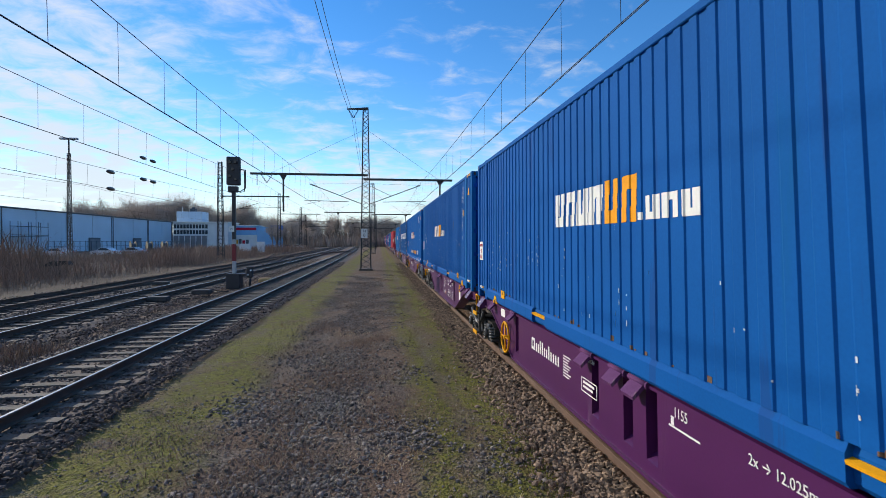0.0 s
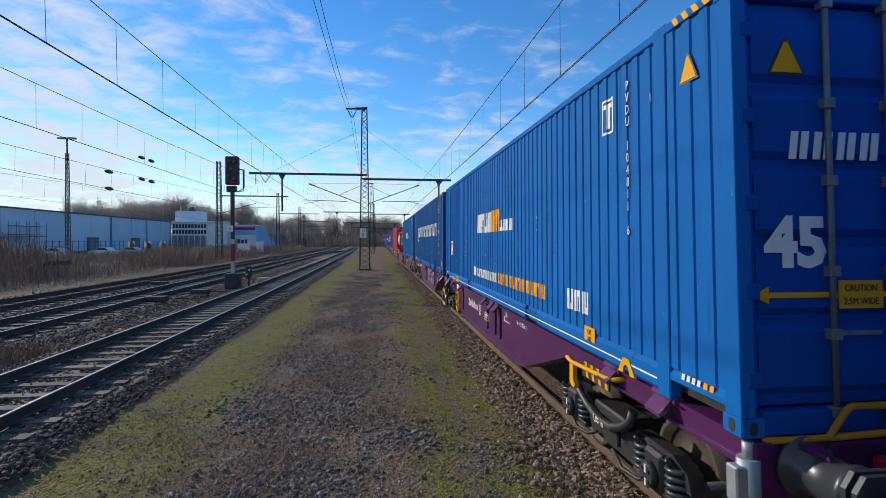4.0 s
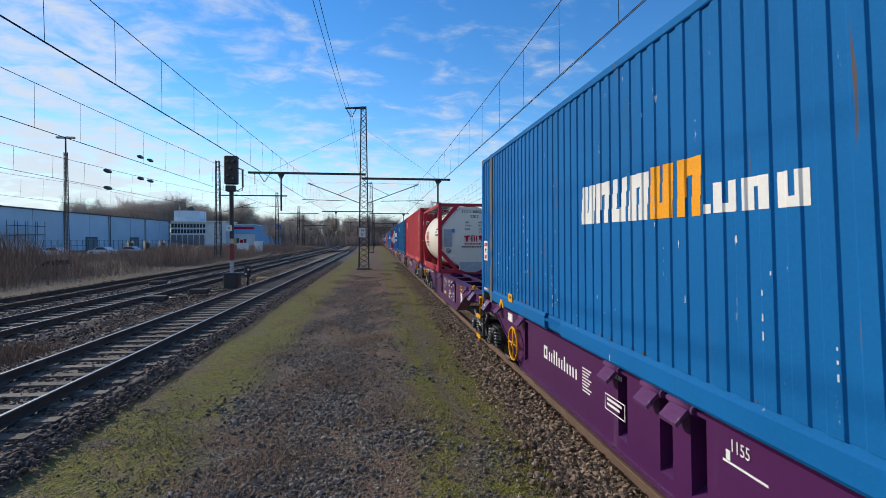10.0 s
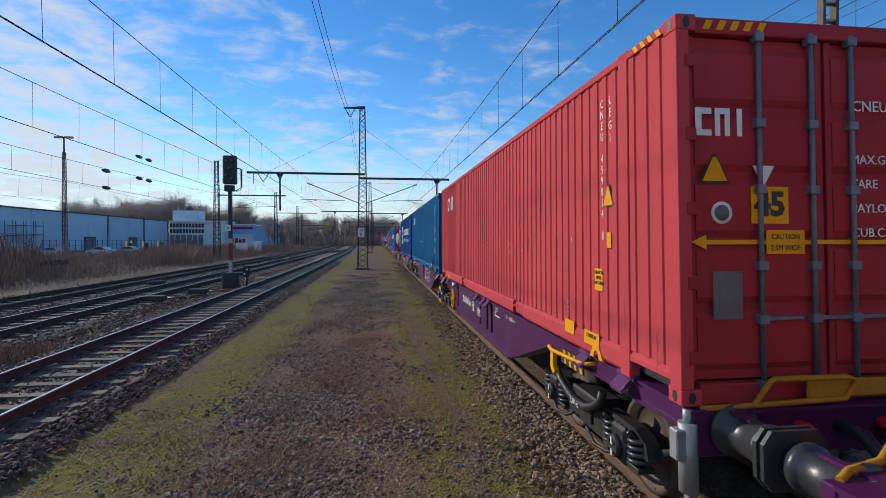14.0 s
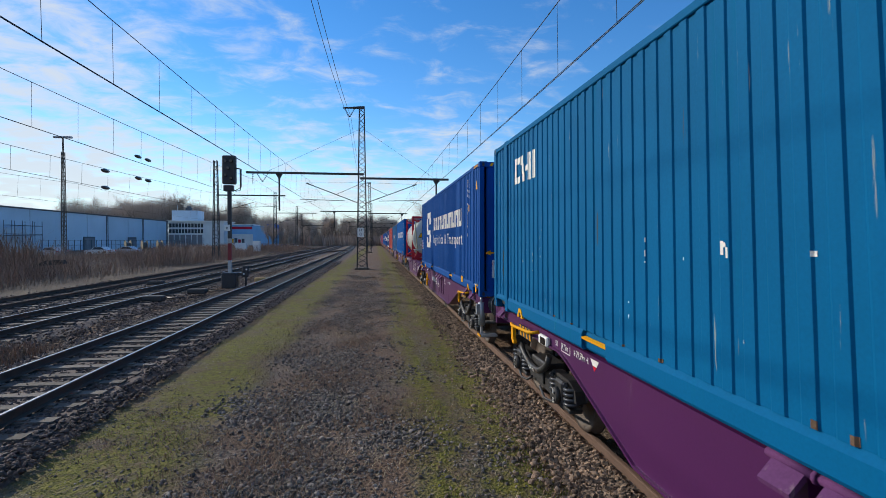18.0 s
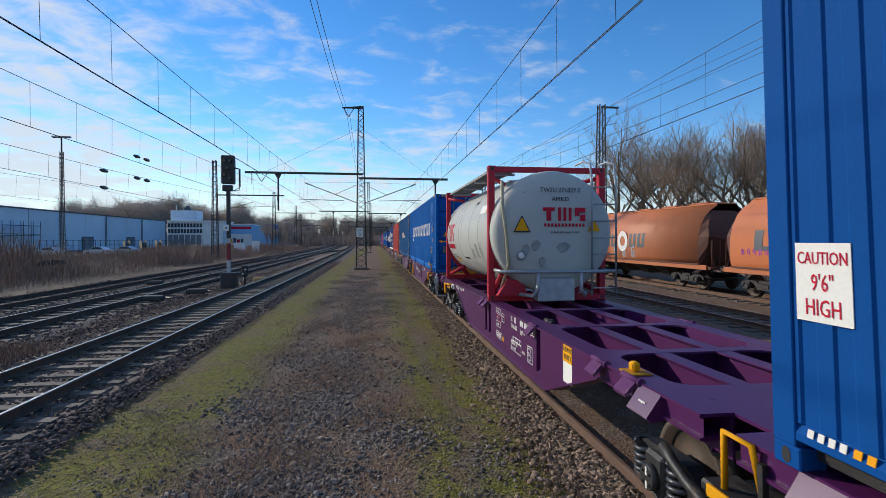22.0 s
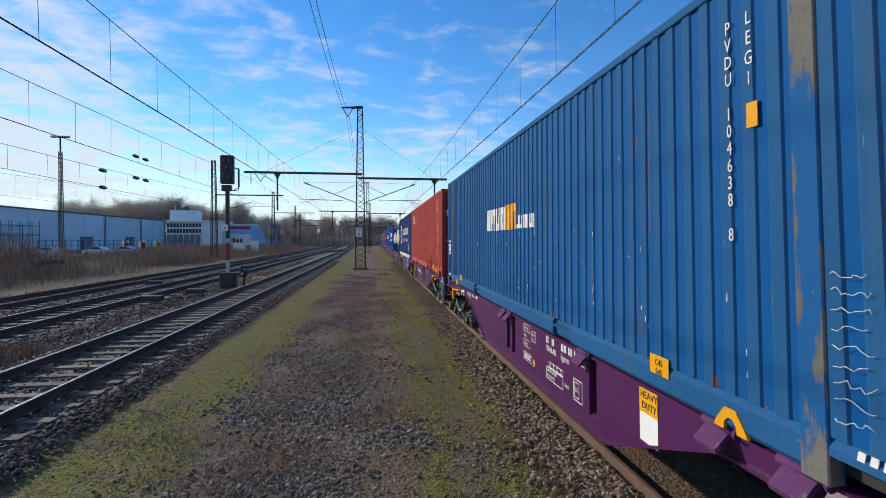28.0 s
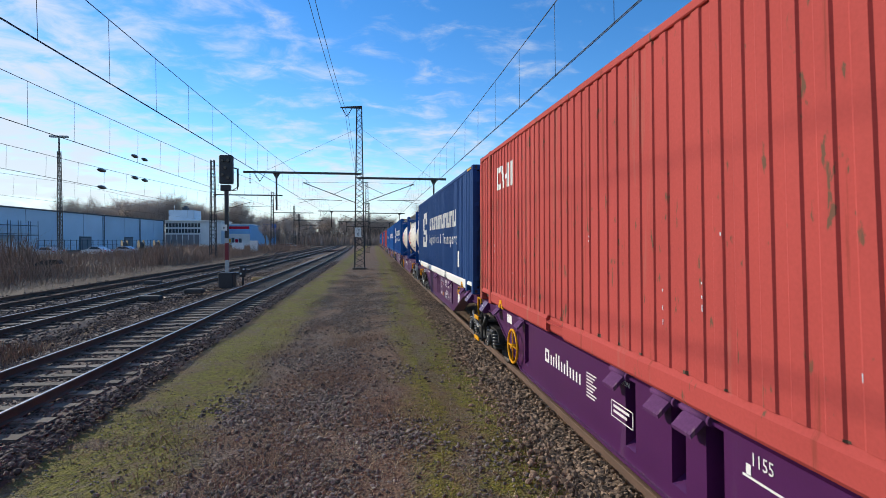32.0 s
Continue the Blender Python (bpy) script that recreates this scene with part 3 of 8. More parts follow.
def end_data(x, z, rows, size=0.075, mat=None):
    def put(c):
        for i, r in enumerate(rows):
            lettered(r, size, (x, 0.044, z - i * size * 1.9), END, mat or WHITE, c, align="LEFT")
    return put


def end_45(c):
    part("length_sign", lambda: Shape().box(-0.64, -0.33, 0.036, 0.041, 1.34, 1.62), YELLOW, c, "yellow length sign", key="len sign")
    lettered("45", 0.25, (-0.485, 0.033, 1.48), END, MARK_BLACK, c, bold=0.010)


def end_plate(c):
    """The grey data plate and a white inspection sign on the doors."""
    part("data_plate", lambda: Shape().box(-0.96, -0.72, 0.040, 0.046, 0.62, 0.98, 0.002), PLATE_GREY, c, key="data plate")
    part("inspection_sign", lambda: Shape().prism([(-0.62, 1.78), (-0.44, 1.78), (-0.53, 1.62)], "y", 0.040, 0.045), WHITE, c, key="inspection")
    part("seal_sign", lambda: Shape().lathe([(0.0, 0.02), (0.0, 0.085), (0.004, 0.085)], (-0.88, 0.040, 1.42), "y", 18), WHITE, c, key="seal sign")
    part("seal_core", lambda: Shape().lathe([(0.0, 0.01), (0.0, 0.060), (0.002, 0.060)], (-0.88, 0.0375, 1.42), "y", 18), PLATE_GREY, c, key="seal core")


CHIP = material("bare pale metal fleck", (0.52, 0.56, 0.60), 0.6, 0, 0.3, 9, 60)
CHIP_RUST = material("rust mark", (0.11, 0.062, 0.036), 0.85, 0, 0.4, 9, 60)
PLATE_GREY = material("dull grey plate", (0.13, 0.13, 0.14), 0.6, 0.2, 0.2)


def door_signs(c):
    """Length sign, data plate, inspection mark and small plates on a pair of doors."""
    part("length_sign", lambda: Shape().box(-0.50, -0.21, 0.036, 0.041, 1.93, 2.20), YELLOW, c, "yellow length sign", key="high len sign")
    lettered("45", 0.25, (-0.355, 0.033, 2.065), END, MARK_BLACK, c, bold=0.010)
    part("data_plate", lambda: Shape().box(-0.97, -0.75, 0.040, 0.046, 0.73, 1.00, 0.002), PLATE_GREY, c, key="low data plate")
    part("inspection_sign", lambda: Shape().prism([(-0.45, 1.50), (-0.30, 1.50), (-0.375, 1.37)], "y", 0.036, 0.041), WHITE, c, key="low inspection")
    part("caution_plate", lambda: Shape().box(0.81, 1.00, 0.036, 0.041, 0.79, 0.99), YELLOW, c, key="door caution")
    for i, w in enumerate(("CAUTION", "HIGH", "CONTAINER")):
        lettered(w, 0.032, (0.905, 0.033, 0.95 - i * 0.06), END, MARK_BLACK, c)
    for z in (0.42, 0.22):
        part("small_plate", lambda: Shape().box(0.84, 1.02, 0.036, 0.041, z, z + 0.07), WHITE, c, key=("small plate", z))


def cai_side(c):
    rows = [(12.35, 12.22, 2.10, 2.50, 0), (12.22, 12.02, 2.40, 2.50, 0), (12.22, 12.02, 2.10, 2.20, 0),
            (11.92, 11.78, 2.10, 2.50, -0.25), (11.78, 11.62, 2.25, 2.33, 0), (11.62, 11.50, 2.10, 2.50, 0), (11.40, 11.26, 2.10, 2.50, 0)]
    for i, row in enumerate(rows):
        part("name_marking", lambda: painted([row]), WHITE, c, key=("cai side", i))


def cai_end(c):
    s = Shape()
    for i, (x0, x1) in enumerate(((-1.08, -1.03), (-0.92, -0.88), (-0.84, -0.80), (-0.74, -0.70))):
        s.box(x0, x1, 0.042, 0.048, 2.00, 2.21)
    s.box(-1.03, -0.95, 0.042, 0.048, 2.165, 2.21)
    s.box(-0.88, -0.84, 0.042, 0.048, 2.165, 2.21)
    s.box(-1.03, -0.95, 0.042, 0.048, 2.00, 2.045)
    part("name_marking", s, WHITE, c, key="cai end")


def line_name(c):
    """A long white name with a leaf-like emblem before it."""
    rows = [(11.15, 10.92, 1.76 - i * 0.2, 1.90 - i * 0.2, -0.3) for i in range(4)] + [(10.86, 10.63, 1.76 - i * 0.2, 1.90 - i * 0.2, 0.3) for i in range(4)]
    for i, row in enumerate(rows):
        part("emblem_block", lambda: painted([row]), WHITE, c, key=("leaf emblem", i))
    name_row(c, glyphs(10.40, 1.40, 1.90, 0.50, 0.205, 12, 0.03, 0.27), WHITE)


def mover_name(c):
    s_rows = [(11.20, 9.98, 2.12, 2.35, 0), (10.45, 9.95, 1.86, 2.12, 0), (11.45, 10.98, 1.62, 2.12, 0), (11.30, 10.10, 1.44, 1.62, 0), (10.42, 9.95, 1.12, 1.44, 0), (11.45, 10.10, 0.91, 1.12, 0), (11.45, 10.98, 1.12, 1.34, 0)]
    for i, row in enumerate(s_rows):
        part("emblem_block", lambda: painted([row]), WHITE, c, key=("s emblem", i))
    name_row(c, glyphs(8.90, 1.58, 2.04, 0.46, 0.14, 11, 0.0, 0.31), WHITE)
    for i, ch in enumerate("Logistics & Transport"):
        if ch != " ":
            lettered(ch, 0.46, (FACE_X - 0.004, 8.78 - i * 0.320, 1.235), SIDE, WHITE, c, narrow=0.95 if ch in "LTgop&na" else 1.05)


def scrawl(seed, y0, y1, z0, z1, rows, mat=None):
    """Thin chalk lines on the near side, too wild to read."""
    def put(c):
        r = random.Random(seed)
        for i in range(rows):
            z = z1 + (z0 - z1) * (i + 0.5) / rows
            h = (z1 - z0) / rows
            pts, y = [], y1
            while y > y0:
                pts.append((-HALF - 0.001, y, z + r.uniform(-0.24, 0.24) * h))
                y -= r.uniform(0.01, 0.05)
            if len(pts) > 2:
                part("scrawl", Shape().sweep(pts, 0.0018, 4), mat or WHITE, c)
    return put


def chips(seed, count, z0=0.35, z1=1.35):
    """Small bare flecks knocked off the ribs' edges, and rust along the foot."""
    def put(c):
        r = random.Random(seed)
        edges = [y for (y, d), (y2, d2) in zip(SIDE_ROWS, SIDE_ROWS[1:]) if d > d2 and 1.0 < y < LONG - 1.0]
        flecks, rust = [], []
        for _ in range(count):
            y = r.choice(edges) + r.choice((0.02, 0.09, 0.10, 0.11)) + r.uniform(-0.01, 0.01)
            z = r.uniform(z0, z1)
            for _ in range(r.choice((1, 1, 2, 3))):
                h = r.uniform(0.012, 0.055)
                flecks.append((y + r.uniform(0.004, 0.010), y - r.uniform(0.003, 0.006), z, z + h, 0))
                z += h + r.uniform(0.03, 0.12)
        for _ in range(count // 2):
            y = r.choice(edges) + r.uniform(-0.03, 0.03)
            rust.append((y + r.uniform(0.004, 0.03), y - r.uniform(0.004, 0.03), 0.252, 0.266 + r.uniform(0.0, 0.06) * r.random(), 0))
        tagged(part("paint_chips", painted(flecks), CHIP, c, "small pale chips in the paint"), kind="stuff")
        tagged(part("rust_marks", painted(rust), CHIP_RUST, c, "rust along the foot of the ribs"), kind="stuff")
    return put


def unit(sign=LONG - 0.34, long_plate=False, name_y=8.41):
    return (unit_name(name_y), foot_name, caution_sign(sign), triangle(0.48, 2.37, False, 0.19), plate(2.24, 0.16, 0.26, 0.15, None, ("C45", "S45"), 0.07), plate(11.30, 0.07, 0.44, 0.14, None, ("S45  C45    45",), 0.07) if long_plate else plate(11.40, 0.18, 0.25, 0.14, None, ("C45",), 0.07))


chip_seeds = itertools.count(20)


def chipped(count=50):
    return chips(next(chip_seeds), count)


CARGO = (triangle(1.18, 1.55, False, 0.20), plate(1.165, 1.14, 0.09, 0.15), plate(1.40, 0.71, 0.18, 0.22, None, ("CAUTION", "HIGH", "CONTAINER"), 0.05), plate(1.56, 0.13, 0.36, 0.14, None, ("CAUTION",), 0.06))
CONTAINERS = [
    lambda: container("bright blue 45 foot container with white and orange name", BLUE_B, lip=YELLOW, end_wall=SHADED_END_BLUE, marks=unit(name_y=8.67) + (chips(1, 70),)),
    lambda: container("blue 45 foot container, doors marked 45, paint rubbed", BLUE_A, lip=YELLOW, end_wall=SHADED_END_BLUE, post=BLUE_D,
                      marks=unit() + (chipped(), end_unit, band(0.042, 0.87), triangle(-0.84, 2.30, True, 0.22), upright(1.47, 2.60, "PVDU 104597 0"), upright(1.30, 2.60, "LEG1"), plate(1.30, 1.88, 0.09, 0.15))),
    lambda: container("clean blue 45 foot container with slogan along its foot", BLUE_E, end_wall=SHADED_END_BLUE,
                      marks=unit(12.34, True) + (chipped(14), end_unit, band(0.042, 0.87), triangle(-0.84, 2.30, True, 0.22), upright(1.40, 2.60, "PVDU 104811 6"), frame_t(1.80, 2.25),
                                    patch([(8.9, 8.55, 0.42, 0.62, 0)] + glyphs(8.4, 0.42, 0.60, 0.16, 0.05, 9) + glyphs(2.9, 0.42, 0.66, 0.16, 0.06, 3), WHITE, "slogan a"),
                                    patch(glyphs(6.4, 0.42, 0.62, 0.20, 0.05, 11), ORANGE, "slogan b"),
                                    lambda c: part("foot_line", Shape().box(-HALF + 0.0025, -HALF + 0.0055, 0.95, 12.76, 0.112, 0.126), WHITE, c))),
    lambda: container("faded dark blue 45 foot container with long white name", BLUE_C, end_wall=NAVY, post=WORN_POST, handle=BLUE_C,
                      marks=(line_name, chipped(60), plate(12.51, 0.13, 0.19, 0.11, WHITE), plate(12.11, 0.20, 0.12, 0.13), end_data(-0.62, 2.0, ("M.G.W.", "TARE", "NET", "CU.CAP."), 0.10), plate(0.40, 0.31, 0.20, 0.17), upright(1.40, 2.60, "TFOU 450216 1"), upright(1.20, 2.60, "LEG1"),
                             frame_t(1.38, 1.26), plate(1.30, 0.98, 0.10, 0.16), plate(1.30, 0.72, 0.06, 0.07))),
    lambda: container("weathered blue 45 foot container with rusty posts and scratches", BLUE_D, end_wall=SHADED_END_BLUE, post=WORN_POST,
                      marks=unit() + (chipped(), end_unit, band(0.042, 0.87), triangle(-0.84, 2.30, True, 0.22), upright(1.32, 2.55, "PVDU 104150 8"), upright(1.15, 2.57, "LEG1"),
                                    frame_t(1.78, 2.30), plate(1.14, 1.62, 0.09, 0.15, ORANGE), scrawl(3, 0.10, 0.34, 0.40, 1.75, 12), scrawl(4, 0.48, 0.60, 0.5, 1.0, 5))),
    None,
    lambda: container("red 45 foot container with white initials on its doors", RED, end_wall=SHADED_DOOR_RED,
                      marks=(cai_side, cai_end, chipped(20), end_plate, band(0.042), end_45, triangle(-0.93, 1.66, True, 0.20), upright(1.30, 2.55, "CNEU 459814 8"), upright(1.12, 2.55, "LEG1"),
                             *CARGO, plate(2.16, 0.15, 0.27, 0.15), end_data(0.24, 2.26, ("CNEU",), 0.12),
                             end_data(0.22, 1.84, ("MAX.GROSS", "TARE", "PAYLOAD", "CUB.CAP."), 0.10))),
    lambda: container("teal blue 45 foot container with white initials", TEAL, lip=YELLOW, end_wall=SHADED_END_BLUE,
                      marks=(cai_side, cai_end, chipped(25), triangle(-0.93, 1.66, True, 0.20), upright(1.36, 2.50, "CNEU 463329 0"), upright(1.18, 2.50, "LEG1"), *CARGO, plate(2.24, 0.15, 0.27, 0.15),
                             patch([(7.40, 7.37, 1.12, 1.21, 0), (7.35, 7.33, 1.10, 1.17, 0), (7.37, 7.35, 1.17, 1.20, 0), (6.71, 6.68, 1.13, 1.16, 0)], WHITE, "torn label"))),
    lambda: container("royal blue 45 foot container with large white emblem", ROYAL, "front", lip=YELLOW, end_wall=SHADED_END_BLUE,
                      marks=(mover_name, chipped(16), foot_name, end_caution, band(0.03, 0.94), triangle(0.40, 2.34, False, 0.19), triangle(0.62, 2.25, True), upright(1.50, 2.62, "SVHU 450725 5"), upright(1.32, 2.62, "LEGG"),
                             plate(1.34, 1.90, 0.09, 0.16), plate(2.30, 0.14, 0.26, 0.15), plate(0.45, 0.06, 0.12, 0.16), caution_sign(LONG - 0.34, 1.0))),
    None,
    lambda: container("light blue 45 foot container with long white name", BLUE_E, end_wall=SHADED_END_BLUE, post=BLUE_E,
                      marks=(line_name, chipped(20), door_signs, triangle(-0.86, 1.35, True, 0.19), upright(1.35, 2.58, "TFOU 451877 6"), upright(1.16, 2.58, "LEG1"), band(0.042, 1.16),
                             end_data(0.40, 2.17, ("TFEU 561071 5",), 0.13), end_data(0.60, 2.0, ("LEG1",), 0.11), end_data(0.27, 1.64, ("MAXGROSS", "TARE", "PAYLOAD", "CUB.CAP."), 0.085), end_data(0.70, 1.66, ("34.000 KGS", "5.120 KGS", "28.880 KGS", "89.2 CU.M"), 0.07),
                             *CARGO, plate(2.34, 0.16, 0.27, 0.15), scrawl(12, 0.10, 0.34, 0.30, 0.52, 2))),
    lambda: container("scratched faded blue 45 foot container with rusty posts", BLUE_F, inner=BLUE_C, end_wall=SHADED_END_BLUE, post=WORN_POST,
                      marks=unit() + (chipped(), end_unit, band(0.042, 0.87), triangle(-0.84, 2.30, True, 0.22), upright(1.42, 2.54, "PVDU 104638 8"), upright(1.24, 2.54, "LEG1"), plate(1.22, 1.88, 0.09, 0.15), scrawl(7, 0.50, 0.72, 0.32, 1.1, 9), scrawl(8, 0.15, 0.42, 0.35, 1.2, 6))),
    lambda: container("faded red 45 foot container with patched lower side", RED_FADED, end_wall=SHADED_DOOR_RED, post=RED_POST,
                      marks=(cai_side, cai_end, chipped(20), end_plate, band(0.042), end_45, triangle(-0.93, 1.66, True, 0.20), upright(1.36, 2.58, "CNEU 450477 1"), upright(1.16, 2.58, "LEG1"),
                             *CARGO, plate(2.29, 0.19, 0.46, 0.13, None, ("CAUTION 2.5M WIDE",), 0.045),
                             patch([(3.2, 2.95, 0.86, 0.92, 0), (3.0, 2.94, 0.92, 0.98, 0), (3.12, 3.05, 0.66, 0.76, 0.5)], material("green scrawl", (0.02, 0.40, 0.08), 0.6), "green"))),
    lambda: container("navy blue 45 foot container with pale foot and white emblem", NAVY, rail=WHITE, marks=(mover_name, plate(2.0, 0.5, 0.22, 0.42, WHITE))),
    None,
    lambda: container("dark blue 45 foot container with white emblem", ROYAL, marks=(mover_name,)),
    lambda: container("blue 45 foot container with white name, far down the train", BLUE_A, marks=(line_name,)),
    lambda: container("blue 45 foot container far down the train", BLUE_B, marks=(unit_name(),)),
    lambda: container("faded red 45 foot container far down the train", RED_FADED, marks=(cai_side,)),
    lambda: container("grey-blue 45 foot container far down the train", BLUE_C, marks=(unit_name(),)),
    lambda: container("red 45 foot container far down the train", RED, marks=(cai_side,)),
    lambda: container("teal 45 foot container far down the train", TEAL, marks=(cai_side,)),
    lambda: container("bright blue 45 foot container far down the train", BLUE_B, marks=(unit_name(),)),
    lambda: container("blue 45 foot container at the train's tail", BLUE_A, marks=(line_name,)),
]

# ---------------------------------------------------------------- tank containers
TL, TW, TH = 6.058, 2.438, 2.591


def tank_marks(c, y, r, zc, mat, rows, name_y, big=1.0, tall=1.0, up=0.0):
    """Lettering on the near side of a tank, which follows its round."""
    def on(name, blocks, m):
        s = Shape()
        for y1, y0, z0, z1 in blocks:
            if name == "name_marking":
                y1, y0, z0, z1 = name_y - (name_y - y1) * big, name_y - (name_y - y0) * big, zc + up + (z0 - zc) * tall, zc + up + (z1 - zc) * tall
            n = 4
            lo = []
            for i in range(n + 1):
                z = z0 + (z1 - z0) * i / n
                x = -math.sqrt(max(0.0, (r + 0.004) ** 2 - (z - zc) ** 2))
                lo.append([(x, y1, z), (x, y0, z)])
            s.ring(lo, closed=False, smooth=True)
        part(name, s, m, c)
    on("name_marking", [(name_y, name_y - 0.20, zc + 0.16, zc + 0.22), (name_y - 0.08, name_y - 0.14, zc - 0.14, zc + 0.16),
                        (name_y - 0.26, name_y - 0.32, zc - 0.14, zc + 0.22), (name_y - 0.37, name_y - 0.43, zc - 0.14, zc + 0.22), (name_y - 0.48, name_y - 0.54, zc - 0.14, zc + 0.22),
                        (name_y - 0.60, name_y - 0.80, zc + 0.14, zc + 0.22), (name_y - 0.60, name_y - 0.68, zc + 0.02, zc + 0.14), (name_y - 0.70, name_y - 0.80, zc - 0.14, zc + 0.03)], MARK_RED)
    on("name_marking", [(name_y - i * 0.068, name_y - i * 0.068 - 0.045, zc - 0.30, zc - 0.20) for i in range(12)], MARK_RED)
    if mat is TANK_CREAM:
        on("name_marking", [(name_y - 0.12 - i * 0.045, name_y - 0.145 - i * 0.045, zc - 0.42, zc - 0.36) for i in range(14)], MARK_BLACK)
    for text, ty, tz, size in rows:
        x = -math.sqrt((r + 0.012) ** 2 - (tz - zc) ** 2)
        lean = math.degrees(math.asin((tz - zc) / r))
        lettered(text, size, (x, ty, tz), Matrix.Rotation(radians(lean), 4, "Y") @ SIDE, MARK_BLACK, c, align="LEFT", narrow=0.9)
    if mat is not TANK_CREAM:
        # pasted labels and the grey ghosts of old ones
        on("label_patch", [(1.30, 0.72, zc + 0.42, zc + 0.60)], WHITE)
        on("label_patch", [(0.70, 0.46, zc + 0.44, zc + 0.60)], YELLOW)
        on("label_ghost", [(2.22, 1.96, zc - 0.58, zc - 0.36), (1.72, 1.44, zc - 0.56, zc - 0.24)], GHOST)
        on("label_ghost", [(1.12 + 0.14 * q, 1.12 - 0.14 * q, zc - 0.41 + d, zc - 0.41 + d + 0.06) for q, d in ((0.25, -0.16), (0.6, -0.10), (1.0, -0.04), (1.0, 0.02), (0.6, 0.08), (0.25, 0.14))], GHOST)
        on("sign_plate", [(5.10, 4.72, zc - 0.78, zc - 0.66)], YELLOW)
        on("small_print", [(5.55 - 0.1 * i, 4.75 - 0.1 * i, zc - 0.60 - 0.05 * i, zc - 0.585 - 0.05 * i) for i in range(3)], MARK_BLACK)


GHOST = material("grey ghost of a label", (0.25, 0.255, 0.24), 0.6, 0, 0.35, 9, 60)
GRATING = material("dull galvanised grating", (0.19, 0.185, 0.175), 0.65, 0.2, 0.25, 6, 80, 0.1, None, (0.11, 0.085, 0.065), 0.4, wear_size=4)
TANK_SEAM = material("faint weld seam", (0.50, 0.47, 0.41), 0.5, 0, 0.2, 3, 40, 0.1)
TANK_BAND = material("grimy weld band", (0.20, 0.19, 0.17), 0.6, 0, 0.4, 3, 40, 0.1)
STRAW_PIPE = material("yellowed hose", (0.42, 0.36, 0.22), 0.6, 0, 0.15, 5, 50)


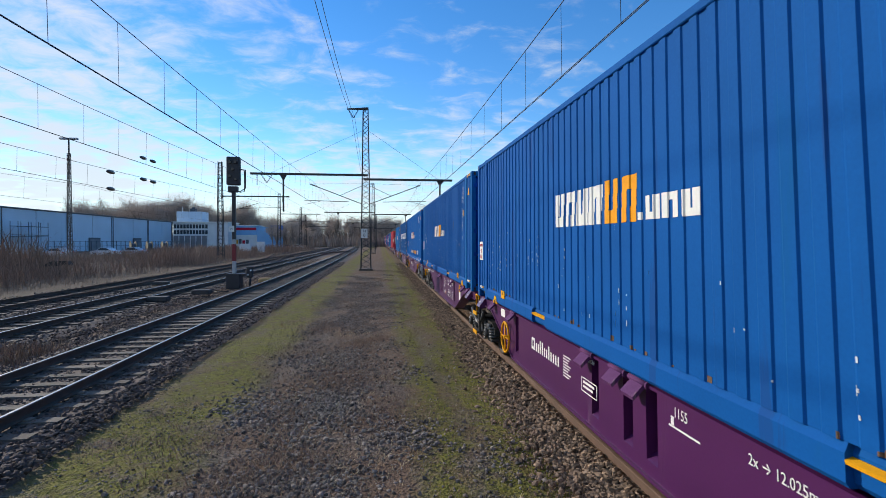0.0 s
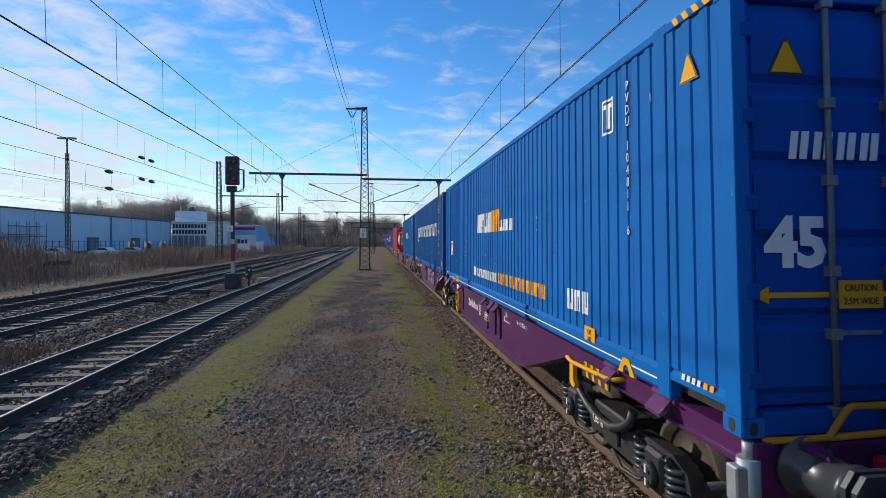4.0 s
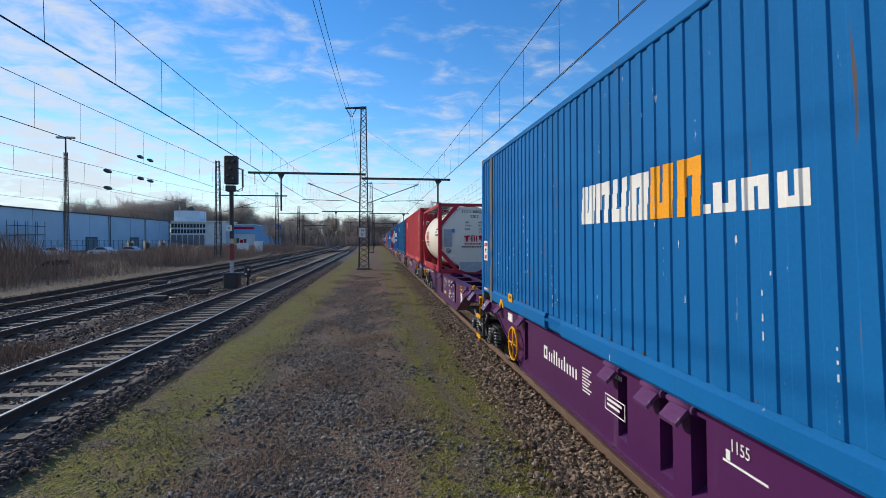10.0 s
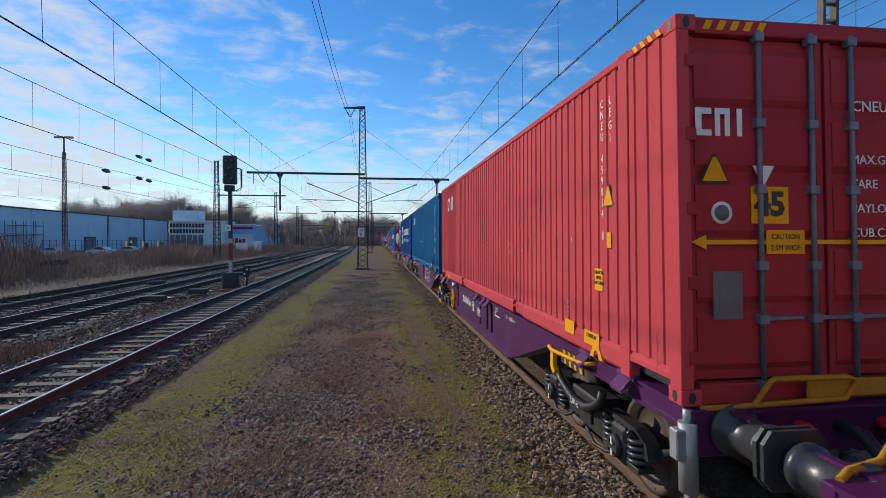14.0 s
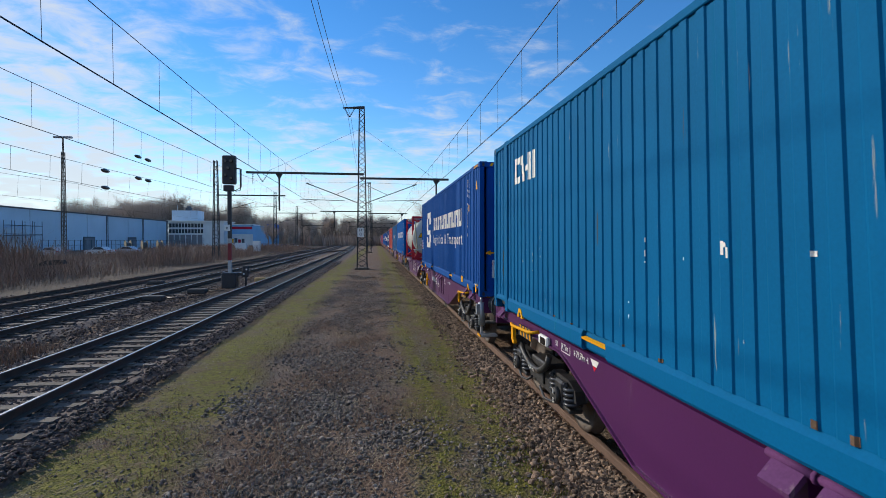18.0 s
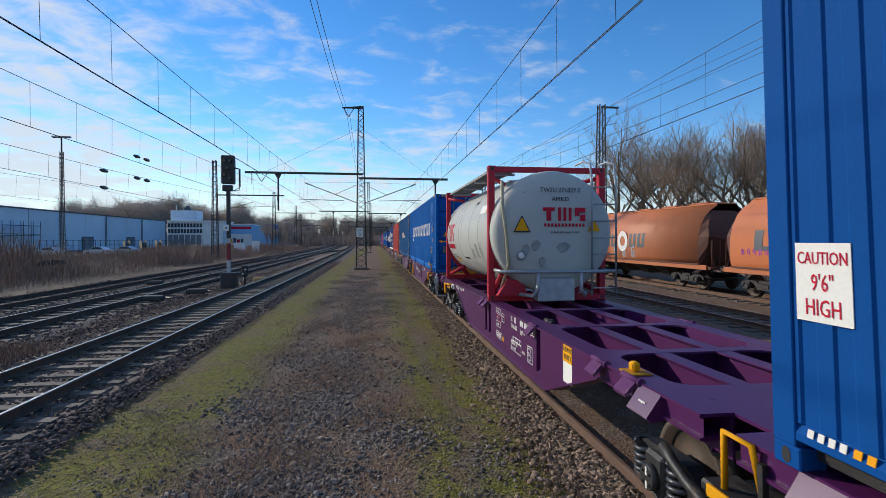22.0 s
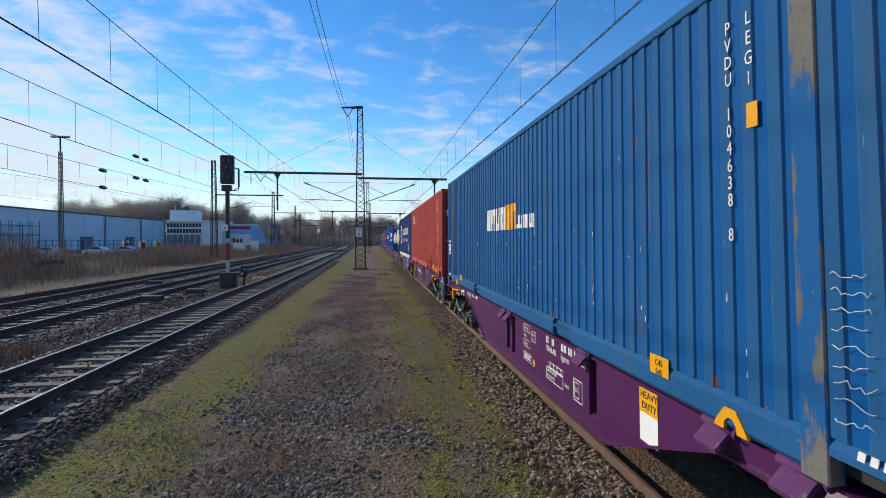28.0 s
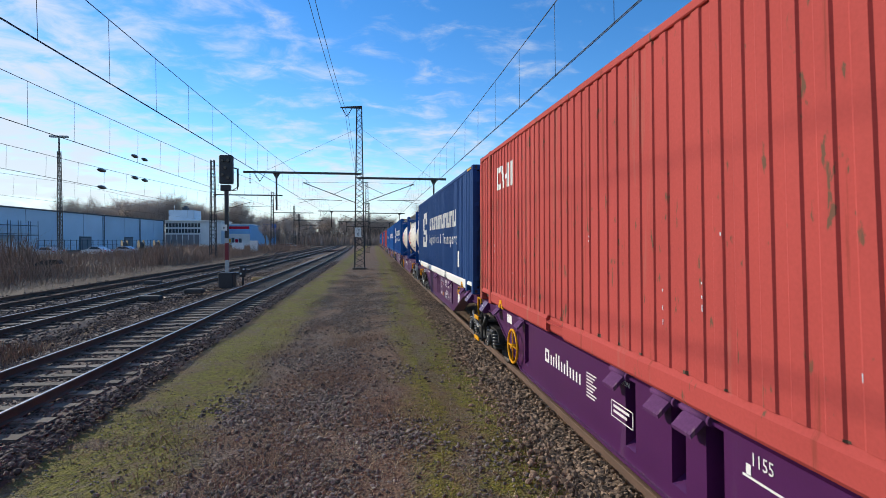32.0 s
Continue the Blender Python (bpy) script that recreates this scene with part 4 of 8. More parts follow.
def tank_container(label, shell, frame_paint, beam, name_label):
    """A tank in a frame, 20 feet long. beam: a full box frame, else frames at the ends only."""
    c = thing("tank_container", label, "tank container", "tank containers on the train")
    h, th = TW / 2, TH + (0.0 if beam else 0.10)
    r, zc = (1.165, 1.33) if beam else (1.20, 1.37)
    dome = 0.26 if beam else 0.34
    y0, y1 = (0.16, TL - 0.02) if beam else (-0.565, TL + 0.48)

    def drum():
        s = Shape()
        n = 10
        prof = [(y0 + 0.02, 0.02)]
        for i in range(1, n + 1):
            q = i / n * math.pi / 2
            prof.append((y0 + dome * (1 - math.cos(q)), r * math.sin(q) ** 0.62))
        prof += [(y0 + dome + 0.05, r), (y1 - dome - 0.05, r)]
        for i in range(n, 0, -1):
            q = i / n * math.pi / 2
            prof.append((y1 - dome * (1 - math.cos(q)), r * math.sin(q) ** 0.62))
        prof.append((y1 - 0.02, 0.02))
        return s.lathe(prof, (0, 0, zc), "y", 56)
    part("tank", drum, shell, c)
    for yr in (4.45, 3.81, 2.3, 1.2) if not beam else (4.6, 1.6):
        part("weld_band", Shape().lathe([(-0.008, r - 0.002), (-0.006, r + 0.003), (0.006, r + 0.003), (0.008, r - 0.002)], (0, yr, zc), "y", 56, caps=False), TANK_SEAM if beam else TANK_BAND, c, "thin weld band")
    for y, inward in ((0.0, 1), (TL, -1)):
        a, b = sorted((y, y + inward * 0.15))
        for k in (-1, 1):
            part("corner_post", Shape().box(*sorted((k * h, k * (h - 0.13))), a, b, 0.118, th - 0.118, 0.01), frame_paint, c)
            for z, sz in ((0, 1), (th, -1)):
                part("corner_casting", Shape().box(*sorted((k * h, k * (h - 0.162))), *sorted((y, y + inward * 0.178)), *sorted((z, z + sz * 0.118)), 0.01), frame_paint, c)
            for zq, sz in ((0.118, 1), (th - 0.118, -1)):
                # the slanting braces in the corners
                s = Shape()
                p = [(k * (h - 0.12), zq + sz * 0.56), (k * (h - 0.12), zq + sz * 0.74), (k * (h - 0.78), zq), (k * (h - 0.60), zq)]
                s.prism(p, "y", a + 0.02, b - 0.03)
                if beam or sz > 0:
                    part("brace", s, frame_paint, c)
        part("end_sill", Shape().prism([(-h + 0.16, 0.0), (-0.42, 0.0), (-0.30, -0.0), (0.30, 0.0), (h - 0.16, 0.0), (h - 0.16, 0.13), (-h + 0.16, 0.13)], "y", a + 0.01, b - 0.02), frame_paint, c)
        part("end_header", Shape().box(-h + 0.16, h - 0.16, a + 0.02, b - 0.02, th - 0.12, th - 0.01, 0.01), frame_paint, c)
    if beam:
        for k in (-1, 1):
            part("bottom_rail", Shape().box(*sorted((k * h, k * (h - 0.10))), 0.17, TL - 0.17, 0.02, 0.24, 0.012), frame_paint, c)
            part("top_rail", Shape().box(*sorted((k * h, k * (h - 0.08))), 0.17, TL - 0.17, th - 0.12, th - 0.02, 0.012), frame_paint, c)
            for y, q in ((0.15, 1), (TL - 0.15, -1)):
                part("gusset", Shape().prism([(y, 0.22), (y + q * 0.42, 0.22), (y, 0.62)], "x", *sorted((k * (h - 0.01), k * (h - 0.05)))), frame_paint, c)
    else:
        for k in (-1, 1):
            for y, q in ((0.1, 1), (TL - 0.1, -1)):
                part("brace", Shape().tube([(k * (h - 0.1), y, 0.15), (k * (h - 0.45), y + q * 0.75, 0.42)], 0.06, 8), frame_paint, c)
                part("brace", Shape().tube([(k * (h - 0.07), y + q * 0.05, th - 0.2), (k * 0.75, y + q * 0.5, th - 0.30)], 0.045, 8), frame_paint, c)
    # dark slots in the corner castings
    for k in (-1, 1):
        for z, sz in ((0.06, 1), (th - 0.06, -1)):
            part("lock_hole", Shape().prism([(k * (h - 0.08) + 0.032 * math.cos(q), z + 0.042 * math.sin(q)) for q in [math.pi * j / 6 for j in range(12)]], "y", -0.002, 0.01), MARK_BLACK, c)
    for y in (0.09, TL - 0.09):
        for z in (0.06, th - 0.06):
            part("lock_hole", Shape().prism([(y + 0.032 * math.cos(q), z + 0.042 * math.sin(q)) for q in [math.pi * j / 6 for j in range(12)]], "x", -h - 0.002, -h + 0.01), MARK_BLACK, c)
    if beam:
        part("maker_plate", Shape().box(-h - 0.004, -h + 0.002, 5.11, 5.39, 0.07, 0.20), WHITE, c, "white plate with a blue bar")
        part("maker_mark", Shape().box(-h - 0.006, -h - 0.004, 5.27, 5.37, 0.10, 0.17), BLUE_FRAME, c)
    # walkway grating on top
    s = Shape()
    for x in (-1.10, -0.62):
        s.box(x - 0.015, x + 0.015, 0.16, TL - 0.16, th - 0.085, th - 0.035)
    n = 95
    for i in range(n):
        y = 0.18 + (TL - 0.36) * i / (n - 1)
        s.box(-1.10, -0.62, y - 0.004, y + 0.004, th - 0.07, th - 0.04)
    for i in range(9):
        x = -1.10 + 0.48 * i / 8
        s.box(x - 0.004, x + 0.004, 0.17, TL - 0.17, th - 0.07, th - 0.045)
    part("walkway", s, GRATING, c, "open steel grating")
    for y in (0.5, 2.0, 3.6, 5.4):
        part("walkway_bracket", Shape().box(-1.10, -0.55, y - 0.03, y + 0.03, th - 0.14, th - 0.09, 0.008), STEEL, c)
    part("spill_rail", Shape().box(-0.62, -0.56, 0.6, TL - 0.6, zc + r - 0.22, zc + r - 0.10, 0.01), STEEL, c)
    for y in (2.2, 3.9):
        part("manway", Shape().cyl((0, y, zc + r - 0.05), (0, y, zc + r + 0.08), 0.28, n=20), STEEL, c)
    # ladder at the near end
    yl = 0.0 if beam else -0.62
    xl = (0.72, 1.00) if beam else (0.66, 1.14)
    lad = part("ladder", Shape().tube([(xl[0], yl, 0.16), (xl[0], yl, th - 0.30)], 0.020, 8), STEEL, c)
    part("ladder_rail", Shape().tube([(xl[1], yl, 0.16), (xl[1], yl, th - 0.30)], 0.020, 8), STEEL, lad)
    for i in range(7):
        part("rung", Shape().cyl((xl[0], yl, 0.30 + i * 0.32), (xl[1], yl, 0.30 + i * 0.32), 0.014, n=6), STEEL, lad)
    # boxes, gauge and signs on the near end
    if beam:
        part("valve_box", Shape().prism([(-0.42, 0.13), (-0.16, 0.02), (0.16, 0.02), (0.42, 0.13), (0.42, 0.40), (-0.42, 0.40)], "y", -0.012, 0.10), STEEL, c)
    yf = y0 + 0.03 if not beam else 0.045
    if beam:
        part("end_disc", Shape().lathe([(0.16, r * 0.995), (0.07, r * 0.99), (0.04, r * 0.96), (0.03, 0.02)], (0, 0.02, zc), "y", 48), shell, c)
        part("data_panel", Shape().box(-0.99, -0.72, 0.01, 0.045, 0.98, 1.62, 0.01), STEEL, c)
        part("gauge", Shape().lathe([(-0.02, 0.02), (-0.02, 0.085), (0.03, 0.095)], (-0.84, 0.03, 0.83), "y", 18), STEEL, c)
        part("sign_plate", Shape().box(-0.72, -0.60, 0.02, 0.03, 1.50, 1.64), material("small blue sign", (0.02, 0.22, 0.50), 0.4), c)
        part("sign_plate", Shape().box(-0.82, -0.56, 0.035, 0.04, 0.60, 0.68), WHITE, c)
        ff = 0.040
    else:
        part("gauge", Shape().lathe([(-0.05, 0.02), (-0.05, 0.06), (0.0, 0.095), (0.06, 0.10)], (-0.70, -0.50, 0.92), "y", 18), STEEL, c)
        part("gauge_face", Shape().lathe([(-0.052, 0.005), (-0.052, 0.062), (-0.048, 0.062)], (-0.70, -0.50, 0.92), "y", 18), WHITE, c)
        part("bumper_bar", Shape().sweep([(-1.10, 0.0, 0.62), (-1.10, -0.62, 0.62), (-0.6, -0.68, 0.62), (0.6, -0.68, 0.62), (1.10, -0.62, 0.62), (1.10, 0.0, 0.62)], 0.035, 8), STEEL, c)
        for k in (-1, 1):
            part("bumper_post", Shape().sweep([(k * 0.75, -0.1, 0.16), (k * 0.50, -0.62, 0.16), (k * 0.42, -0.67, 0.28), (k * 0.42, -0.67, 0.62)], 0.035, 8), STEEL, c)
        part("discharge_pipe", Shape().sweep([(-1.0, -0.1, 0.22), (-0.93, -0.45, 0.75), (-0.98, -0.48, 1.3), (-1.05, -0.44, 1.9), (-1.02, -0.3, 2.35)], 0.032, 8), STRAW_PIPE, c)
        for x in (0.66, 1.14):
            part("hand_rail", Shape().sweep([(x, -0.62, 0.66), (x, -0.62, 2.2), (x - 0.02, -0.58, th - 0.02), (x - 0.10, -0.42, th + 0.04), (x - 0.16, -0.2, th)], 0.022, 8), STEEL, c)
        part("sign_border", lambda: triangle_sign(0.34), MARK_BLACK, c, key=("tri", 0.34), at=pose(-0.70, -0.562, 1.36))
        part("warning_sign", lambda: triangle_sign(0.26), YELLOW, c, key=("tri", 0.26), at=pose(-0.70, -0.567, 1.39))
        for x, z, w2 in ((-0.62, 1.02, 0.16), (-0.42, 1.10, 0.20), (0.12, 1.06, 0.30), (-0.30, 0.78, 0.14)):
            part("scuff", Shape().prism([(x - w2 / 2, z + 0.02), (x - w2 * 0.2, z - 0.10), (x + w2 * 0.15, z - 0.07), (x + w2 / 2, z + 0.05), (x + w2 * 0.1, z + 0.12), (x - w2 * 0.3, z + 0.09)], "y", -0.566, -0.550), GHOST, c)
        part("valve_cover", Shape().box(-0.42, 0.30, -0.66, -0.40, 0.06, 0.50, 0.015), STEEL, c)
        part("red_gusset", Shape().prism([(-1.1, 0.14), (-0.5, 0.14), (-0.62, 0.42), (-0.9, 0.46)], "y", -0.30, -0.12), frame_paint, c)
        ff = -0.572
    part("warning_sign", lambda: triangle_sign(0.24), YELLOW, c, key=("tri", 0.24), at=pose(0.86 if beam else 0.72, -0.01 if beam else ff, 1.38))
    zt = 2.28 if beam else 2.16
    if beam:
        lettered("TCVU 366506 0", 0.17, (0.12, ff, zt), END, MARK_BLACK, c, narrow=0.82)
        lettered("22K2", 0.16, (0.14, ff, zt - 0.19), END, MARK_BLACK, c, narrow=0.9)
        for i, (a, b) in enumerate((("MAX.", "36000kg"), ("GROSS", "79365lb"), ("TARE", "3900kg"), ("", "8598lb"), ("CAPACITY", "26000L"), ("MAWP", "4BAR"))):
            lettered(a, 0.085, (-0.22, ff, zt - 0.40 - i * 0.125), END, MARK_BLACK, c, align="LEFT") if a else None
            lettered(b, 0.085, (0.55, ff, zt - 0.40 - i * 0.125), END, MARK_BLACK, c, align="RIGHT")
    else:
        lettered("TWSU 271829 0", 0.13, (0.05, ff, zt), END, MARK_BLACK, c, narrow=0.9)
        lettered("AMKD", 0.12, (0.05, ff, zt - 0.17), END, MARK_BLACK, c)
        lettered("PLEASE PUT LABELS HERE", 0.05, (0.15, ff, 1.36), END, MARK_BLACK, c)
    s = Shape()
    zz = 1.16 if beam else 1.58
    w = 0.8 if beam else 0.92
    for x0, x1, z0, z1 in ((-0.26, -0.06, 0.16, 0.22), (-0.20, -0.12, 0, 0.16), (0.00, 0.05, 0, 0.22), (0.09, 0.14, 0, 0.22), (0.18, 0.23, 0, 0.22), (0.29, 0.47, 0.14, 0.22), (0.29, 0.36, 0.08, 0.14), (0.38, 0.47, 0, 0.1)):
        s.box(0.12 + (x0 - 0.1) * w / 0.8, 0.12 + (x1 - 0.1) * w / 0.8, ff - 0.004, ff, zz + z0 * w / 0.8, zz + z1 * w / 0.8)
    for i in range(12):
        x = 0.12 - 0.34 * w / 0.8 + i * 0.06 * w / 0.8
        s.box(x, x + 0.035 * w / 0.8, ff - 0.004, ff, zz - 0.11, zz - 0.05)
    part("name_marking", s, MARK_RED, c, "red name in plain bars")
    if beam:
        s = Shape()
        for i in range(15):
            s.box(-0.33 + i * 0.062, -0.29 + i * 0.062, ff - 0.004, ff, zz - 0.22, zz - 0.16)
        part("name_marking", s, MARK_BLACK, c)
        tank_marks(c, 0, r, zc, shell, (("TCVU 366506 0", 2.05, zc + 0.80, 0.15), ("22K2", 0.95, zc + 0.62, 0.15), ("ADR/RID L4BN", 1.35, zc + 0.31, 0.085), ("UN T11", 1.35, zc + 0.20, 0.085), ("TC IMPACT APPROVED", 1.35, zc + 0.08, 0.085)), 5.29, 1.5, 1.0, 0.05)
    else:
        tank_marks(c, 0, r, zc, shell, (("AMKD", 2.4, zc + 0.72, 0.15), ("PLEASE PUT LABELS HERE", 3.55, zc - 0.62, 0.065)), 5.72, 1.36, 1.36)
    return c


# ---------------------------------------------------------------- wagons
def sill_bottom(y, deep):
    """The lower edge of the side sill: shallow over the bogies, deep between them."""
    a, b, c, d = deep
    lo, hi = -0.80, -0.18
    if y <= a or y >= d:
        return hi
    if b <= y <= c:
        return lo
    q = (y - a) / (b - a) if y < b else (d - y) / (d - c)
    return hi + (lo - hi) * q


def side_sill(k, y0, y1, deep, pockets):
    s = Shape()
    x, back = k * 1.17, k * 1.02
    ys = sorted({y0, y1, *[y0 + (y1 - y0) * i / 60 for i in range(61)], *[p + d for p in pockets for d in (-0.09, 0.09)]})
    ys = [y for y in ys if not any(p - 0.09 < y < p + 0.09 for p in pockets)]
    for a, b in zip(ys, ys[1:]):
        za, zb = sill_bottom(a, deep), sill_bottom(b, deep)
        if any(abs((a + b) / 2 - p) < 0.05 for p in pockets):
            zp = -0.66
            s.add([(x, a, za), (x, b, zb), (x, b, zp), (x, a, zp)], [(0, 1, 2, 3)])
            s.add([(back, a, zp), (back, b, zp), (back, b, -0.03), (back, a, -0.03)], [(0, 1, 2, 3)])
            s.add([(x, a, zp), (x, b, zp), (back, b, zp + 0.1), (back, a, zp + 0.1)], [(0, 1, 2, 3)])
            for q in (a, b):
                s.add([(x, q, zp), (back, q, zp + 0.1), (back, q, -0.03), (x, q, -0.03)], [(0, 1, 2, 3)])
        else:
            s.add([(x, a, za), (x, b, zb), (x, b, -0.03), (x, a, -0.03)], [(0, 1, 2, 3)])
    # flanges
    n = 60
    rows = [y0 + (y1 - y0) * i / n for i in range(n + 1)]
    loop = []
    for y in rows:
        z = sill_bottom(y, deep)
        loop.append([(k * 1.20, y, z - 0.012), (k * 0.92, y, z - 0.012), (k * 0.92, y, z + 0.012), (k * 1.20, y, z + 0.012)])
    s.ring(loop, True, True, False)
    s.box(*sorted((k * 1.20, k * 0.93)), y0, y1, -0.03, -0.004)
    s.box(*sorted((k * 0.95, k * 0.93)), y0, y1, -0.34, -0.03)
    return s


def bogie_frame():
    """Origin at its middle, on the rail's height."""
    s = Shape()
    for k in (-1, 1):
        x0, x1 = sorted((k * 0.94, k * 1.07))
        # a swan-necked side frame
        poly = [(-1.35, 0.48), (-1.30, 0.62), (-1.1, 0.70), (-0.55, 0.70), (-0.40, 0.62), (0.40, 0.62), (0.55, 0.70), (1.1, 0.70), (1.30, 0.62), (1.35, 0.48),
                (1.25, 0.48), (1.18, 0.58), (0.62, 0.58), (0.45, 0.34), (-0.45, 0.34), (-0.62, 0.58), (-1.18, 0.58), (-1.25, 0.48)]
        s.prism(poly, "x", x0, x1)
        s.box(*sorted((k * 0.80, k * 1.10)), -0.34, 0.34, 0.60, 0.72, 0.02)
        s.box(*sorted((k * 1.07, k * 1.10)), -0.20, 0.20, 0.40, 0.56, 0.01)
    s.box(-1.0, 1.0, -0.22, 0.22, 0.46, 0.66, 0.02)
    s.cyl((0, 0, 0.66), (0, 0, 0.80), 0.24, n=16)
    for y in (-1.36, 1.36):
        s.cyl((-0.95, y, 0.55), (0.95, y, 0.55), 0.045, n=8)
    return s


def wheelset():
    s = Shape()
    s.cyl((-1.0, 0, 0), (1.0, 0, 0), 0.075, n=12)
    for k in (-1, 1):
        prof = [(k * 0.68, 0.09), (k * 0.70, 0.16), (k * 0.705, 0.37), (k * 0.68, 0.40), (k * 0.68, WHEEL_R + 0.028), (k * 0.71, WHEEL_R + 0.028), (k * 0.72, WHEEL_R), (k * 0.815, WHEEL_R - 0.004), (k * 0.815, 0.40), (k * 0.75, 0.37), (k * 0.75, 0.16), (k * 0.80, 0.12), (k * 0.80, 0.09)]
        s.lathe(prof, (0, 0, 0), "x", 32, caps=False)
        for j in range(4):
            q = math.pi / 2 * j
            s.cyl((k * 0.815, math.cos(q) * 0.40, math.sin(q) * 0.40), (k * 0.82, math.cos(q) * 0.40, math.sin(q) * 0.40), 0.012, n=6)
    return s


def axle_box(k):
    s = Shape()
    s.box(*sorted((k * 0.93, k * 1.14)), -0.14, 0.14, -0.15, 0.20, 0.03)
    s.cyl((k * 1.13, 0, 0), (k * 1.20, 0, 0), 0.115, 0.10, 14)
    for q in (0.7, 2.45, 3.84, 5.58):
        s.cyl((k * 1.19, 0.07 * math.cos(q), 0.07 * math.sin(q)), (k * 1.215, 0.07 * math.cos(q), 0.07 * math.sin(q)), 0.014, n=6)
    s.box(*sorted((k * 0.95, k * 1.12)), -0.36, 0.36, -0.13, -0.08, 0.01)
    return s


def coil(k):
    pts = []
    for i in range(49):
        q = i / 48
        a = q * math.pi * 2 * 4.5
        pts.append((k * 1.03 + 0.105 * math.cos(a), 0.105 * math.sin(a), -0.07 + 0.27 * q))
    return Shape().sweep(pts, 0.024, 6)


WHEELSETS = []


def bogie(parent, y):
    b = part("bogie", bogie_frame, DARK_STEEL, parent, key="bogie", at=pose(0, y, RAIL_Z - DECK_Z), label="dark grey freight bogie")
    for dy in (-0.9, 0.9):
        w = part("wheelset", wheelset, WHEEL, b, key="wheelset", at=pose(0, dy, WHEEL_R))
        WHEELSETS.append((w, dy))
        for k in (-1, 1):
            part("axle_box", lambda: axle_box(k), DARK_STEEL, b, key=("axle box", k), at=pose(0, dy, WHEEL_R))
            for q in (-0.25, 0.25):
                part("spring", lambda: coil(k), BLACK_PAINT, b, key=("spring", k), at=pose(0, dy + q, WHEEL_R))
            part("brake_shoe", lambda: Shape().box(*sorted((k * 0.70, k * 0.82)), -0.04, 0.04, -0.16, 0.16, 0.015), DARK_STEEL, b, key=("shoe", k), at=pose(0, dy + (0.52 if dy < 0 else -0.52), WHEEL_R))
    for k in (-1, 1):
        part("guard_bar", lambda: Shape().sweep([(k * 1.15, 0.72, 0.80), (k * 1.16, 0.58, 0.73), (k * 1.16, 0.40, 0.655), (k * 1.16, 0.20, 0.60), (k * 1.16, 0.02, 0.585), (k * 1.16, -0.20, 0.60), (k * 1.16, -0.42, 0.68), (k * 1.16, -0.58, 0.78), (k * 1.15, -0.62, 0.90)], 0.045, 8), DARK_STEEL, b, key=("guard", k))
        for dy in (-0.9, 0.9):
            part("axle_mark", lambda: Shape().box(*sorted((k * 1.2005, k * 1.203)), -0.012, 0.012, 0.02, 0.09).box(*sorted((k * 1.2005, k * 1.203)), -0.012, 0.012, -0.09, -0.03), WHITE, b, key=("axle mark", k), at=pose(0, dy, WHEEL_R))
    part("lettering", lambda: words("1,80 m", 0.09), WHITE, b, key="wheelbase", at=Matrix.Translation((-1.207, 0.02, 0.59)) @ SIDE)
    for dy in (-0.55, 0.55):
        part("brake_lever", lambda: Shape().sweep([(-1.12, -0.32, 0.40), (-1.13, -0.1, 0.30), (-1.13, 0.2, 0.26), (-1.12, 0.42, 0.36)], 0.02, 6), DARK_STEEL, b, key="lever", at=pose(0, dy, 0))
    return b


def flap(k):
    """A folding container peg with its hinge: origin on the sill's upper edge."""
    s = Shape()
    s.prism([(k * 1.19, 0.0), (k * 1.31, -0.12), (k * 1.30, -0.15), (k * 1.17, -0.03)], "y", -0.11, 0.11)
    s.cyl((k * 1.19, -0.16, -0.012), (k * 1.19, 0.16, -0.012), 0.028, n=10)
    s.cyl((k * 1.19, -0.185, -0.012), (k * 1.19, -0.16, -0.012), 0.040, n=10)
    return s


def mark_side(parent, text, size, y, z, mat=None, align="LEFT", narrow=1.0):
    return lettered(text, size, (-1.1735, y, z), SIDE, mat or WHITE, parent, align=align, narrow=narrow)


def bars_side(parent, rows, mat=None, name="marking", key=None):
    def make():
        s = Shape()
        for a, b, z0, z1 in rows:
            s.box(-1.1735, -1.170, *sorted((a, b)), z0, z1)
        return s
    return part(name, make, mat or WHITE, parent, key=key)


def outline(y, z, w, h, t=0.010):
    return [(y, y - w, z, z + t), (y, y - w, z + h - t, z + h), (y, y - t, z, z + h), (y - w + t, y - w, z, z + h)]


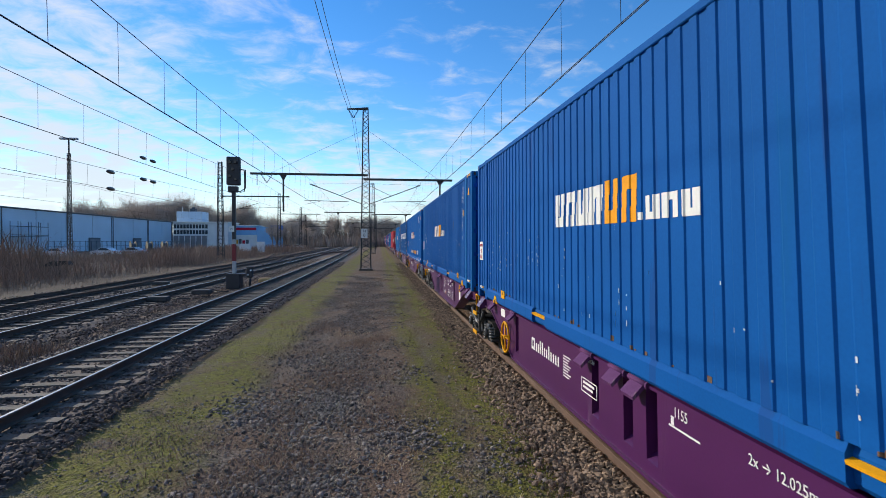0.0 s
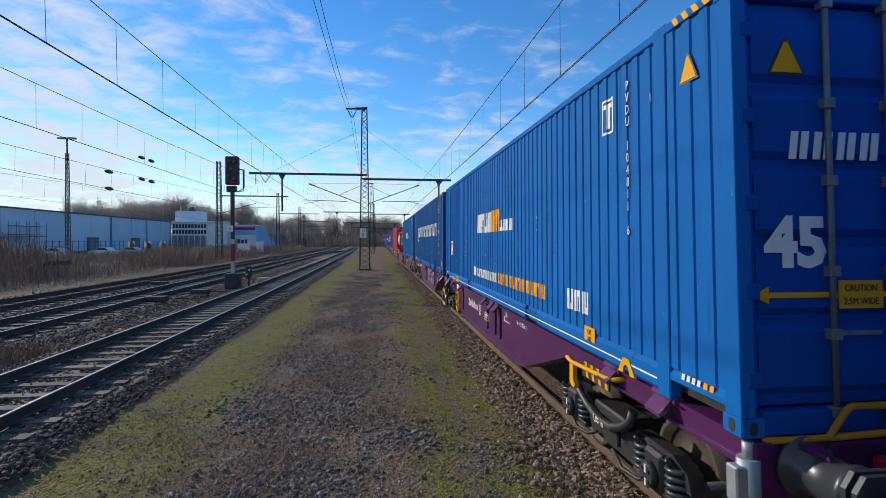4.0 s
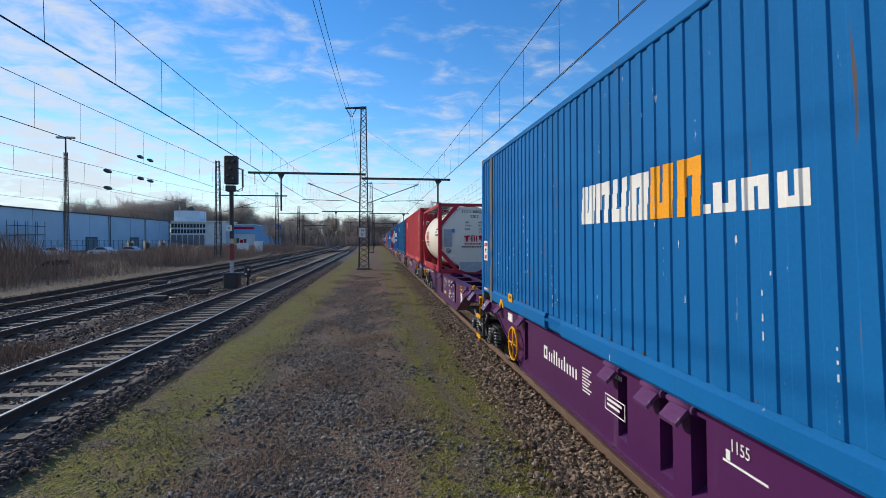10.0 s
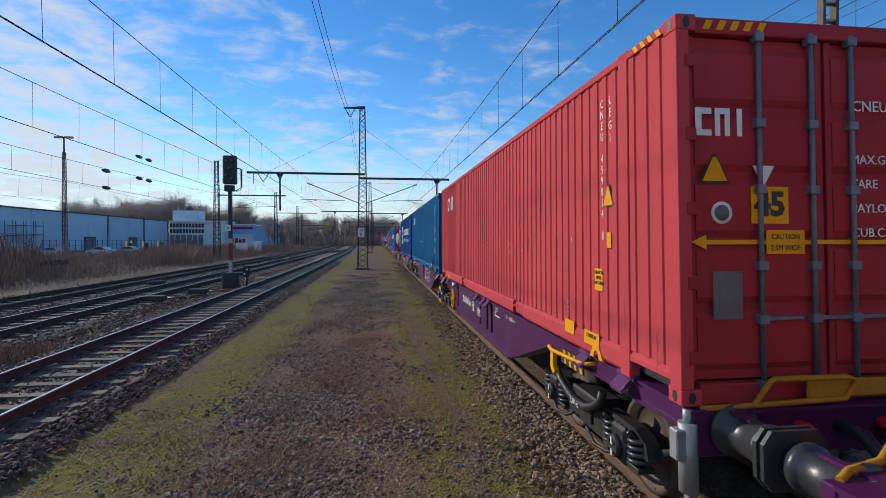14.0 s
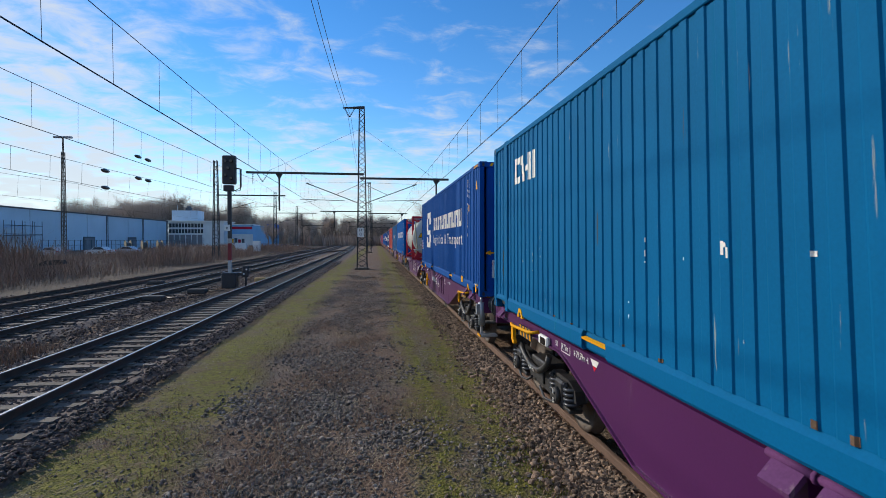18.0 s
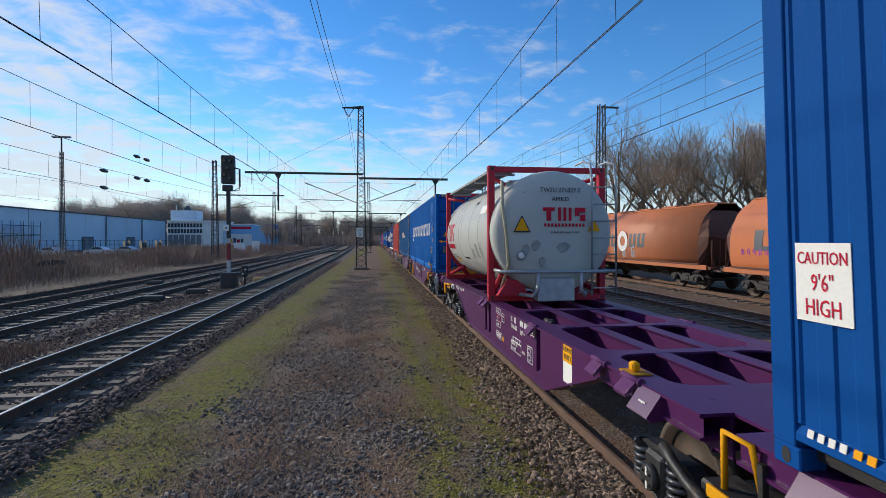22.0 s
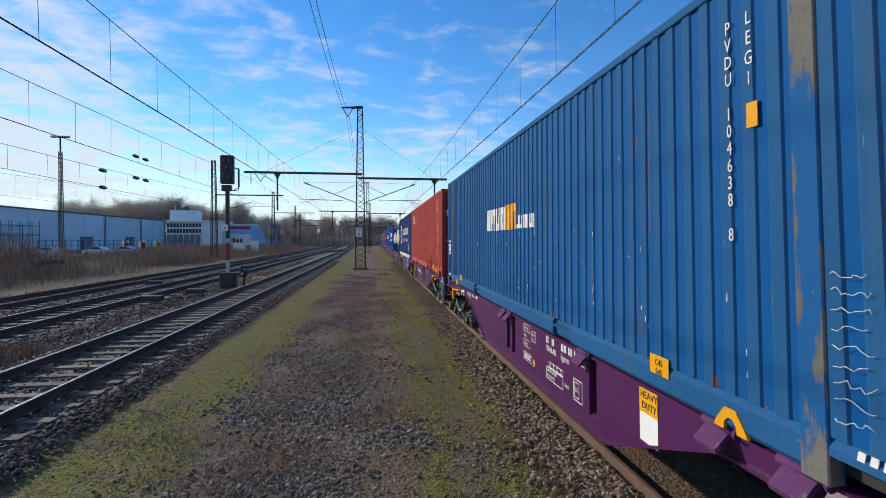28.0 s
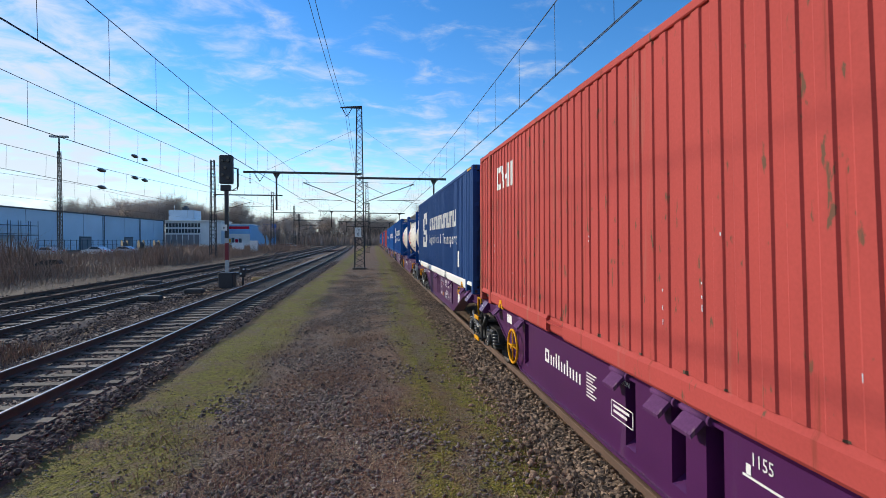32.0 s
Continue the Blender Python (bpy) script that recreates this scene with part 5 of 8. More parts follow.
def wagon(empty=False, duty_plate=True):
    w = thing("container_wagon", "purple articulated container wagon on three black bogies, coupled in the train", "wagon", "container wagons of the train")
    for pl, base, deep, pockets, flaps in (
            (0, 0.0, (3.0, 5.0, 10.9, 12.6), (6.45, 6.86, 7.58, 10.68), (0.88, 1.78, 6.62, 7.02, 7.74, 10.85, 12.3)),
            (1, SECOND, (15.9, 17.6, 23.2, 25.0), (17.92, 20.98, 21.32), (SECOND + 0.75, SECOND + 1.40, SECOND + 3.58, SECOND + 6.64, SECOND + 6.98, SECOND + 13.25))):
        y0, y1 = (0.02, LONG + 0.22) if pl == 0 else (SECOND - 0.22, SECOND + LONG + 0.15)
        for k in (-1, 1):
            part("side_sill", lambda: side_sill(k, y0, y1, deep, pockets), PURPLE, w, key=("sill", pl, k))
            for f in flaps:
                part("folding_peg", lambda: flap(k), PURPLE_OLD, w, key=("flap", k), at=pose(0, f, 0))

        def centre():
            s = Shape()
            # an I section
            return s.prism([(-0.09, -0.012), (0.09, -0.012), (0.09, -0.03), (0.012, -0.03), (0.012, -0.40), (0.09, -0.40), (0.09, -0.42), (-0.09, -0.42), (-0.09, -0.40), (-0.012, -0.40), (-0.012, -0.03), (-0.09, -0.03)], "y", y0, y1)
        for k in (-1, 1):
            part("centre_sill", centre, PURPLE, w, key=("centre", pl), at=pose(k * 0.36, 0, 0))
        n = 8
        for i in range(n + 1):
            y = y0 + 0.25 + (y1 - y0 - 0.5) * i / n

            def cross():
                s = Shape()
                d = 0.40 if i in (0, n) else 0.09
                # a plate that widens with rounded corners where it meets the sills
                out = [(0.0, d), (0.66, d), (0.80, d + 0.03), (0.88, d + 0.09), (0.935, d + 0.20)]
                poly = [(-a, b) for a, b in out[:0:-1]] + out + [(a, -b) for a, b in out[::-1]] + [(-a, -b) for a, b in out[1:]]
                s.prism(poly, "z", -0.032, -0.008)
                return s.box(-0.94, 0.94, -0.012, 0.012, -0.38, -0.03)
            part("cross_bearer", cross, PURPLE, w, key=("cross", i in (0, n)), at=pose(0, y, 0))
        for i in (2, 5):
            y = y0 + (y1 - y0) * i / 7
            part("brake_pipe", lambda: Shape().sweep([(0.55, -1.6, -0.22), (0.55, -0.3, -0.22), (0.62, 0, -0.30), (0.62, 1.5, -0.30)], 0.03, 6), DARK_STEEL, w, key="pipe", at=pose(0, y, 0))
            part("brake_valve", lambda: Shape().box(-0.66, -0.50, -0.1, 0.1, -0.22, -0.10, 0.03).cyl((-0.58, -0.18, -0.15), (-0.58, 0.18, -0.15), 0.05, n=10), DARK_STEEL, w, key="valve", at=pose(0, y + 0.8, 0))
    for y in (2.09, 14.115, 26.14):
        bogie(w, y)
    # the handwheel of the brake
    hw = part("handwheel", lambda: Shape().sweep([(-1.25, 0.26 * math.cos(q), 0.26 * math.sin(q)) for q in [2 * math.pi * j / 24 for j in range(24)]], 0.020, 6, True), YELLOW, w, "yellow brake handwheel", key="hwheel", at=pose(0, 11.18, -0.48))
    part("spokes", lambda: Shape().tube([(-1.25, -0.25, 0), (-1.25, 0.25, 0)], 0.014).tube([(-1.25, 0, -0.25), (-1.25, 0, 0.25)], 0.014).cyl((-1.28, 0, 0), (-1.17, 0, 0), 0.035, n=10), YELLOW, hw, key="spokes")
    for y, q in ((0.03, -1), (SECOND + LONG + 0.15, 1)):
        # headstock, buffers, hook and hoses
        part("headstock", lambda: Shape().box(-1.18, 1.18, *sorted((y, y + q * 0.10)), -0.36, -0.02, 0.01), PURPLE, w, key=("head", q))
        for k in (-1, 1):
            bf = part("buffer", lambda: Shape().lathe([(0.0, 0.13), (q * 0.02, 0.19), (q * 0.05, 0.19), (q * 0.06, 0.135), (q * 0.34, 0.135), (q * 0.35, 0.155), (q * 0.40, 0.155), (q * 0.41, 0.11), (q * 0.48, 0.11)], (k * 0.875, y + q * 0.10, -0.16), "y", 20), BLACK_PAINT, w, key=("buffer", k, q))
            part("buffer_plate", lambda: Shape().prism([(k * 0.875 - 0.22, -0.05), (k * 0.875 - 0.16, 0.03), (k * 0.875 + 0.16, 0.03), (k * 0.875 + 0.22, -0.05), (k * 0.875 + 0.22, -0.27), (k * 0.875 + 0.16, -0.34), (k * 0.875 - 0.16, -0.34), (k * 0.875 - 0.22, -0.27)], "y", *sorted((y + q * 0.575, y + q * 0.605))), BLACK_PAINT, bf, key=("buffer plate", k, q))
        part("draw_hook", lambda: Shape().sweep([(0, y, -0.18), (0, y + q * 0.3, -0.18), (0, y + q * 0.42, -0.28), (0, y + q * 0.52, -0.30)], 0.05, 8), DARK_STEEL, w, key=("hook", q))
        for x in (-0.35, 0.35):
            part("brake_hose", lambda: Shape().sweep([(x, y + q * 0.05, -0.22), (x, y + q * 0.25, -0.30), (x * 0.9, y + q * 0.42, -0.55), (x * 0.6, y + q * 0.52, -0.60)], 0.028, 8), BLACK_PAINT, w, key=("hose", x, q))
            part("cock", lambda: Shape().box(x - 0.05, x + 0.05, *sorted((y + q * 0.10, y + q * 0.22)), -0.20, -0.12, 0.02), MARK_RED, w, key=("cock", x, q))
        part("hand_rail", lambda: Shape().sweep([(-1.10, y + q * 0.06, -0.02), (-0.98, y + q * 0.12, 0.0), (-0.74, y + q * 0.16, 0.02), (-0.62, y + q * 0.16, 0.17), (-0.58, y + q * 0.16, 0.20), (0.02, y + q * 0.16, 0.20), (0.10, y + q * 0.16, 0.17), (0.0, y + q * 0.16, 0.04), (-0.74, y + q * 0.16, 0.02)], 0.022, 8), SHADED_OCHRE, w, "yellow hand rail", key=("hand rail", q))
        part("marker_plate", lambda: Shape().box(-0.30, 0.62, *sorted((y + q * 0.13, y + q * 0.15)), 0.05, 0.18, 0.006), SHADED_OCHRE, w, "orange end plate", key=("marker", q))
        y3 = y - 0.03
        for k in (-1, 1) if q < 0 else ():
            part("lamp_bracket", lambda: Shape().cyl((k * 1.19, y3 + q * 0.02, -0.62), (k * 1.19, y3 + q * 0.02, -0.12), 0.068, n=14).cyl((k * 1.19, y3 + q * 0.02, -0.12), (k * 1.19, y3 + q * 0.02, -0.02), 0.035, n=10).box(*sorted((k * 1.21, k * 1.31)), y3 + q * 0.02 - 0.05, y3 + q * 0.02 + 0.05, -0.38, -0.16, 0.01), STEEL, w, key=("bracket", k, q))
            part("step_leg", lambda: Shape().box(*sorted((k * 1.17, k * 1.21)), *sorted((y3 - q * 0.01, y3 + q * 0.05)), -0.80, -0.60, 0.004), STEEL, w, key=("leg", k, q))

            def step():
                s = Shape()
                a, b = sorted((y3 + q * 0.02, y3 + q * 0.30))
                for i in range(9):
                    yy = a + (b - a) * i / 8
                    s.box(*sorted((k * 0.90, k * 1.26)), yy - 0.004, yy + 0.004, -0.82, -0.79)
                for i in range(11):
                    xx = k * (0.90 + 0.36 * i / 10)
                    s.box(xx - 0.003, xx + 0.003, a, b, -0.815, -0.792)
                return s
            st = part("step", step, STEEL, w, "galvanised grating step", key=("step", k, q))
            part("step_edge", lambda: Shape().box(*sorted((k * 1.26, k * 1.285)), *sorted((y3 + q * 0.01, y3 + q * 0.31)), -0.82, -0.785), YELLOW, st, key=("edge", k, q))
        # yellow grab rails beside the bogie, with a striped plate and a solar box
        y2 = y - q * (1.83 if q > 0 else 2.22)
        part("grab_rail", lambda: Shape().sweep([(-1.16, y2 - 0.66, -0.08), (-1.24, y2 - 0.60, -0.10), (-1.28, y2 - 0.50, -0.11), (-1.28, y2 + 0.30, -0.15), (-1.27, y2 + 0.42, -0.16), (-1.20, y2 + 0.72, -0.18)], 0.024, 8), YELLOW, w, "yellow grab rail", key=("grab", q))
        part("jacking_hook", lambda: Shape().prism([(y2 + 0.46, -0.17), (y2 + 0.37, -0.17), (y2 + 0.36, -0.36), (y2 + 0.31, -0.39), (y2 + 0.33, -0.44), (y2 + 0.42, -0.43), (y2 + 0.47, -0.38)], "x", -1.27, -1.22), YELLOW, w, key=("jack", q))
        hz = part("hazard_plate", lambda: Shape().box(-1.21, -1.195, y2 - 0.42, y2 + 0.24, -0.27, -0.10), MARK_BLACK, w, key=("hazard", q))

        def hz_stripes():
            s = Shape()
            for i in range(4):
                a = y2 - 0.40 + i * 0.155
                s.prism([(a, -0.265), (a + 0.06, -0.265), (a + 0.11, -0.105), (a + 0.05, -0.105)], "x", -1.213, -1.2105)
            return s
        part("stripes", hz_stripes, YELLOW, hz, key=("hz", q))
    if empty:
        # upright pegs on the free half of the second platform
        for k in (-1, 1):
            lock = part("twist_lock", Shape().box(*sorted((k * 1.18, k * 0.98)), SECOND + 0.76, SECOND + 1.0, -0.004, 0.012, 0.002), SHADED_OCHRE, w, "yellow upright container peg")
            part("peg", Shape().box(*sorted((k * 1.13, k * 1.05)), SECOND + 0.83, SECOND + 0.93, 0.012, 0.10, 0.02), YELLOW, lock)
    # the articulation: steps and small frames on either side
    part("step_frame", lambda: Shape().sweep([(-1.16, 13.78, -0.30), (-1.22, 13.78, -0.02), (-1.22, 14.02, -0.02), (-1.20, 14.05, -0.42)], 0.022, 8), YELLOW, w, "yellow step frame", key="art step")
    for z in (-0.42, -0.85):
        part("step", lambda: Shape().box(-1.26, -1.02, 13.72, 14.12, z - 0.02, z + 0.02, 0.006), DARK_STEEL, w, key=("art", z))
        part("step_edge", lambda: Shape().box(-1.285, -1.26, 13.72, 14.12, z - 0.05, z + 0.03, 0.004), YELLOW, w, key=("art edge", z))
    part("step_leg", lambda: Shape().box(-1.22, -1.18, 13.70, 13.74, -0.9, -0.10), DARK_STEEL, w, key="art leg")
    for yb, q in ((LONG - 0.42, 1), (SECOND + 0.42, -1)):
        part("peg_bracket", lambda: Shape().prism([(-1.17, -0.01), (-1.20, -0.02), (-1.33, -0.20), (-1.28, -0.24), (-1.17, -0.22)], "y", yb - 0.16, yb + 0.16), PURPLE, w, key=("peg bracket", q))
        bars_side(w, [(yb + 0.05, yb - 0.05, -0.10, -0.085), (yb + 0.01, yb - 0.01, -0.16, -0.10)], key=("bracket mark", q)).matrix_basis = pose(-0.105, 0, -0.02)
    part("gangway_joint", lambda: Shape().box(-0.5, 0.5, LONG + 0.22, SECOND - 0.22, -0.40, -0.06, 0.03), DARK_STEEL, w, key="joint")
    sb = part("solar_box", lambda: Shape().box(-1.235, -1.172, 25.40, 25.74, -0.20, -0.07, 0.02), WHITE, w, "small pale box with a solar panel", key="solar")
    part("solar_cell", lambda: Shape().box(-1.2385, -1.2365, 25.44, 25.64, -0.18, -0.09), LENS, sb, key="cell")
    # ---- markings
    bars_side(w, [(9.85, 9.70, -0.40, -0.36), (9.85, 9.70, -0.27, -0.23), (9.85, 9.81, -0.36, -0.27), (9.74, 9.70, -0.36, -0.27)] +
              [(9.64 - i * 0.092, 9.60 - i * 0.092, -0.40, (-0.22 if i in (2, 3, 6) else -0.28)) for i in range(11)], key="wagon name", name="name_marking")
    bars_side(w, [(8.52, 8.52 - 0.24 + 0.04 * (i % 3), -0.22 - i * 0.035, -0.206 - i * 0.035) for i in range(8)], key="wagon lines")
    mark_side(w, "ATTENTION", 0.07, 7.98, -0.10)
    bars_side(w, outline(7.95, -0.48, 0.42, 0.16) + [(7.90, 7.60, -0.38, -0.355), (7.90, 7.64, -0.43, -0.405)], key="box a")
    mark_side(w, "1155", 0.115, 6.12, -0.12, narrow=0.8)
    bars_side(w, [(6.19, 5.80, -0.245, -0.230), (6.16, 6.12, -0.225, -0.16)], key="line 1155")
    mark_side(w, "2x \u2192 12.025m \u2190", 0.10, 5.32, -0.14, narrow=0.85)
    mark_side(w, "29,59m", 0.11, 24.55, -0.095, narrow=0.8)
    bars_side(w, [(24.61, 24.597, -0.13, -0.06), (24.597, 24.565, -0.10, -0.088), (24.225, 24.255, -0.10, -0.088), (24.225, 24.212, -0.13, -0.06)], key="length ends")
    part("hitch_sign", lambda: Shape().prism([(24.15, -0.05), (23.95, -0.05), (24.00, -0.115), (24.10, -0.115)], "x", -1.1735, -1.170), WHITE, w, key="hitch top")
    part("hitch_sign", lambda: Shape().prism([(24.10, -0.119), (24.00, -0.119), (24.05, -0.17)], "x", -1.1735, -1.170), MARK_RED, w, key="hitch foot")
    bars_side(w, outline(25.02, -0.16, 0.29, 0.13), key="box r")
    mark_side(w, "R75m", 0.105, 24.99, -0.095, narrow=0.8)
    mark_side(w, "5R", 0.10, 25.22, -0.10, narrow=0.8)
    bars_side(w, [(11.80, 11.50, -0.19, -0.05)], key="white plate", name="sign_plate")
    if duty_plate:
        part("warning_sign", lambda: Shape().box(-1.174, -1.171, 16.68, 16.96, -0.50, -0.05), WHITE, w, "white and yellow warning plate", key="warn plate")
        part("sign_plate", lambda: Shape().box(-1.177, -1.1745, 16.68, 16.96, -0.25, -0.05), YELLOW, w, key="warn plate top")
        mark_side(w, "HEAVY", 0.085, 16.94, -0.10, MARK_BLACK).matrix_basis.translation.x -= 0.005
        mark_side(w, "DUTY", 0.085, 16.92, -0.19, MARK_BLACK).matrix_basis.translation.x -= 0.005
    # the wagon's number as narrow bars, its keeper and type
    for n, a in enumerate([19.37 - i * 0.052 for i in (0, 1, 4, 5)] + [18.83 - i * 0.046 for i in (0, 1, 2, 3, 5, 6, 7, 9)]):
        bars_side(w, [(a, a - 0.030, -0.15, -0.06)], key=("digit", n), name="number_bar")
    mark_side(w, "TEN NL-RRL", 0.105, 19.37, -0.225, narrow=0.66)
    mark_side(w, "Sggmrss", 0.110, 18.84, -0.225, narrow=0.78)
    bars_side(w, outline(19.37, -0.62, 0.60, 0.16, 0.008), key="table frame", name="table")
    bars_side(w, outline(19.27, -0.456, 0.50, 0.075, 0.008), key="table head", name="table")
    for i, ch in enumerate("ABCD"):
        mark_side(w, ch, 0.07, 19.24 - i * 0.125, -0.418, narrow=0.85)
    for j, row in enumerate(("S 60 60 65 107", "90 60 60 92")):
        mark_side(w, row, 0.072, 19.35, -0.50 - j * 0.075, narrow=0.84)
    mark_side(w, "***", 0.12, 18.72, -0.56)
    bars_side(w, outline(18.44, -0.62, 0.25, 0.25, 0.010), key="g box", name="load_box")
    bars_side(w, outline(18.41, -0.585, 0.13, 0.18, 0.008), key="g ring", name="load_box")
    mark_side(w, "G1", 0.08, 18.395, -0.495, narrow=0.85)
    bars_side(w, outline(18.30, -0.19, 0.20, 0.14, 0.009), key="ge box", name="load_box")
    mark_side(w, "GE", 0.11, 18.28, -0.12, narrow=0.85)
    for i, tx in enumerate(("27 900 kg", "22.9 t", "23.1 kN")):
        mark_side(w, tx, 0.062, 20.38, -0.12 - i * 0.115, narrow=0.85)
        bars_side(w, outline(20.41, -0.17 - i * 0.115, 0.32, 0.11, 0.006), MARK_RED if i == 1 else WHITE, key=("kg", i))
    bars_side(w, outline(20.02, -0.26, 0.20, 0.15, 0.006), key="max box")
    mark_side(w, "Max 36t", 0.042, 20.00, -0.16)
    mark_side(w, "5-6", 0.042, 19.97, -0.22)
    bars_side(w, outline(20.41, -0.60, 0.42, 0.12, 0.006) + [(20.38, 20.05, -0.53, -0.51), (20.38, 20.07, -0.57, -0.55)], key="box c")
    part("seal", lambda: Shape().cyl((-1.176, 19.90, -0.56), (-1.170, 19.90, -0.56), 0.05, n=16), YELLOW, w, key="seal")
    return w


# ---------------------------------------------------------------- ground and tracks
rng = np.random.default_rng(7)


def bend(y):
    """The left tracks swing away to the left in the distance."""
    return -0.55 * (max(0.0, min(y, 400) - 15) / 75.0) ** 2


def height(x, y):
    """The ground's height: formation of ballast under the tracks, a low walk between them."""
    z = -0.20
    z += 0.035 * math.sin(x * 1.7 + 0.3 * y) * math.sin(y * 0.9) * (1 if -4 < x < 2 else 0.4)
    return z


def ground_mesh():
    s = Shape()
    xs = [-3000, -900, -300, -120, -60, -40, -30, -24, -20, -17, -15] + [-14 + i * 0.5 for i in range(58)] + [15, 16, 18, 20, 24, 30, 45, 80, 200, 900, 3000]
    ys = [-600, -100, -30, -10, 0] + [0.5 * i for i in range(1, 60)] + [30 + i * 2 for i in range(20)] + [75, 90, 120, 160, 220, 320, 500, 900, 1800, 4000]
    rows = [[(x, y, height(x, y)) for x in xs] for y in ys]
    return s.ring(rows, closed=False, smooth=True)


def ground_material():
    m = bpy.data.materials.new("gravel, moss and dead grass")
    m.use_nodes = True
    N, L = m.node_tree.nodes, m.node_tree.links
    b = N["Principled BSDF"]
    b.inputs["Roughness"].default_value = 0.95
    b.inputs["Specular IOR Level"].default_value = 0.2
    tc = N.new("ShaderNodeTexCoord")

    def noise_tex(scale, detail=6, rough=0.6):
        n = N.new("ShaderNodeTexNoise")
        n.inputs["Scale"].default_value, n.inputs["Detail"].default_value, n.inputs["Roughness"].default_value = scale, detail, rough
        L.new(tc.outputs["Object"], n.inputs["Vector"])
        return n.outputs["Fac"]

    def ramp(src, *stops):
        r = N.new("ShaderNodeValToRGB")
        while len(r.color_ramp.elements) < len(stops):
            r.color_ramp.elements.new(0.5)
        for e, (p, c) in zip(r.color_ramp.elements, stops):
            e.position, e.color = p, (*c, 1)
        L.new(src, r.inputs[0])
        return r.outputs[0]

    def calc(op, a, b2):
        n = N.new("ShaderNodeMath")
        n.operation = op
        for i, v in enumerate((a, b2)):
            if isinstance(v, (int, float)):
                n.inputs[i].default_value = v
            else:
                L.new(v, n.inputs[i])
        return n.outputs[0]

    def mixed(f, a, c):
        n = N.new("ShaderNodeMix")
        n.data_type = "RGBA"
        L.new(f, n.inputs[0])
        L.new(a, n.inputs[6])
        L.new(c, n.inputs[7])
        return n.outputs[2]

    def span(src, a, b2):
        n = N.new("ShaderNodeMapRange")
        n.inputs["From Min"].default_value, n.inputs["From Max"].default_value = a, b2
        L.new(src, n.inputs["Value"])
        return n.outputs[0]
    sep = N.new("ShaderNodeSeparateXYZ")
    L.new(tc.outputs["Object"], sep.inputs[0])
    wob = calc("ADD", sep.outputs["X"], calc("MULTIPLY", calc("SUBTRACT", noise_tex(0.5, 4), 0.5), 1.6))
    vor = N.new("ShaderNodeTexVoronoi")
    vor.inputs["Scale"].default_value = 26
    L.new(tc.outputs["Object"], vor.inputs["Vector"])
    gravel = ramp(vor.outputs["Color"], (0.0, (0.070, 0.052, 0.040)), (0.55, (0.155, 0.118, 0.090)), (1.0, (0.30, 0.24, 0.19)))
    moss = ramp(noise_tex(9, 8, 0.7), (0.32, (0.050, 0.046, 0.022)), (0.50, (0.152, 0.140, 0.024)), (0.72, (0.235, 0.212, 0.040)))
    weeds = ramp(noise_tex(14, 8, 0.75), (0.3, (0.080, 0.050, 0.034)), (0.6, (0.195, 0.125, 0.080)), (0.8, (0.29, 0.20, 0.13)))
    col = mixed(span(noise_tex(1.3, 5), 0.38, 0.56), gravel, weeds)
    # two mossy bands along the walk
    def strip(mid, half):
        return span(calc("ABSOLUTE", calc("SUBTRACT", wob, mid), 0), half, half * 0.45)
    bands = calc("MAXIMUM", calc("SUBTRACT", strip(1.25, 0.95), calc("MULTIPLY", strip(1.10, 0.20), 0.6)), strip(-2.95, 1.05))
    col = mixed(calc("MULTIPLY", bands, span(calc("ADD", calc("MULTIPLY", noise_tex(1.1, 6, 0.7), 0.55), calc("MULTIPLY", noise_tex(7, 8, 0.75), 0.45)), 0.38, 0.52)), col, moss)
    # far fields and yards beyond the tracks
    far = calc("MAXIMUM", span(sep.outputs["X"], -15.5, -17.5), span(sep.outputs["Y"], 220, 320))
    field = ramp(noise_tex(0.35, 8, 0.7), (0.3, (0.075, 0.054, 0.040)), (0.6, (0.12, 0.088, 0.062)), (0.8, (0.13, 0.11, 0.06)))
    col = mixed(far, col, field)
    L.new(col, b.inputs["Base Color"])
    bp = N.new("ShaderNodeBump")
    bp.inputs["Strength"].default_value, bp.inputs["Distance"].default_value = 0.7, 0.03
    L.new(calc("ADD", vor.outputs["Distance"], noise_tex(18, 6, 0.7)), bp.inputs["Height"])
    L.new(bp.outputs[0], b.inputs["Normal"])
    return m


GROUND = ground_material()
tagged(part("ground", ground_mesh, GROUND), "gravel ground with moss bands and dead weeds between the tracks", "ground", kind="structure")

BALLAST = material("dark ballast stone", (0.112, 0.078, 0.060), 0.92, 0, 0.35, 5, 60, 0.4, island=0.7)
BALLAST_BROWN = material("brown ballast stone", (0.215, 0.146, 0.096), 0.92, 0, 0.35, 5, 60, 0.4, island=0.75)
GRAVEL = material("grey gravel stone", (0.185, 0.152, 0.122), 0.9, 0, 0.3, 6, 60, 0.3, island=0.75)
# (centre, rail level, far bend, sleeper kind, sleeper spacing)
TRACKS = [(-5.60, 0.10, 1, CONCRETE, 0.62), (-10.10, 0.10, 1, WOOD, 0.65), (-13.75, 0.10, 1, WOOD, 0.65), (TRAIN_X, RAIL_Z, 0, WOOD, 0.65), (11.6, 0.0, 0, CONCRETE, 0.65), (16.2, 0.0, 0, CONCRETE, 0.65)]


def swept(poly, cx, z, bent, y0, y1, step):
    s = Shape()
    ys = list(np.arange(y0, y1 + 0.1, step))
    s.ring([[(cx + px + (bend(y) if bent else 0), float(y), z + pz) for px, pz in poly] for y in ys], True, True, False)
    return s


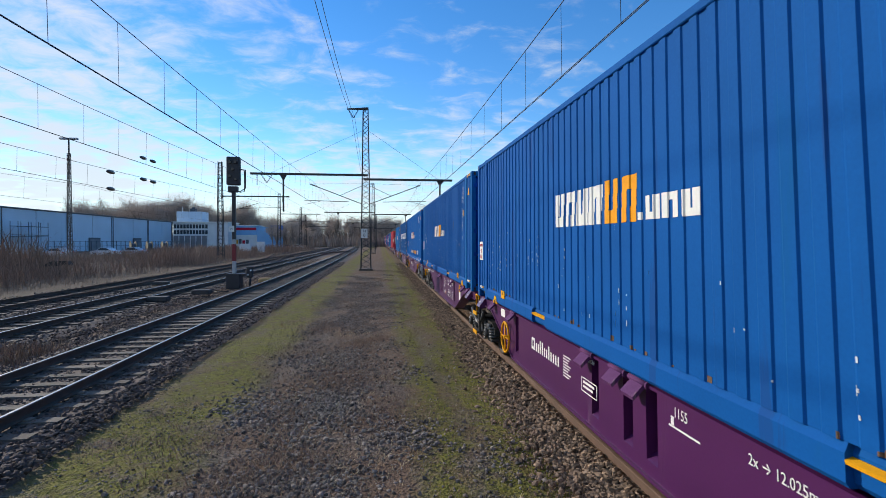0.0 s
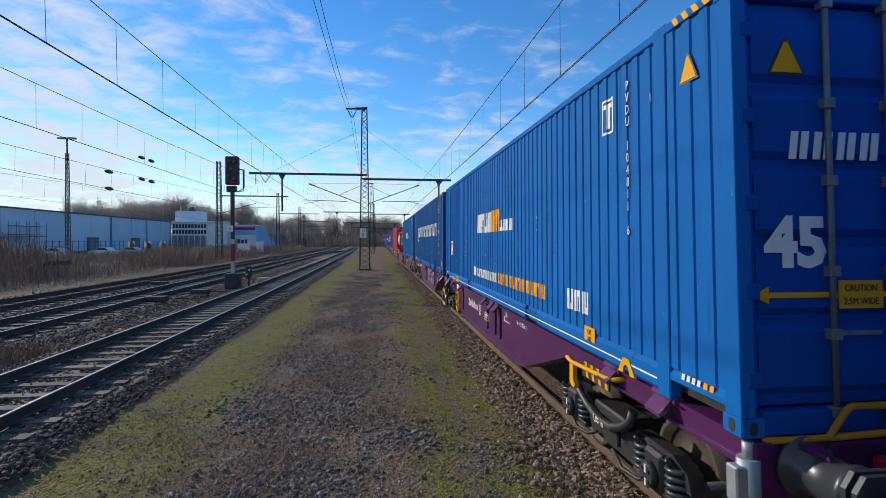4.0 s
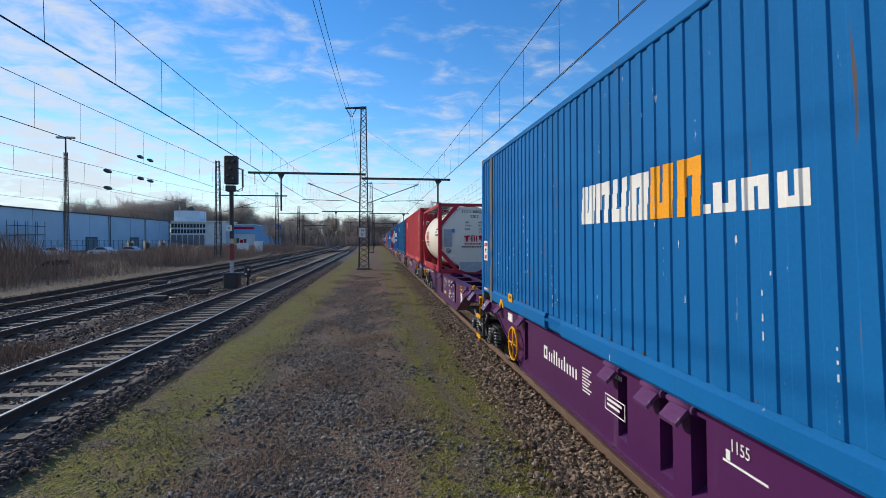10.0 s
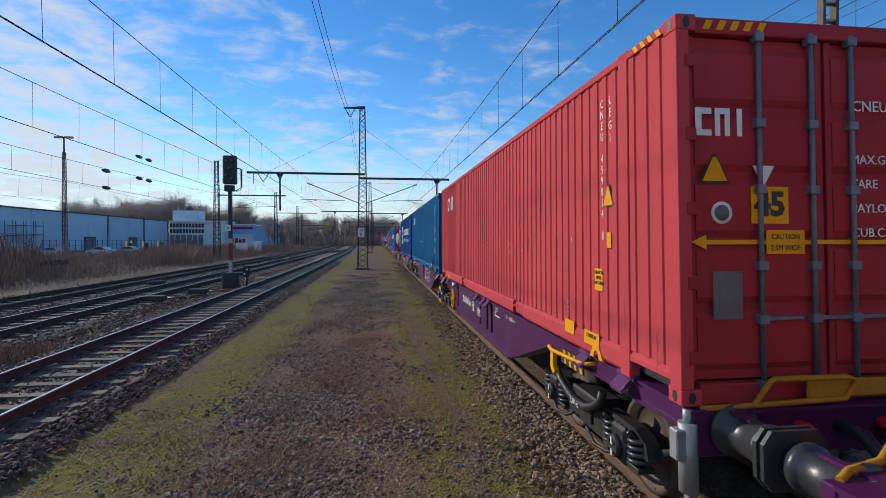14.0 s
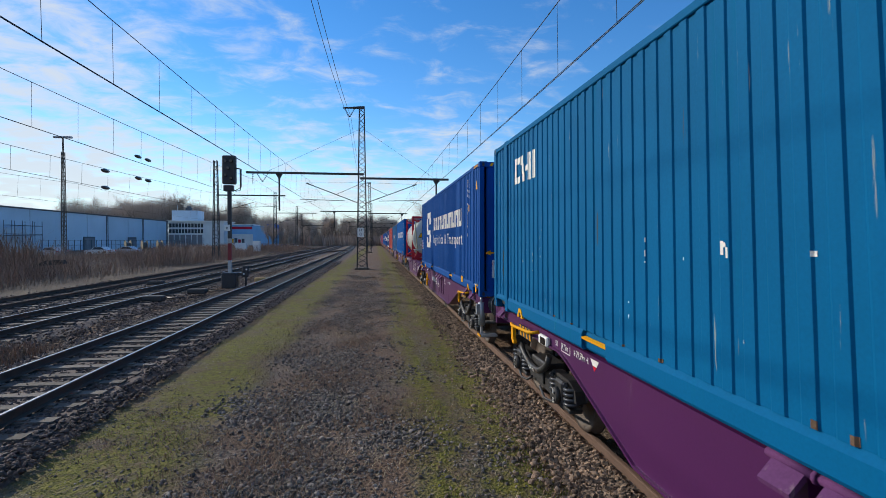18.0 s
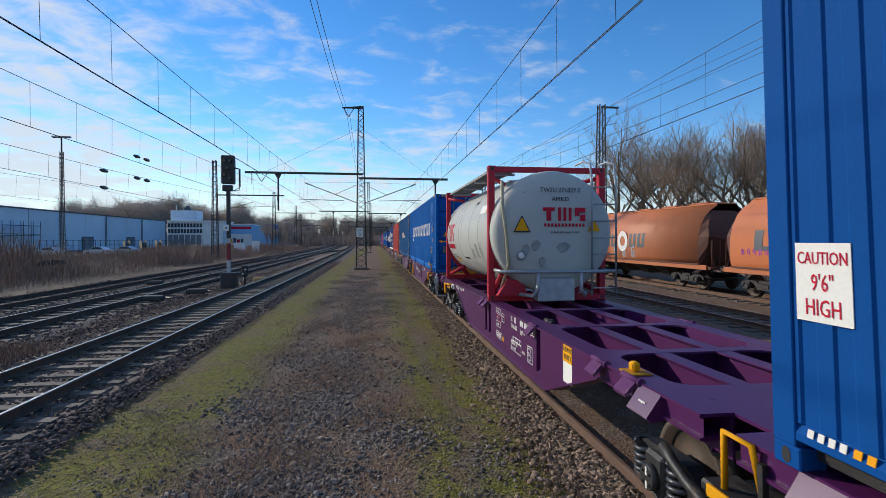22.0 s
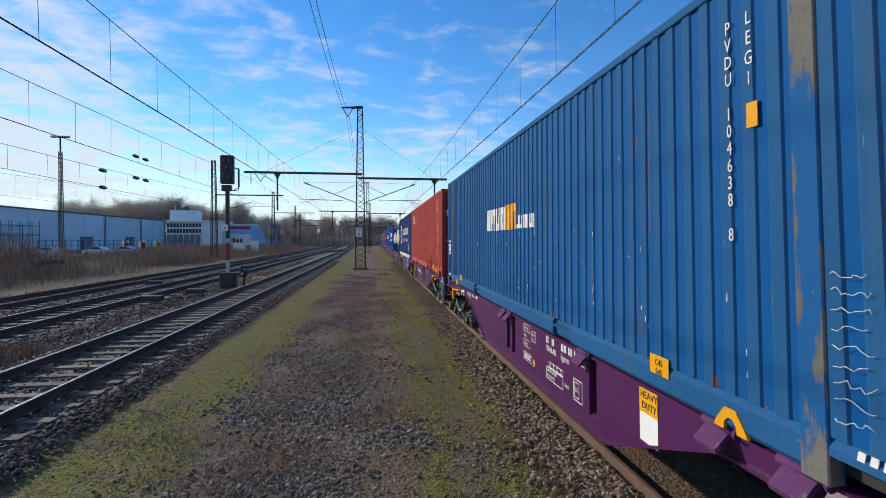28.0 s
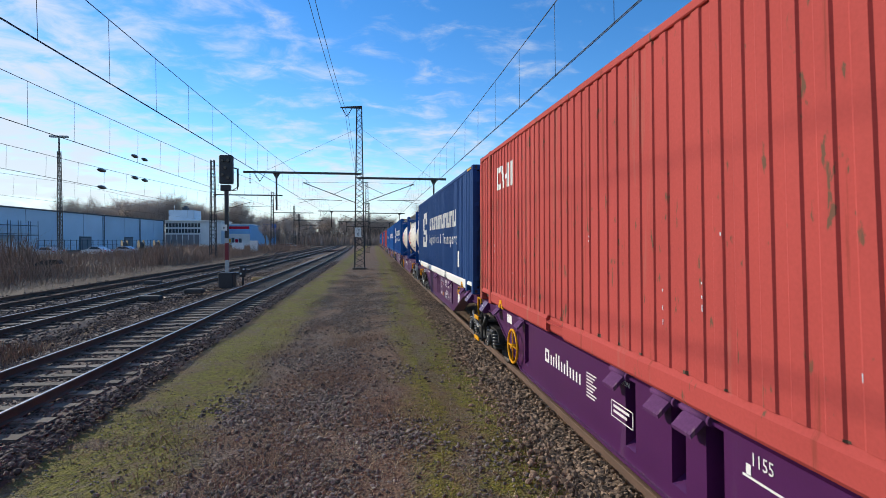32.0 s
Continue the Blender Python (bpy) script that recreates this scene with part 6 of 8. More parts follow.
RAIL_POLY = [(-0.062, -0.160), (0.062, -0.160), (0.062, -0.150), (0.012, -0.130), (0.010, -0.045), (0.034, -0.034), (0.036, -0.012), (0.028, -0.002), (-0.028, -0.002), (-0.036, -0.012), (-0.034, -0.034), (-0.010, -0.045), (-0.012, -0.130), (-0.062, -0.150)]
HEAD_POLY = [(-0.022, -0.008), (0.022, -0.008), (0.022, -0.001), (0.016, 0.001), (-0.016, 0.001), (-0.022, -0.001)]


def sleeper(kind):
    s = Shape()
    if kind is CONCRETE:
        prof = [(-0.13, 0.0), (-0.10, 0.20), (0.10, 0.20), (0.13, 0.0)]
        s.prism(prof, "x", -1.28, 1.28)
    else:
        s.box(-1.30, 1.30, -0.12, 0.12, 0.0, 0.17, 0.012)
    for k in (-1, 1):
        for q in (-1, 1):
            x = k * 0.752 + q * 0.11
            s.box(x - 0.05, x + 0.05, -0.06, 0.06, 0.19, 0.225, 0.008)
    return s


sleeper_rest = {}
for i, (cx, z, bent, kind, gap) in enumerate(TRACKS):
    tr = thing("railway_track", ["railway track on pale concrete sleepers with bright rails", "railway track on dark wooden sleepers", "rusty outer railway track on dark sleepers",
                                 "railway track with brown rails under the train", "railway track beyond the train", "siding under the orange wagons"][i], "track", kind="structure")
    for k in (-1, 1):
        far = 420
        part("rail", swept(RAIL_POLY, cx + k * 0.752, z, bent, -30, far, 6 if bent else 90), RAIL_SIDE, tr)
        part("rail_head", swept(HEAD_POLY, cx + k * 0.752, z, bent, -30, far, 6 if bent else 90), RAIL_TOP if i in (0, 1, 4) else RAIL_SIDE, tr, "polished rail head" if i in (0, 1, 4) else "")
    # the bed of ballast
    bed = [(-2.35, -0.38), (-1.55, -0.200), (1.38, -0.200), (1.95, -0.38)]
    part("ballast_bed", swept(bed, cx, z, bent, -30, far, 6 if bent else 90), BALLAST if i != 3 else BALLAST_BROWN, tr)
    y, n = (2.0, 0)
    near = 95 if i == 0 else 60 if i in (3,) else 45
    rest = Shape()
    base = sleeper(kind)
    while y < 300:
        dz = float(rng.normal(0, 0.004))
        if n < near:
            part("sleeper", lambda: sleeper(kind), kind, tr, key=("sleeper", kind.name), at=pose(cx + (bend(y) if bent else 0), y, z - (0.365 if kind is CONCRETE else 0.335) + dz, 0, 0, float(rng.normal(0, 0.4))))
        else:
            ox = cx + (bend(y) if bent else 0)
            rest.add([(vx + ox, vy + y, vz + z - (0.365 if kind is CONCRETE else 0.335) + dz) for vx, vy, vz in base.v], base.f)
        y += gap
        n += 1
    tagged(part("far_sleepers", rest, kind, tr), kind="stuff")


cross = thing("turnout", "crossing rails between the outer tracks", "track", kind="structure")
for k in (-1, 1):
    for ya, xa, yb, xb in ((48, -10.1, 92, -13.75), (88, -10.1, 130, -5.6), (62, -13.75, 110, -18.5)):
        pts = [(xa + (xb - xa) * (q * q * (3 - 2 * q)) + k * 0.752 + bend(ya + (yb - ya) * q), ya + (yb - ya) * q) for q in [i / 14 for i in range(15)]]
        part("rail", Shape().ring([[(x + a, y, 0.095 + b) for a, b in RAIL_POLY] for x, y in pts], True, True, False), RAIL_SIDE, cross)


def stones(name, count, area, size, mat, label, zf):
    """Loose stones: area() gives a place, zf its height."""
    t = (1 + 5 ** 0.5) / 2
    base = np.array([(-1, t, 0), (1, t, 0), (-1, -t, 0), (1, -t, 0), (0, -1, t), (0, 1, t), (0, -1, -t), (0, 1, -t), (t, 0, -1), (t, 0, 1), (-t, 0, -1), (-t, 0, 1)]) / 1.9
    tri = np.array([(0, 11, 5), (0, 5, 1), (0, 1, 7), (0, 7, 10), (0, 10, 11), (1, 5, 9), (5, 11, 4), (11, 10, 2), (10, 7, 6), (7, 1, 8), (3, 9, 4), (3, 4, 2), (3, 2, 6), (3, 6, 8), (3, 8, 9), (4, 9, 5), (2, 4, 11), (6, 2, 10), (8, 6, 7), (9, 8, 1)])
    p = np.array([area() for _ in range(count)])
    r = size[0] + (size[1] - size[0]) * rng.random(count) ** 2
    v = base[None] * (1 + rng.normal(0, 0.22, (count, 12, 1))) * (0.55 + 0.6 * rng.random((count, 1, 3))) * r[:, None, None]
    a = rng.random(count) * 6.283
    c, s_ = np.cos(a)[:, None], np.sin(a)[:, None]
    x = v[:, :, 0] * c - v[:, :, 1] * s_
    yy = v[:, :, 0] * s_ + v[:, :, 1] * c
    z0 = np.array([zf(q[0], q[1]) for q in p])
    V = np.stack([x + p[:, 0:1], yy + p[:, 1:2], v[:, :, 2] * 0.8 + (z0 + r * 0.25)[:, None]], 2).reshape(-1, 3)
    F = (tri[None] + (np.arange(count) * 12)[:, None, None]).reshape(-1, 3)
    me = bpy.data.meshes.new(name)
    me.vertices.add(len(V))
    me.vertices.foreach_set("co", V.ravel())
    me.loops.add(F.size)
    me.loops.foreach_set("vertex_index", F.ravel().astype(np.int32))
    me.polygons.add(len(F))
    me.polygons.foreach_set("loop_start", np.arange(0, F.size, 3, dtype=np.int32))
    me.polygons.foreach_set("use_smooth", np.zeros(len(F), dtype=bool))
    me.update()
    me.validate()
    me.materials.append(None)
    return tagged(part(name, me, mat), label, "stones", kind="stuff")


def along(y0, y1):
    """A place along the walk, denser near the eye."""
    q = rng.random()
    return y0 * (y1 / y0) ** q


def clumped(cx, sx, y0, y1, centres=90, spread=0.35):
    cs = [(rng.normal(cx, sx), along(y0, y1)) for _ in range(centres)]

    def pick():
        c = cs[rng.integers(len(cs))]
        return (c[0] + rng.normal(0, spread), c[1] + rng.normal(0, spread * (1 + c[1] * 0.05)))
    return pick


stones("walk_gravel", 24000, clumped(-0.85, 0.85, 3.0, 40, 140, 0.28), (0.010, 0.038), GRAVEL, "loose grey gravel on the walk between the tracks", height)
stones("walk_gravel", 14000, lambda: (rng.uniform(-3.9, 2.3), along(2.8, 45)), (0.006, 0.020), GRAVEL, "small gravel strewn over the moss", height)
stones("track_ballast", 20000, lambda: (TRAIN_X - 0.84 - 0.72 * abs(rng.normal(0, 0.55)), along(2.6, 60)), (0.012, 0.050), BALLAST_BROWN, "brown ballast stones beside the train's track",
       lambda x, y: max(height(x, y), RAIL_Z - 0.195 - 0.18 * max(0.0, (TRAIN_X - 1.55) - x)))
stones("track_ballast", 9000, lambda: (TRAIN_X - 1.2 + 2.4 * rng.random(), along(3.0, 40)), (0.018, 0.045), BALLAST_BROWN, "brown ballast stones between the rails", lambda x, y: RAIL_Z - 0.195)
stones("track_ballast", 28000, lambda: (-5.6 + rng.uniform(-2.8, 1.8), along(3.6, 60)), (0.020, 0.050), BALLAST, "dark ballast stones around the tracks", lambda x, y: max(height(x, y), 0.10 - 0.205 - 0.19 * max(0.0, abs(x + 5.6) - 1.55)))
stones("track_ballast", 13000, lambda: (-10.6 + rng.uniform(-5.5, 2.8), along(10, 70)), (0.025, 0.06), BALLAST, "dark ballast stones around the outer tracks", lambda x, y: -0.105)


def blades(name, count, area, size, mat, label, zf, lean=0.5, width=0.05, grow=None):
    """Grass, weeds and reeds: thin tapering blades."""
    p = np.array([area() for _ in range(count)])
    h = size[0] + (size[1] - size[0]) * rng.random(count)
    if grow:
        h = h * np.array([grow(q[0], q[1]) for q in p])
    a = rng.random(count) * 6.283
    l = rng.random(count) * lean
    w = h * width
    dx, dy = np.cos(a), np.sin(a)
    z = np.array([zf(q[0], q[1]) for q in p])
    bx, by = p[:, 0], p[:, 1]
    V = np.stack([np.stack([bx - dy * w, by + dx * w, z], 1), np.stack([bx + dy * w, by - dx * w, z], 1),
                  np.stack([bx + dx * h * l * 0.4 + dy * w * 0.7, by + dy * h * l * 0.4 - dx * w * 0.7, z + h * 0.6], 1),
                  np.stack([bx + dx * h * l * 0.4 - dy * w * 0.7, by + dy * h * l * 0.4 + dx * w * 0.7, z + h * 0.6], 1),
                  np.stack([bx + dx * h * l, by + dy * h * l, z + h], 1)], 1).reshape(-1, 3)
    k = np.arange(count)[:, None] * 5
    tri = np.concatenate([k + np.array([[0, 1, 2]]), k + np.array([[0, 2, 3]]), k + np.array([[3, 2, 4]])], 1).reshape(-1, 3)
    me = bpy.data.meshes.new(name)
    me.vertices.add(len(V))
    me.vertices.foreach_set("co", V.ravel())
    me.loops.add(tri.size)
    me.loops.foreach_set("vertex_index", tri.ravel().astype(np.int32))
    me.polygons.add(len(tri))
    me.polygons.foreach_set("loop_start", np.arange(0, tri.size, 3, dtype=np.int32))
    me.update()
    me.validate()
    me.materials.append(None)
    return tagged(part(name, me, mat), label, "plants", kind="stuff")


DEAD = material("dead brown weeds", (0.25, 0.155, 0.098), 0.9, 0, 0.3, 3, 30, 0, island=0.45)
STRAW = material("straw grass", (0.42, 0.34, 0.20), 0.9, 0, 0.3, 3, 30, 0, island=0.4)
MOSSY = material("mossy grass", (0.175, 0.165, 0.032), 0.95, 0, 0.35, 3, 30, 0, island=0.4)
REED = material("dry reeds", (0.28, 0.175, 0.118), 0.9, 0, 0.3, 0.4, 20, 0, island=0.4)


blades("weeds", 40000, clumped(-1.0, 0.95, 4.2, 48, 130, 0.24), (0.015, 0.065), DEAD, "dead brown weeds on the walk", height, 2.2, 0.06)
blades("weeds", 9000, clumped(-0.8, 0.9, 4, 40, 110, 0.22), (0.015, 0.06), STRAW, "straw-coloured grass on the walk", height, 2.2, 0.05)
blades("moss_grass", 26000, lambda: ((0.82 if rng.random() < 0.45 else 1.55) + rng.normal(0, 0.18), along(3.0, 60)), (0.004, 0.018), MOSSY, "short mossy grass in a band along the walk", height, 1.5, 0.22)
blades("moss_grass", 13000, clumped(-2.95, 0.45, 4.3, 60, 170, 0.20), (0.004, 0.018), MOSSY, "short mossy grass in a band beside the track", height, 1.5, 0.22)
blades("weeds", 7000, lambda: (1.95 + rng.normal(0, 0.2), along(4, 50)), (0.02, 0.07), DEAD, "dead weeds along the ballast's foot", height, 1.4, 0.05)
blades("reeds", 60000, lambda: (-16.8 - 26 * rng.random() ** 1.2, rng.uniform(14, 160)), (0.45, 1.20), REED, "dry brown reeds and brush beyond the tracks", lambda x, y: -0.2, 1.1, 0.013,
       lambda x, y: min(1.0, 0.15 + (-16.8 - x) / 5.0) * (0.35 + 1.5 * max(0.0, 0.5 + noise.noise(Vector((x * 0.16, y * 0.11, 0))))) + (0.8 if y < 45 and x < -24 else 0))
blades("reeds", 5000, lambda: (-8.0 + rng.normal(0, 0.5), rng.uniform(6, 13)), (0.1, 0.35), DEAD, "dead brush between the tracks", lambda x, y: -0.2, 0.8, 0.03)


# ---------------------------------------------------------------- overhead line
def lattice(s, x, y, z0, z1, w0, w1, bays, leg=0.062, bar=0.032):
    """A four-legged lattice mast."""
    for i in range(bays):
        a, b = i / bays, (i + 1) / bays
        za, zb = z0 + (z1 - z0) * a, z0 + (z1 - z0) * b
        wa, wb = (w0 + (w1 - w0) * a) / 2, (w0 + (w1 - w0) * b) / 2
        for kx, ky in ((-1, -1), (1, -1), (1, 1), (-1, 1)):
            s.cyl((x + kx * wa, y + ky * wa, za), (x + kx * wb, y + ky * wb, zb), leg, n=4, smooth=False)
        for p, q in (((-1, -1), (1, -1)), ((1, -1), (1, 1)), ((1, 1), (-1, 1)), ((-1, 1), (-1, -1))):
            f = 1 if i % 2 else -1
            p2, q2 = (p, q) if f > 0 else (q, p)
            s.cyl((x + p2[0] * wa, y + p2[1] * wa, za), (x + q2[0] * wb, y + q2[1] * wb, zb), bar, n=4, caps=False, smooth=False)
    return s


def insulator(s, a, b, r=0.07, n=5):
    a, b = Vector(a), Vector(b)
    s.cyl(a, b, r * 0.35, n=6)
    for i in range(n):
        p = a.lerp(b, (i + 0.5) / n)
        d = (b - a).normalized() * 0.018
        s.cyl(p - d, p + d, r, r * 0.7, 8)
    return s


def gantry_mast():
    """Origin at the foot of the middle mast."""
    m = thing("catenary_mast", "grey lattice catenary mast with cross beams over the tracks", "mast", "catenary masts")
    tower = part("tower", lattice(Shape(), 0, 0, 0.0, 14.1, 0.86, 0.42, 30), MAST, m)
    part("footing", Shape().box(-0.62, 0.62, -0.62, 0.62, -0.25, 0.10, 0.04), CONCRETE, m)
    part("beam", Shape().box(-9.75, 0.2, -0.09, 0.09, 8.20, 8.38, 0.015), MAST, m)
    part("beam", Shape().box(-0.2, 7.66, -0.09, 0.09, 7.84, 8.02, 0.015), MAST, m)
    part("top_arm", Shape().prism([(-1.62, 13.98), (0.25, 13.98), (0.25, 14.22), (-0.1, 14.20), (-1.62, 14.06)], "y", -0.07, 0.07), MAST, m)
    for x, z in ((-7.02, 8.25), (6.55, 7.90)):
        part("hanging_post", Shape().cyl((x, 0, z), (x, 0, z - 3.2), 0.075, n=8).prism([(x - 0.32, z + 0.0), (x + 0.32, z + 0.0), (x + 0.08, z - 0.45), (x - 0.08, z - 0.45)], "y", -0.04, 0.04), MAST, m)
    for q in (-1, 1):
        part("insulator", insulator(Shape(), (-1.05 + q * 0.42, 0, 13.98), (-1.05, 0, 13.25)), PORCELAIN, m)
        part("insulator", insulator(Shape(), (-8.4 + q * 0.45, 0, 8.2), (-8.4, 0, 7.5)), PORCELAIN, m)
    part("insulator", insulator(Shape(), (-9.2, 0, 8.2), (-9.2, 0, 7.3)), PORCELAIN, m)
    for x, k in ((-4.69, -1), (4.70, 1)):
        arm = part("support_arm", Shape().cyl((k * 0.3, 0, 5.75), (x, 0, 7.42), 0.035, n=6).cyl((k * 0.35, 0, 7.35), (k * 2.2, 0, 6.5), 0.02, n=6), MAST, m)
        part("insulator", insulator(Shape(), (x - k * 0.35, 0, 7.30), (x + k * 0.1, 0, 7.46), 0.10, 3), PORCELAIN, arm)
        part("stay_wire", Shape().cyl((k * 0.3, 0, 7.55), (x, 0, 7.46), 0.010, n=4), WIRE, arm)
        part("steady_arm", Shape().cyl((k * 1.5, 0, 5.95), (x + k * 0.6, 0, 6.05), 0.025, n=6).cyl((x - k * 0.9, 0, 6.0), (x + k * 0.5, 0, 5.70), 0.015, n=5), MAST, arm)
        part("insulator", insulator(Shape(), (k * 2.6, 0, 5.98), (k * 3.1, 0, 5.99), 0.06, 4), PORCELAIN, arm)
    part("cross_wire", Shape().cyl((-8.4, 0, 8.2), (-0.2, 0, 12.2), 0.012, n=4), WIRE, m)
    part("cross_wire", Shape().cyl((6.4, 0, 8.0), (0.2, 0, 12.2), 0.012, n=4), WIRE, m)
    return m


first = gantry_mast()
first.matrix_basis = pose(-1.18, 45.5, -0.15)
for y in (105, 165, 225, 285, 345):
    copy_thing(first, pose(-1.18 + 0.35 * bend(y) * 0.2, y, -0.15))
board = thing("distance_board", "white distance board on the catenary mast", "sign", at=pose(-1.30, 44.95, 3.05))
part("board", Shape().box(-0.27, 0.27, -0.02, 0.02, -0.42, 0.38, 0.006), WHITE, board)
lettered("14", 0.32, (0, -0.025, 0.17), END, MARK_BLACK, board)
lettered("0", 0.42, (0, -0.025, -0.20), END, MARK_BLACK, board)
part("bracket", Shape().box(-0.02, 0.02, 0.02, 0.12, -0.35, 0.3), MAST, board)


def side_mast(label, h, reach, z_beam, w=0.75):
    m = thing("catenary_mast", label, "mast", "side masts")
    part("tower", lattice(Shape(), 0, 0, 0, h, w, w * 0.55, 26), MAST, m)
    part("beam", Shape().box(*sorted((0, reach)), -0.07, 0.07, z_beam - 0.08, z_beam + 0.08, 0.01), MAST, m)
    part("insulator", insulator(Shape(), (reach * 0.9, 0, z_beam - 0.1), (reach * 0.9, 0, z_beam - 0.7)), PORCELAIN, m)
    part("support_arm", Shape().cyl((reach * 0.05, 0, z_beam - 2.3), (reach * 0.55, 0, z_beam - 0.9), 0.035, n=6).cyl((reach * 0.2, 0, z_beam - 1.7), (reach * 0.95, 0, z_beam - 1.4), 0.025, n=6), MAST, m)
    part("footing", Shape().box(-0.6, 0.6, -0.6, 0.6, -0.3, 0.1, 0.03), CONCRETE, m)
    return m


left_mast = side_mast("grey lattice mast beyond the outer tracks with a long arm", 13.2, 9.0, 8.6)
left_mast.matrix_basis = pose(-21.2, 72, -0.2)
for x, y in ((-22.2, 118), (-24.5, 165), (-30, 215), (-35, 270)):
    copy_thing(left_mast, pose(x, y, -0.2))
right_mast = side_mast("tall lattice mast beyond the orange wagons", 15.0, 1.7, 14.8, 0.9)
right_mast.matrix_basis = pose(20.7, 45, -0.2)
copy_thing(right_mast, pose(21.5, 100, -0.2))

PALE_STEEL = material("pale weathered steel", (0.32, 0.30, 0.26), 0.75, 0.1, 0.25, 4, 40)
# the flat mast with rungs beside the right-hand track
FLAT_MAST = material("weathered brown mast steel", (0.105, 0.088, 0.072), 0.8, 0.1, 0.3, 3, 40, 0.15)
fm = thing("catenary_mast", "dark flat steel mast with rungs and a striped foot", "mast", at=pose(9.95, 10.25, -0.15))
for x in (-0.16, 0.16):
    part("upright", Shape().box(x - 0.035, x + 0.035, -0.09, 0.09, 0.0, 14.0, 0.006), FLAT_MAST, fm)
for i in range(34):
    part("rung", lambda: Shape().box(-0.125, 0.125, -0.07, 0.07, 0.55, 0.60), PALE_STEEL, fm, key="rung flat", at=pose(0, 0, i * 0.40))
part("cable_box", Shape().box(-0.13, 0.13, -0.16, -0.02, 0.72, 1.25, 0.01), PALE_STEEL, fm)


def foot_stripes():
    s = Shape()
    for i in range(7):
        z = 0.25 + i * 0.24
        s.prism([(0.195, z), (0.195, z), (0.125, z), (0.125, z + 0.08), (0.195, z + 0.18), (0.195, z + 0.10)], "y", -0.096, -0.092)
    return s


part("hazard_stripes", foot_stripes, YELLOW, fm)
part("footing", Shape().box(-0.4, 0.4, -0.4, 0.4, -0.2, 0.06, 0.03), CONCRETE, fm)


def line(x0, z_contact, z_mess, y0, y1, label, bent=False, section=False):
    """A contact wire with its carrier and droppers, span by span."""
    t = thing("overhead_line", label, "overhead line", "overhead lines")
    spans = [y for y in (-74.5, -14.5, 45.5, 105, 165, 225, 285, 345) if y0 <= y <= y1]

    def at(y):
        return x0 + (bend(y) if bent else 0)
    contact, carrier = [], []
    for a, b in zip(spans, spans[1:]):
        for i in range(25):
            q = i / 25
            y = a + (b - a) * q
            contact.append((at(y) + 0.12 * (1 if (spans.index(a) % 2) else -1) * (1 - 2 * q), y, z_contact))
            carrier.append((at(y), y, z_mess + 0.45 * (2 * q - 1) ** 2))
    for side in (-0.014, 0.014):
        part("contact_wire", Shape().sweep([(cx + side, cy, cz) for cx, cy, cz in contact], 0.0075, 5), WIRE, t)
    part("carrier_wire", Shape().sweep(carrier, 0.010, 5), WIRE, t)
    for (cx, cy, cz), (mx, my, mz) in list(zip(contact, carrier))[1::1]:
        if 0 < cy < 80:
            part("dropper", Shape().cyl((cx, cy, cz), (mx, my, mz), 0.005, n=4), WIRE, t)
    return t


line(-5.60, 5.72, 7.08, -75, 346, "overhead contact line above the concrete-sleeper track", True)
line(TRAIN_X, 5.52, 6.88, -75, 346, "overhead contact line above the train")
line(-10.1, 5.72, 7.05, -75, 346, "overhead contact line above the second track", True)
line(-13.75, 5.05, 5.95, -75, 346, "overhead line above the outer track", True)
line(-24.0, 5.3, 6.5, -75, 346, "overhead line above the far yard", True)
line(9.86, 6.30, 8.00, -75, 346, "overhead line along the flat mast")
fl = thing("feeder_line", "pair of feeder wires along the mast tops", "overhead line")
for dx in (-0.12, 0.12):
    pts = []
    for a, b in ((-14.5, 45.5), (45.5, 105), (105, 165), (165, 225)):
        for i in range(10):
            q = i / 10
            pts.append((-2.23 + dx, a + (b - a) * q, 13.1 - 1.9 * 4 * q * (1 - q)))
    part("wire", Shape().sweep(pts, 0.014, 5), WIRE, fl)
for x, z in ((12.5, 9.0), (14.0, 10.6), (20.7, 14.3), (22.2, 14.2)):
    o = thing("feeder_line", "thin wire high above the far sidings", "overhead line")
    part("wire", Shape().sweep([(x, y, z - 1.2 * math.sin(math.pi * ((y + 14.5) % 60) / 60)) for y in range(-15, 225, 6)], 0.012, 4), WIRE, o)
si = thing("section_insulators", "pairs of dark insulators in the outer overhead lines", "insulator")
for x, y, z in ((-13.75, 32.1, 7.25), (-13.75, 32.1, 5.99), (-13.75, 28.4, 5.93), (-13.75, 28.4, 5.06)):
    for d in ((0, 1.3) if y > 30 else (0,)):
        part("insulator", Shape().lathe([(-0.42, 0.02), (-0.30, 0.07), (-0.1, 0.10), (0.1, 0.10), (0.30, 0.07), (0.42, 0.02)], (x - 0.02, y + d, z), "y", 10), PORCELAIN, si)

# ---------------------------------------------------------------- signal and yard lamp
# the post's bands are dimmed in colour, as its front is backlit
SHADED_POST_RED = material("shaded red enamel", (0.22, 0.02, 0.025), 0.6, 0, 0.2)
SHADED_POST_WHITE = material("shaded white enamel", (0.42, 0.42, 0.40), 0.6, 0, 0.25, 4, 40)
sg = thing("railway_signal", "dark light signal on a red and white banded post", "signal", at=pose(-7.62, 28.2, -0.15))
part("base_box", Shape().box(-0.36, 0.36, -0.30, 0.30, 0.0, 0.80, 0.03), SIGNAL_BLACK, sg)
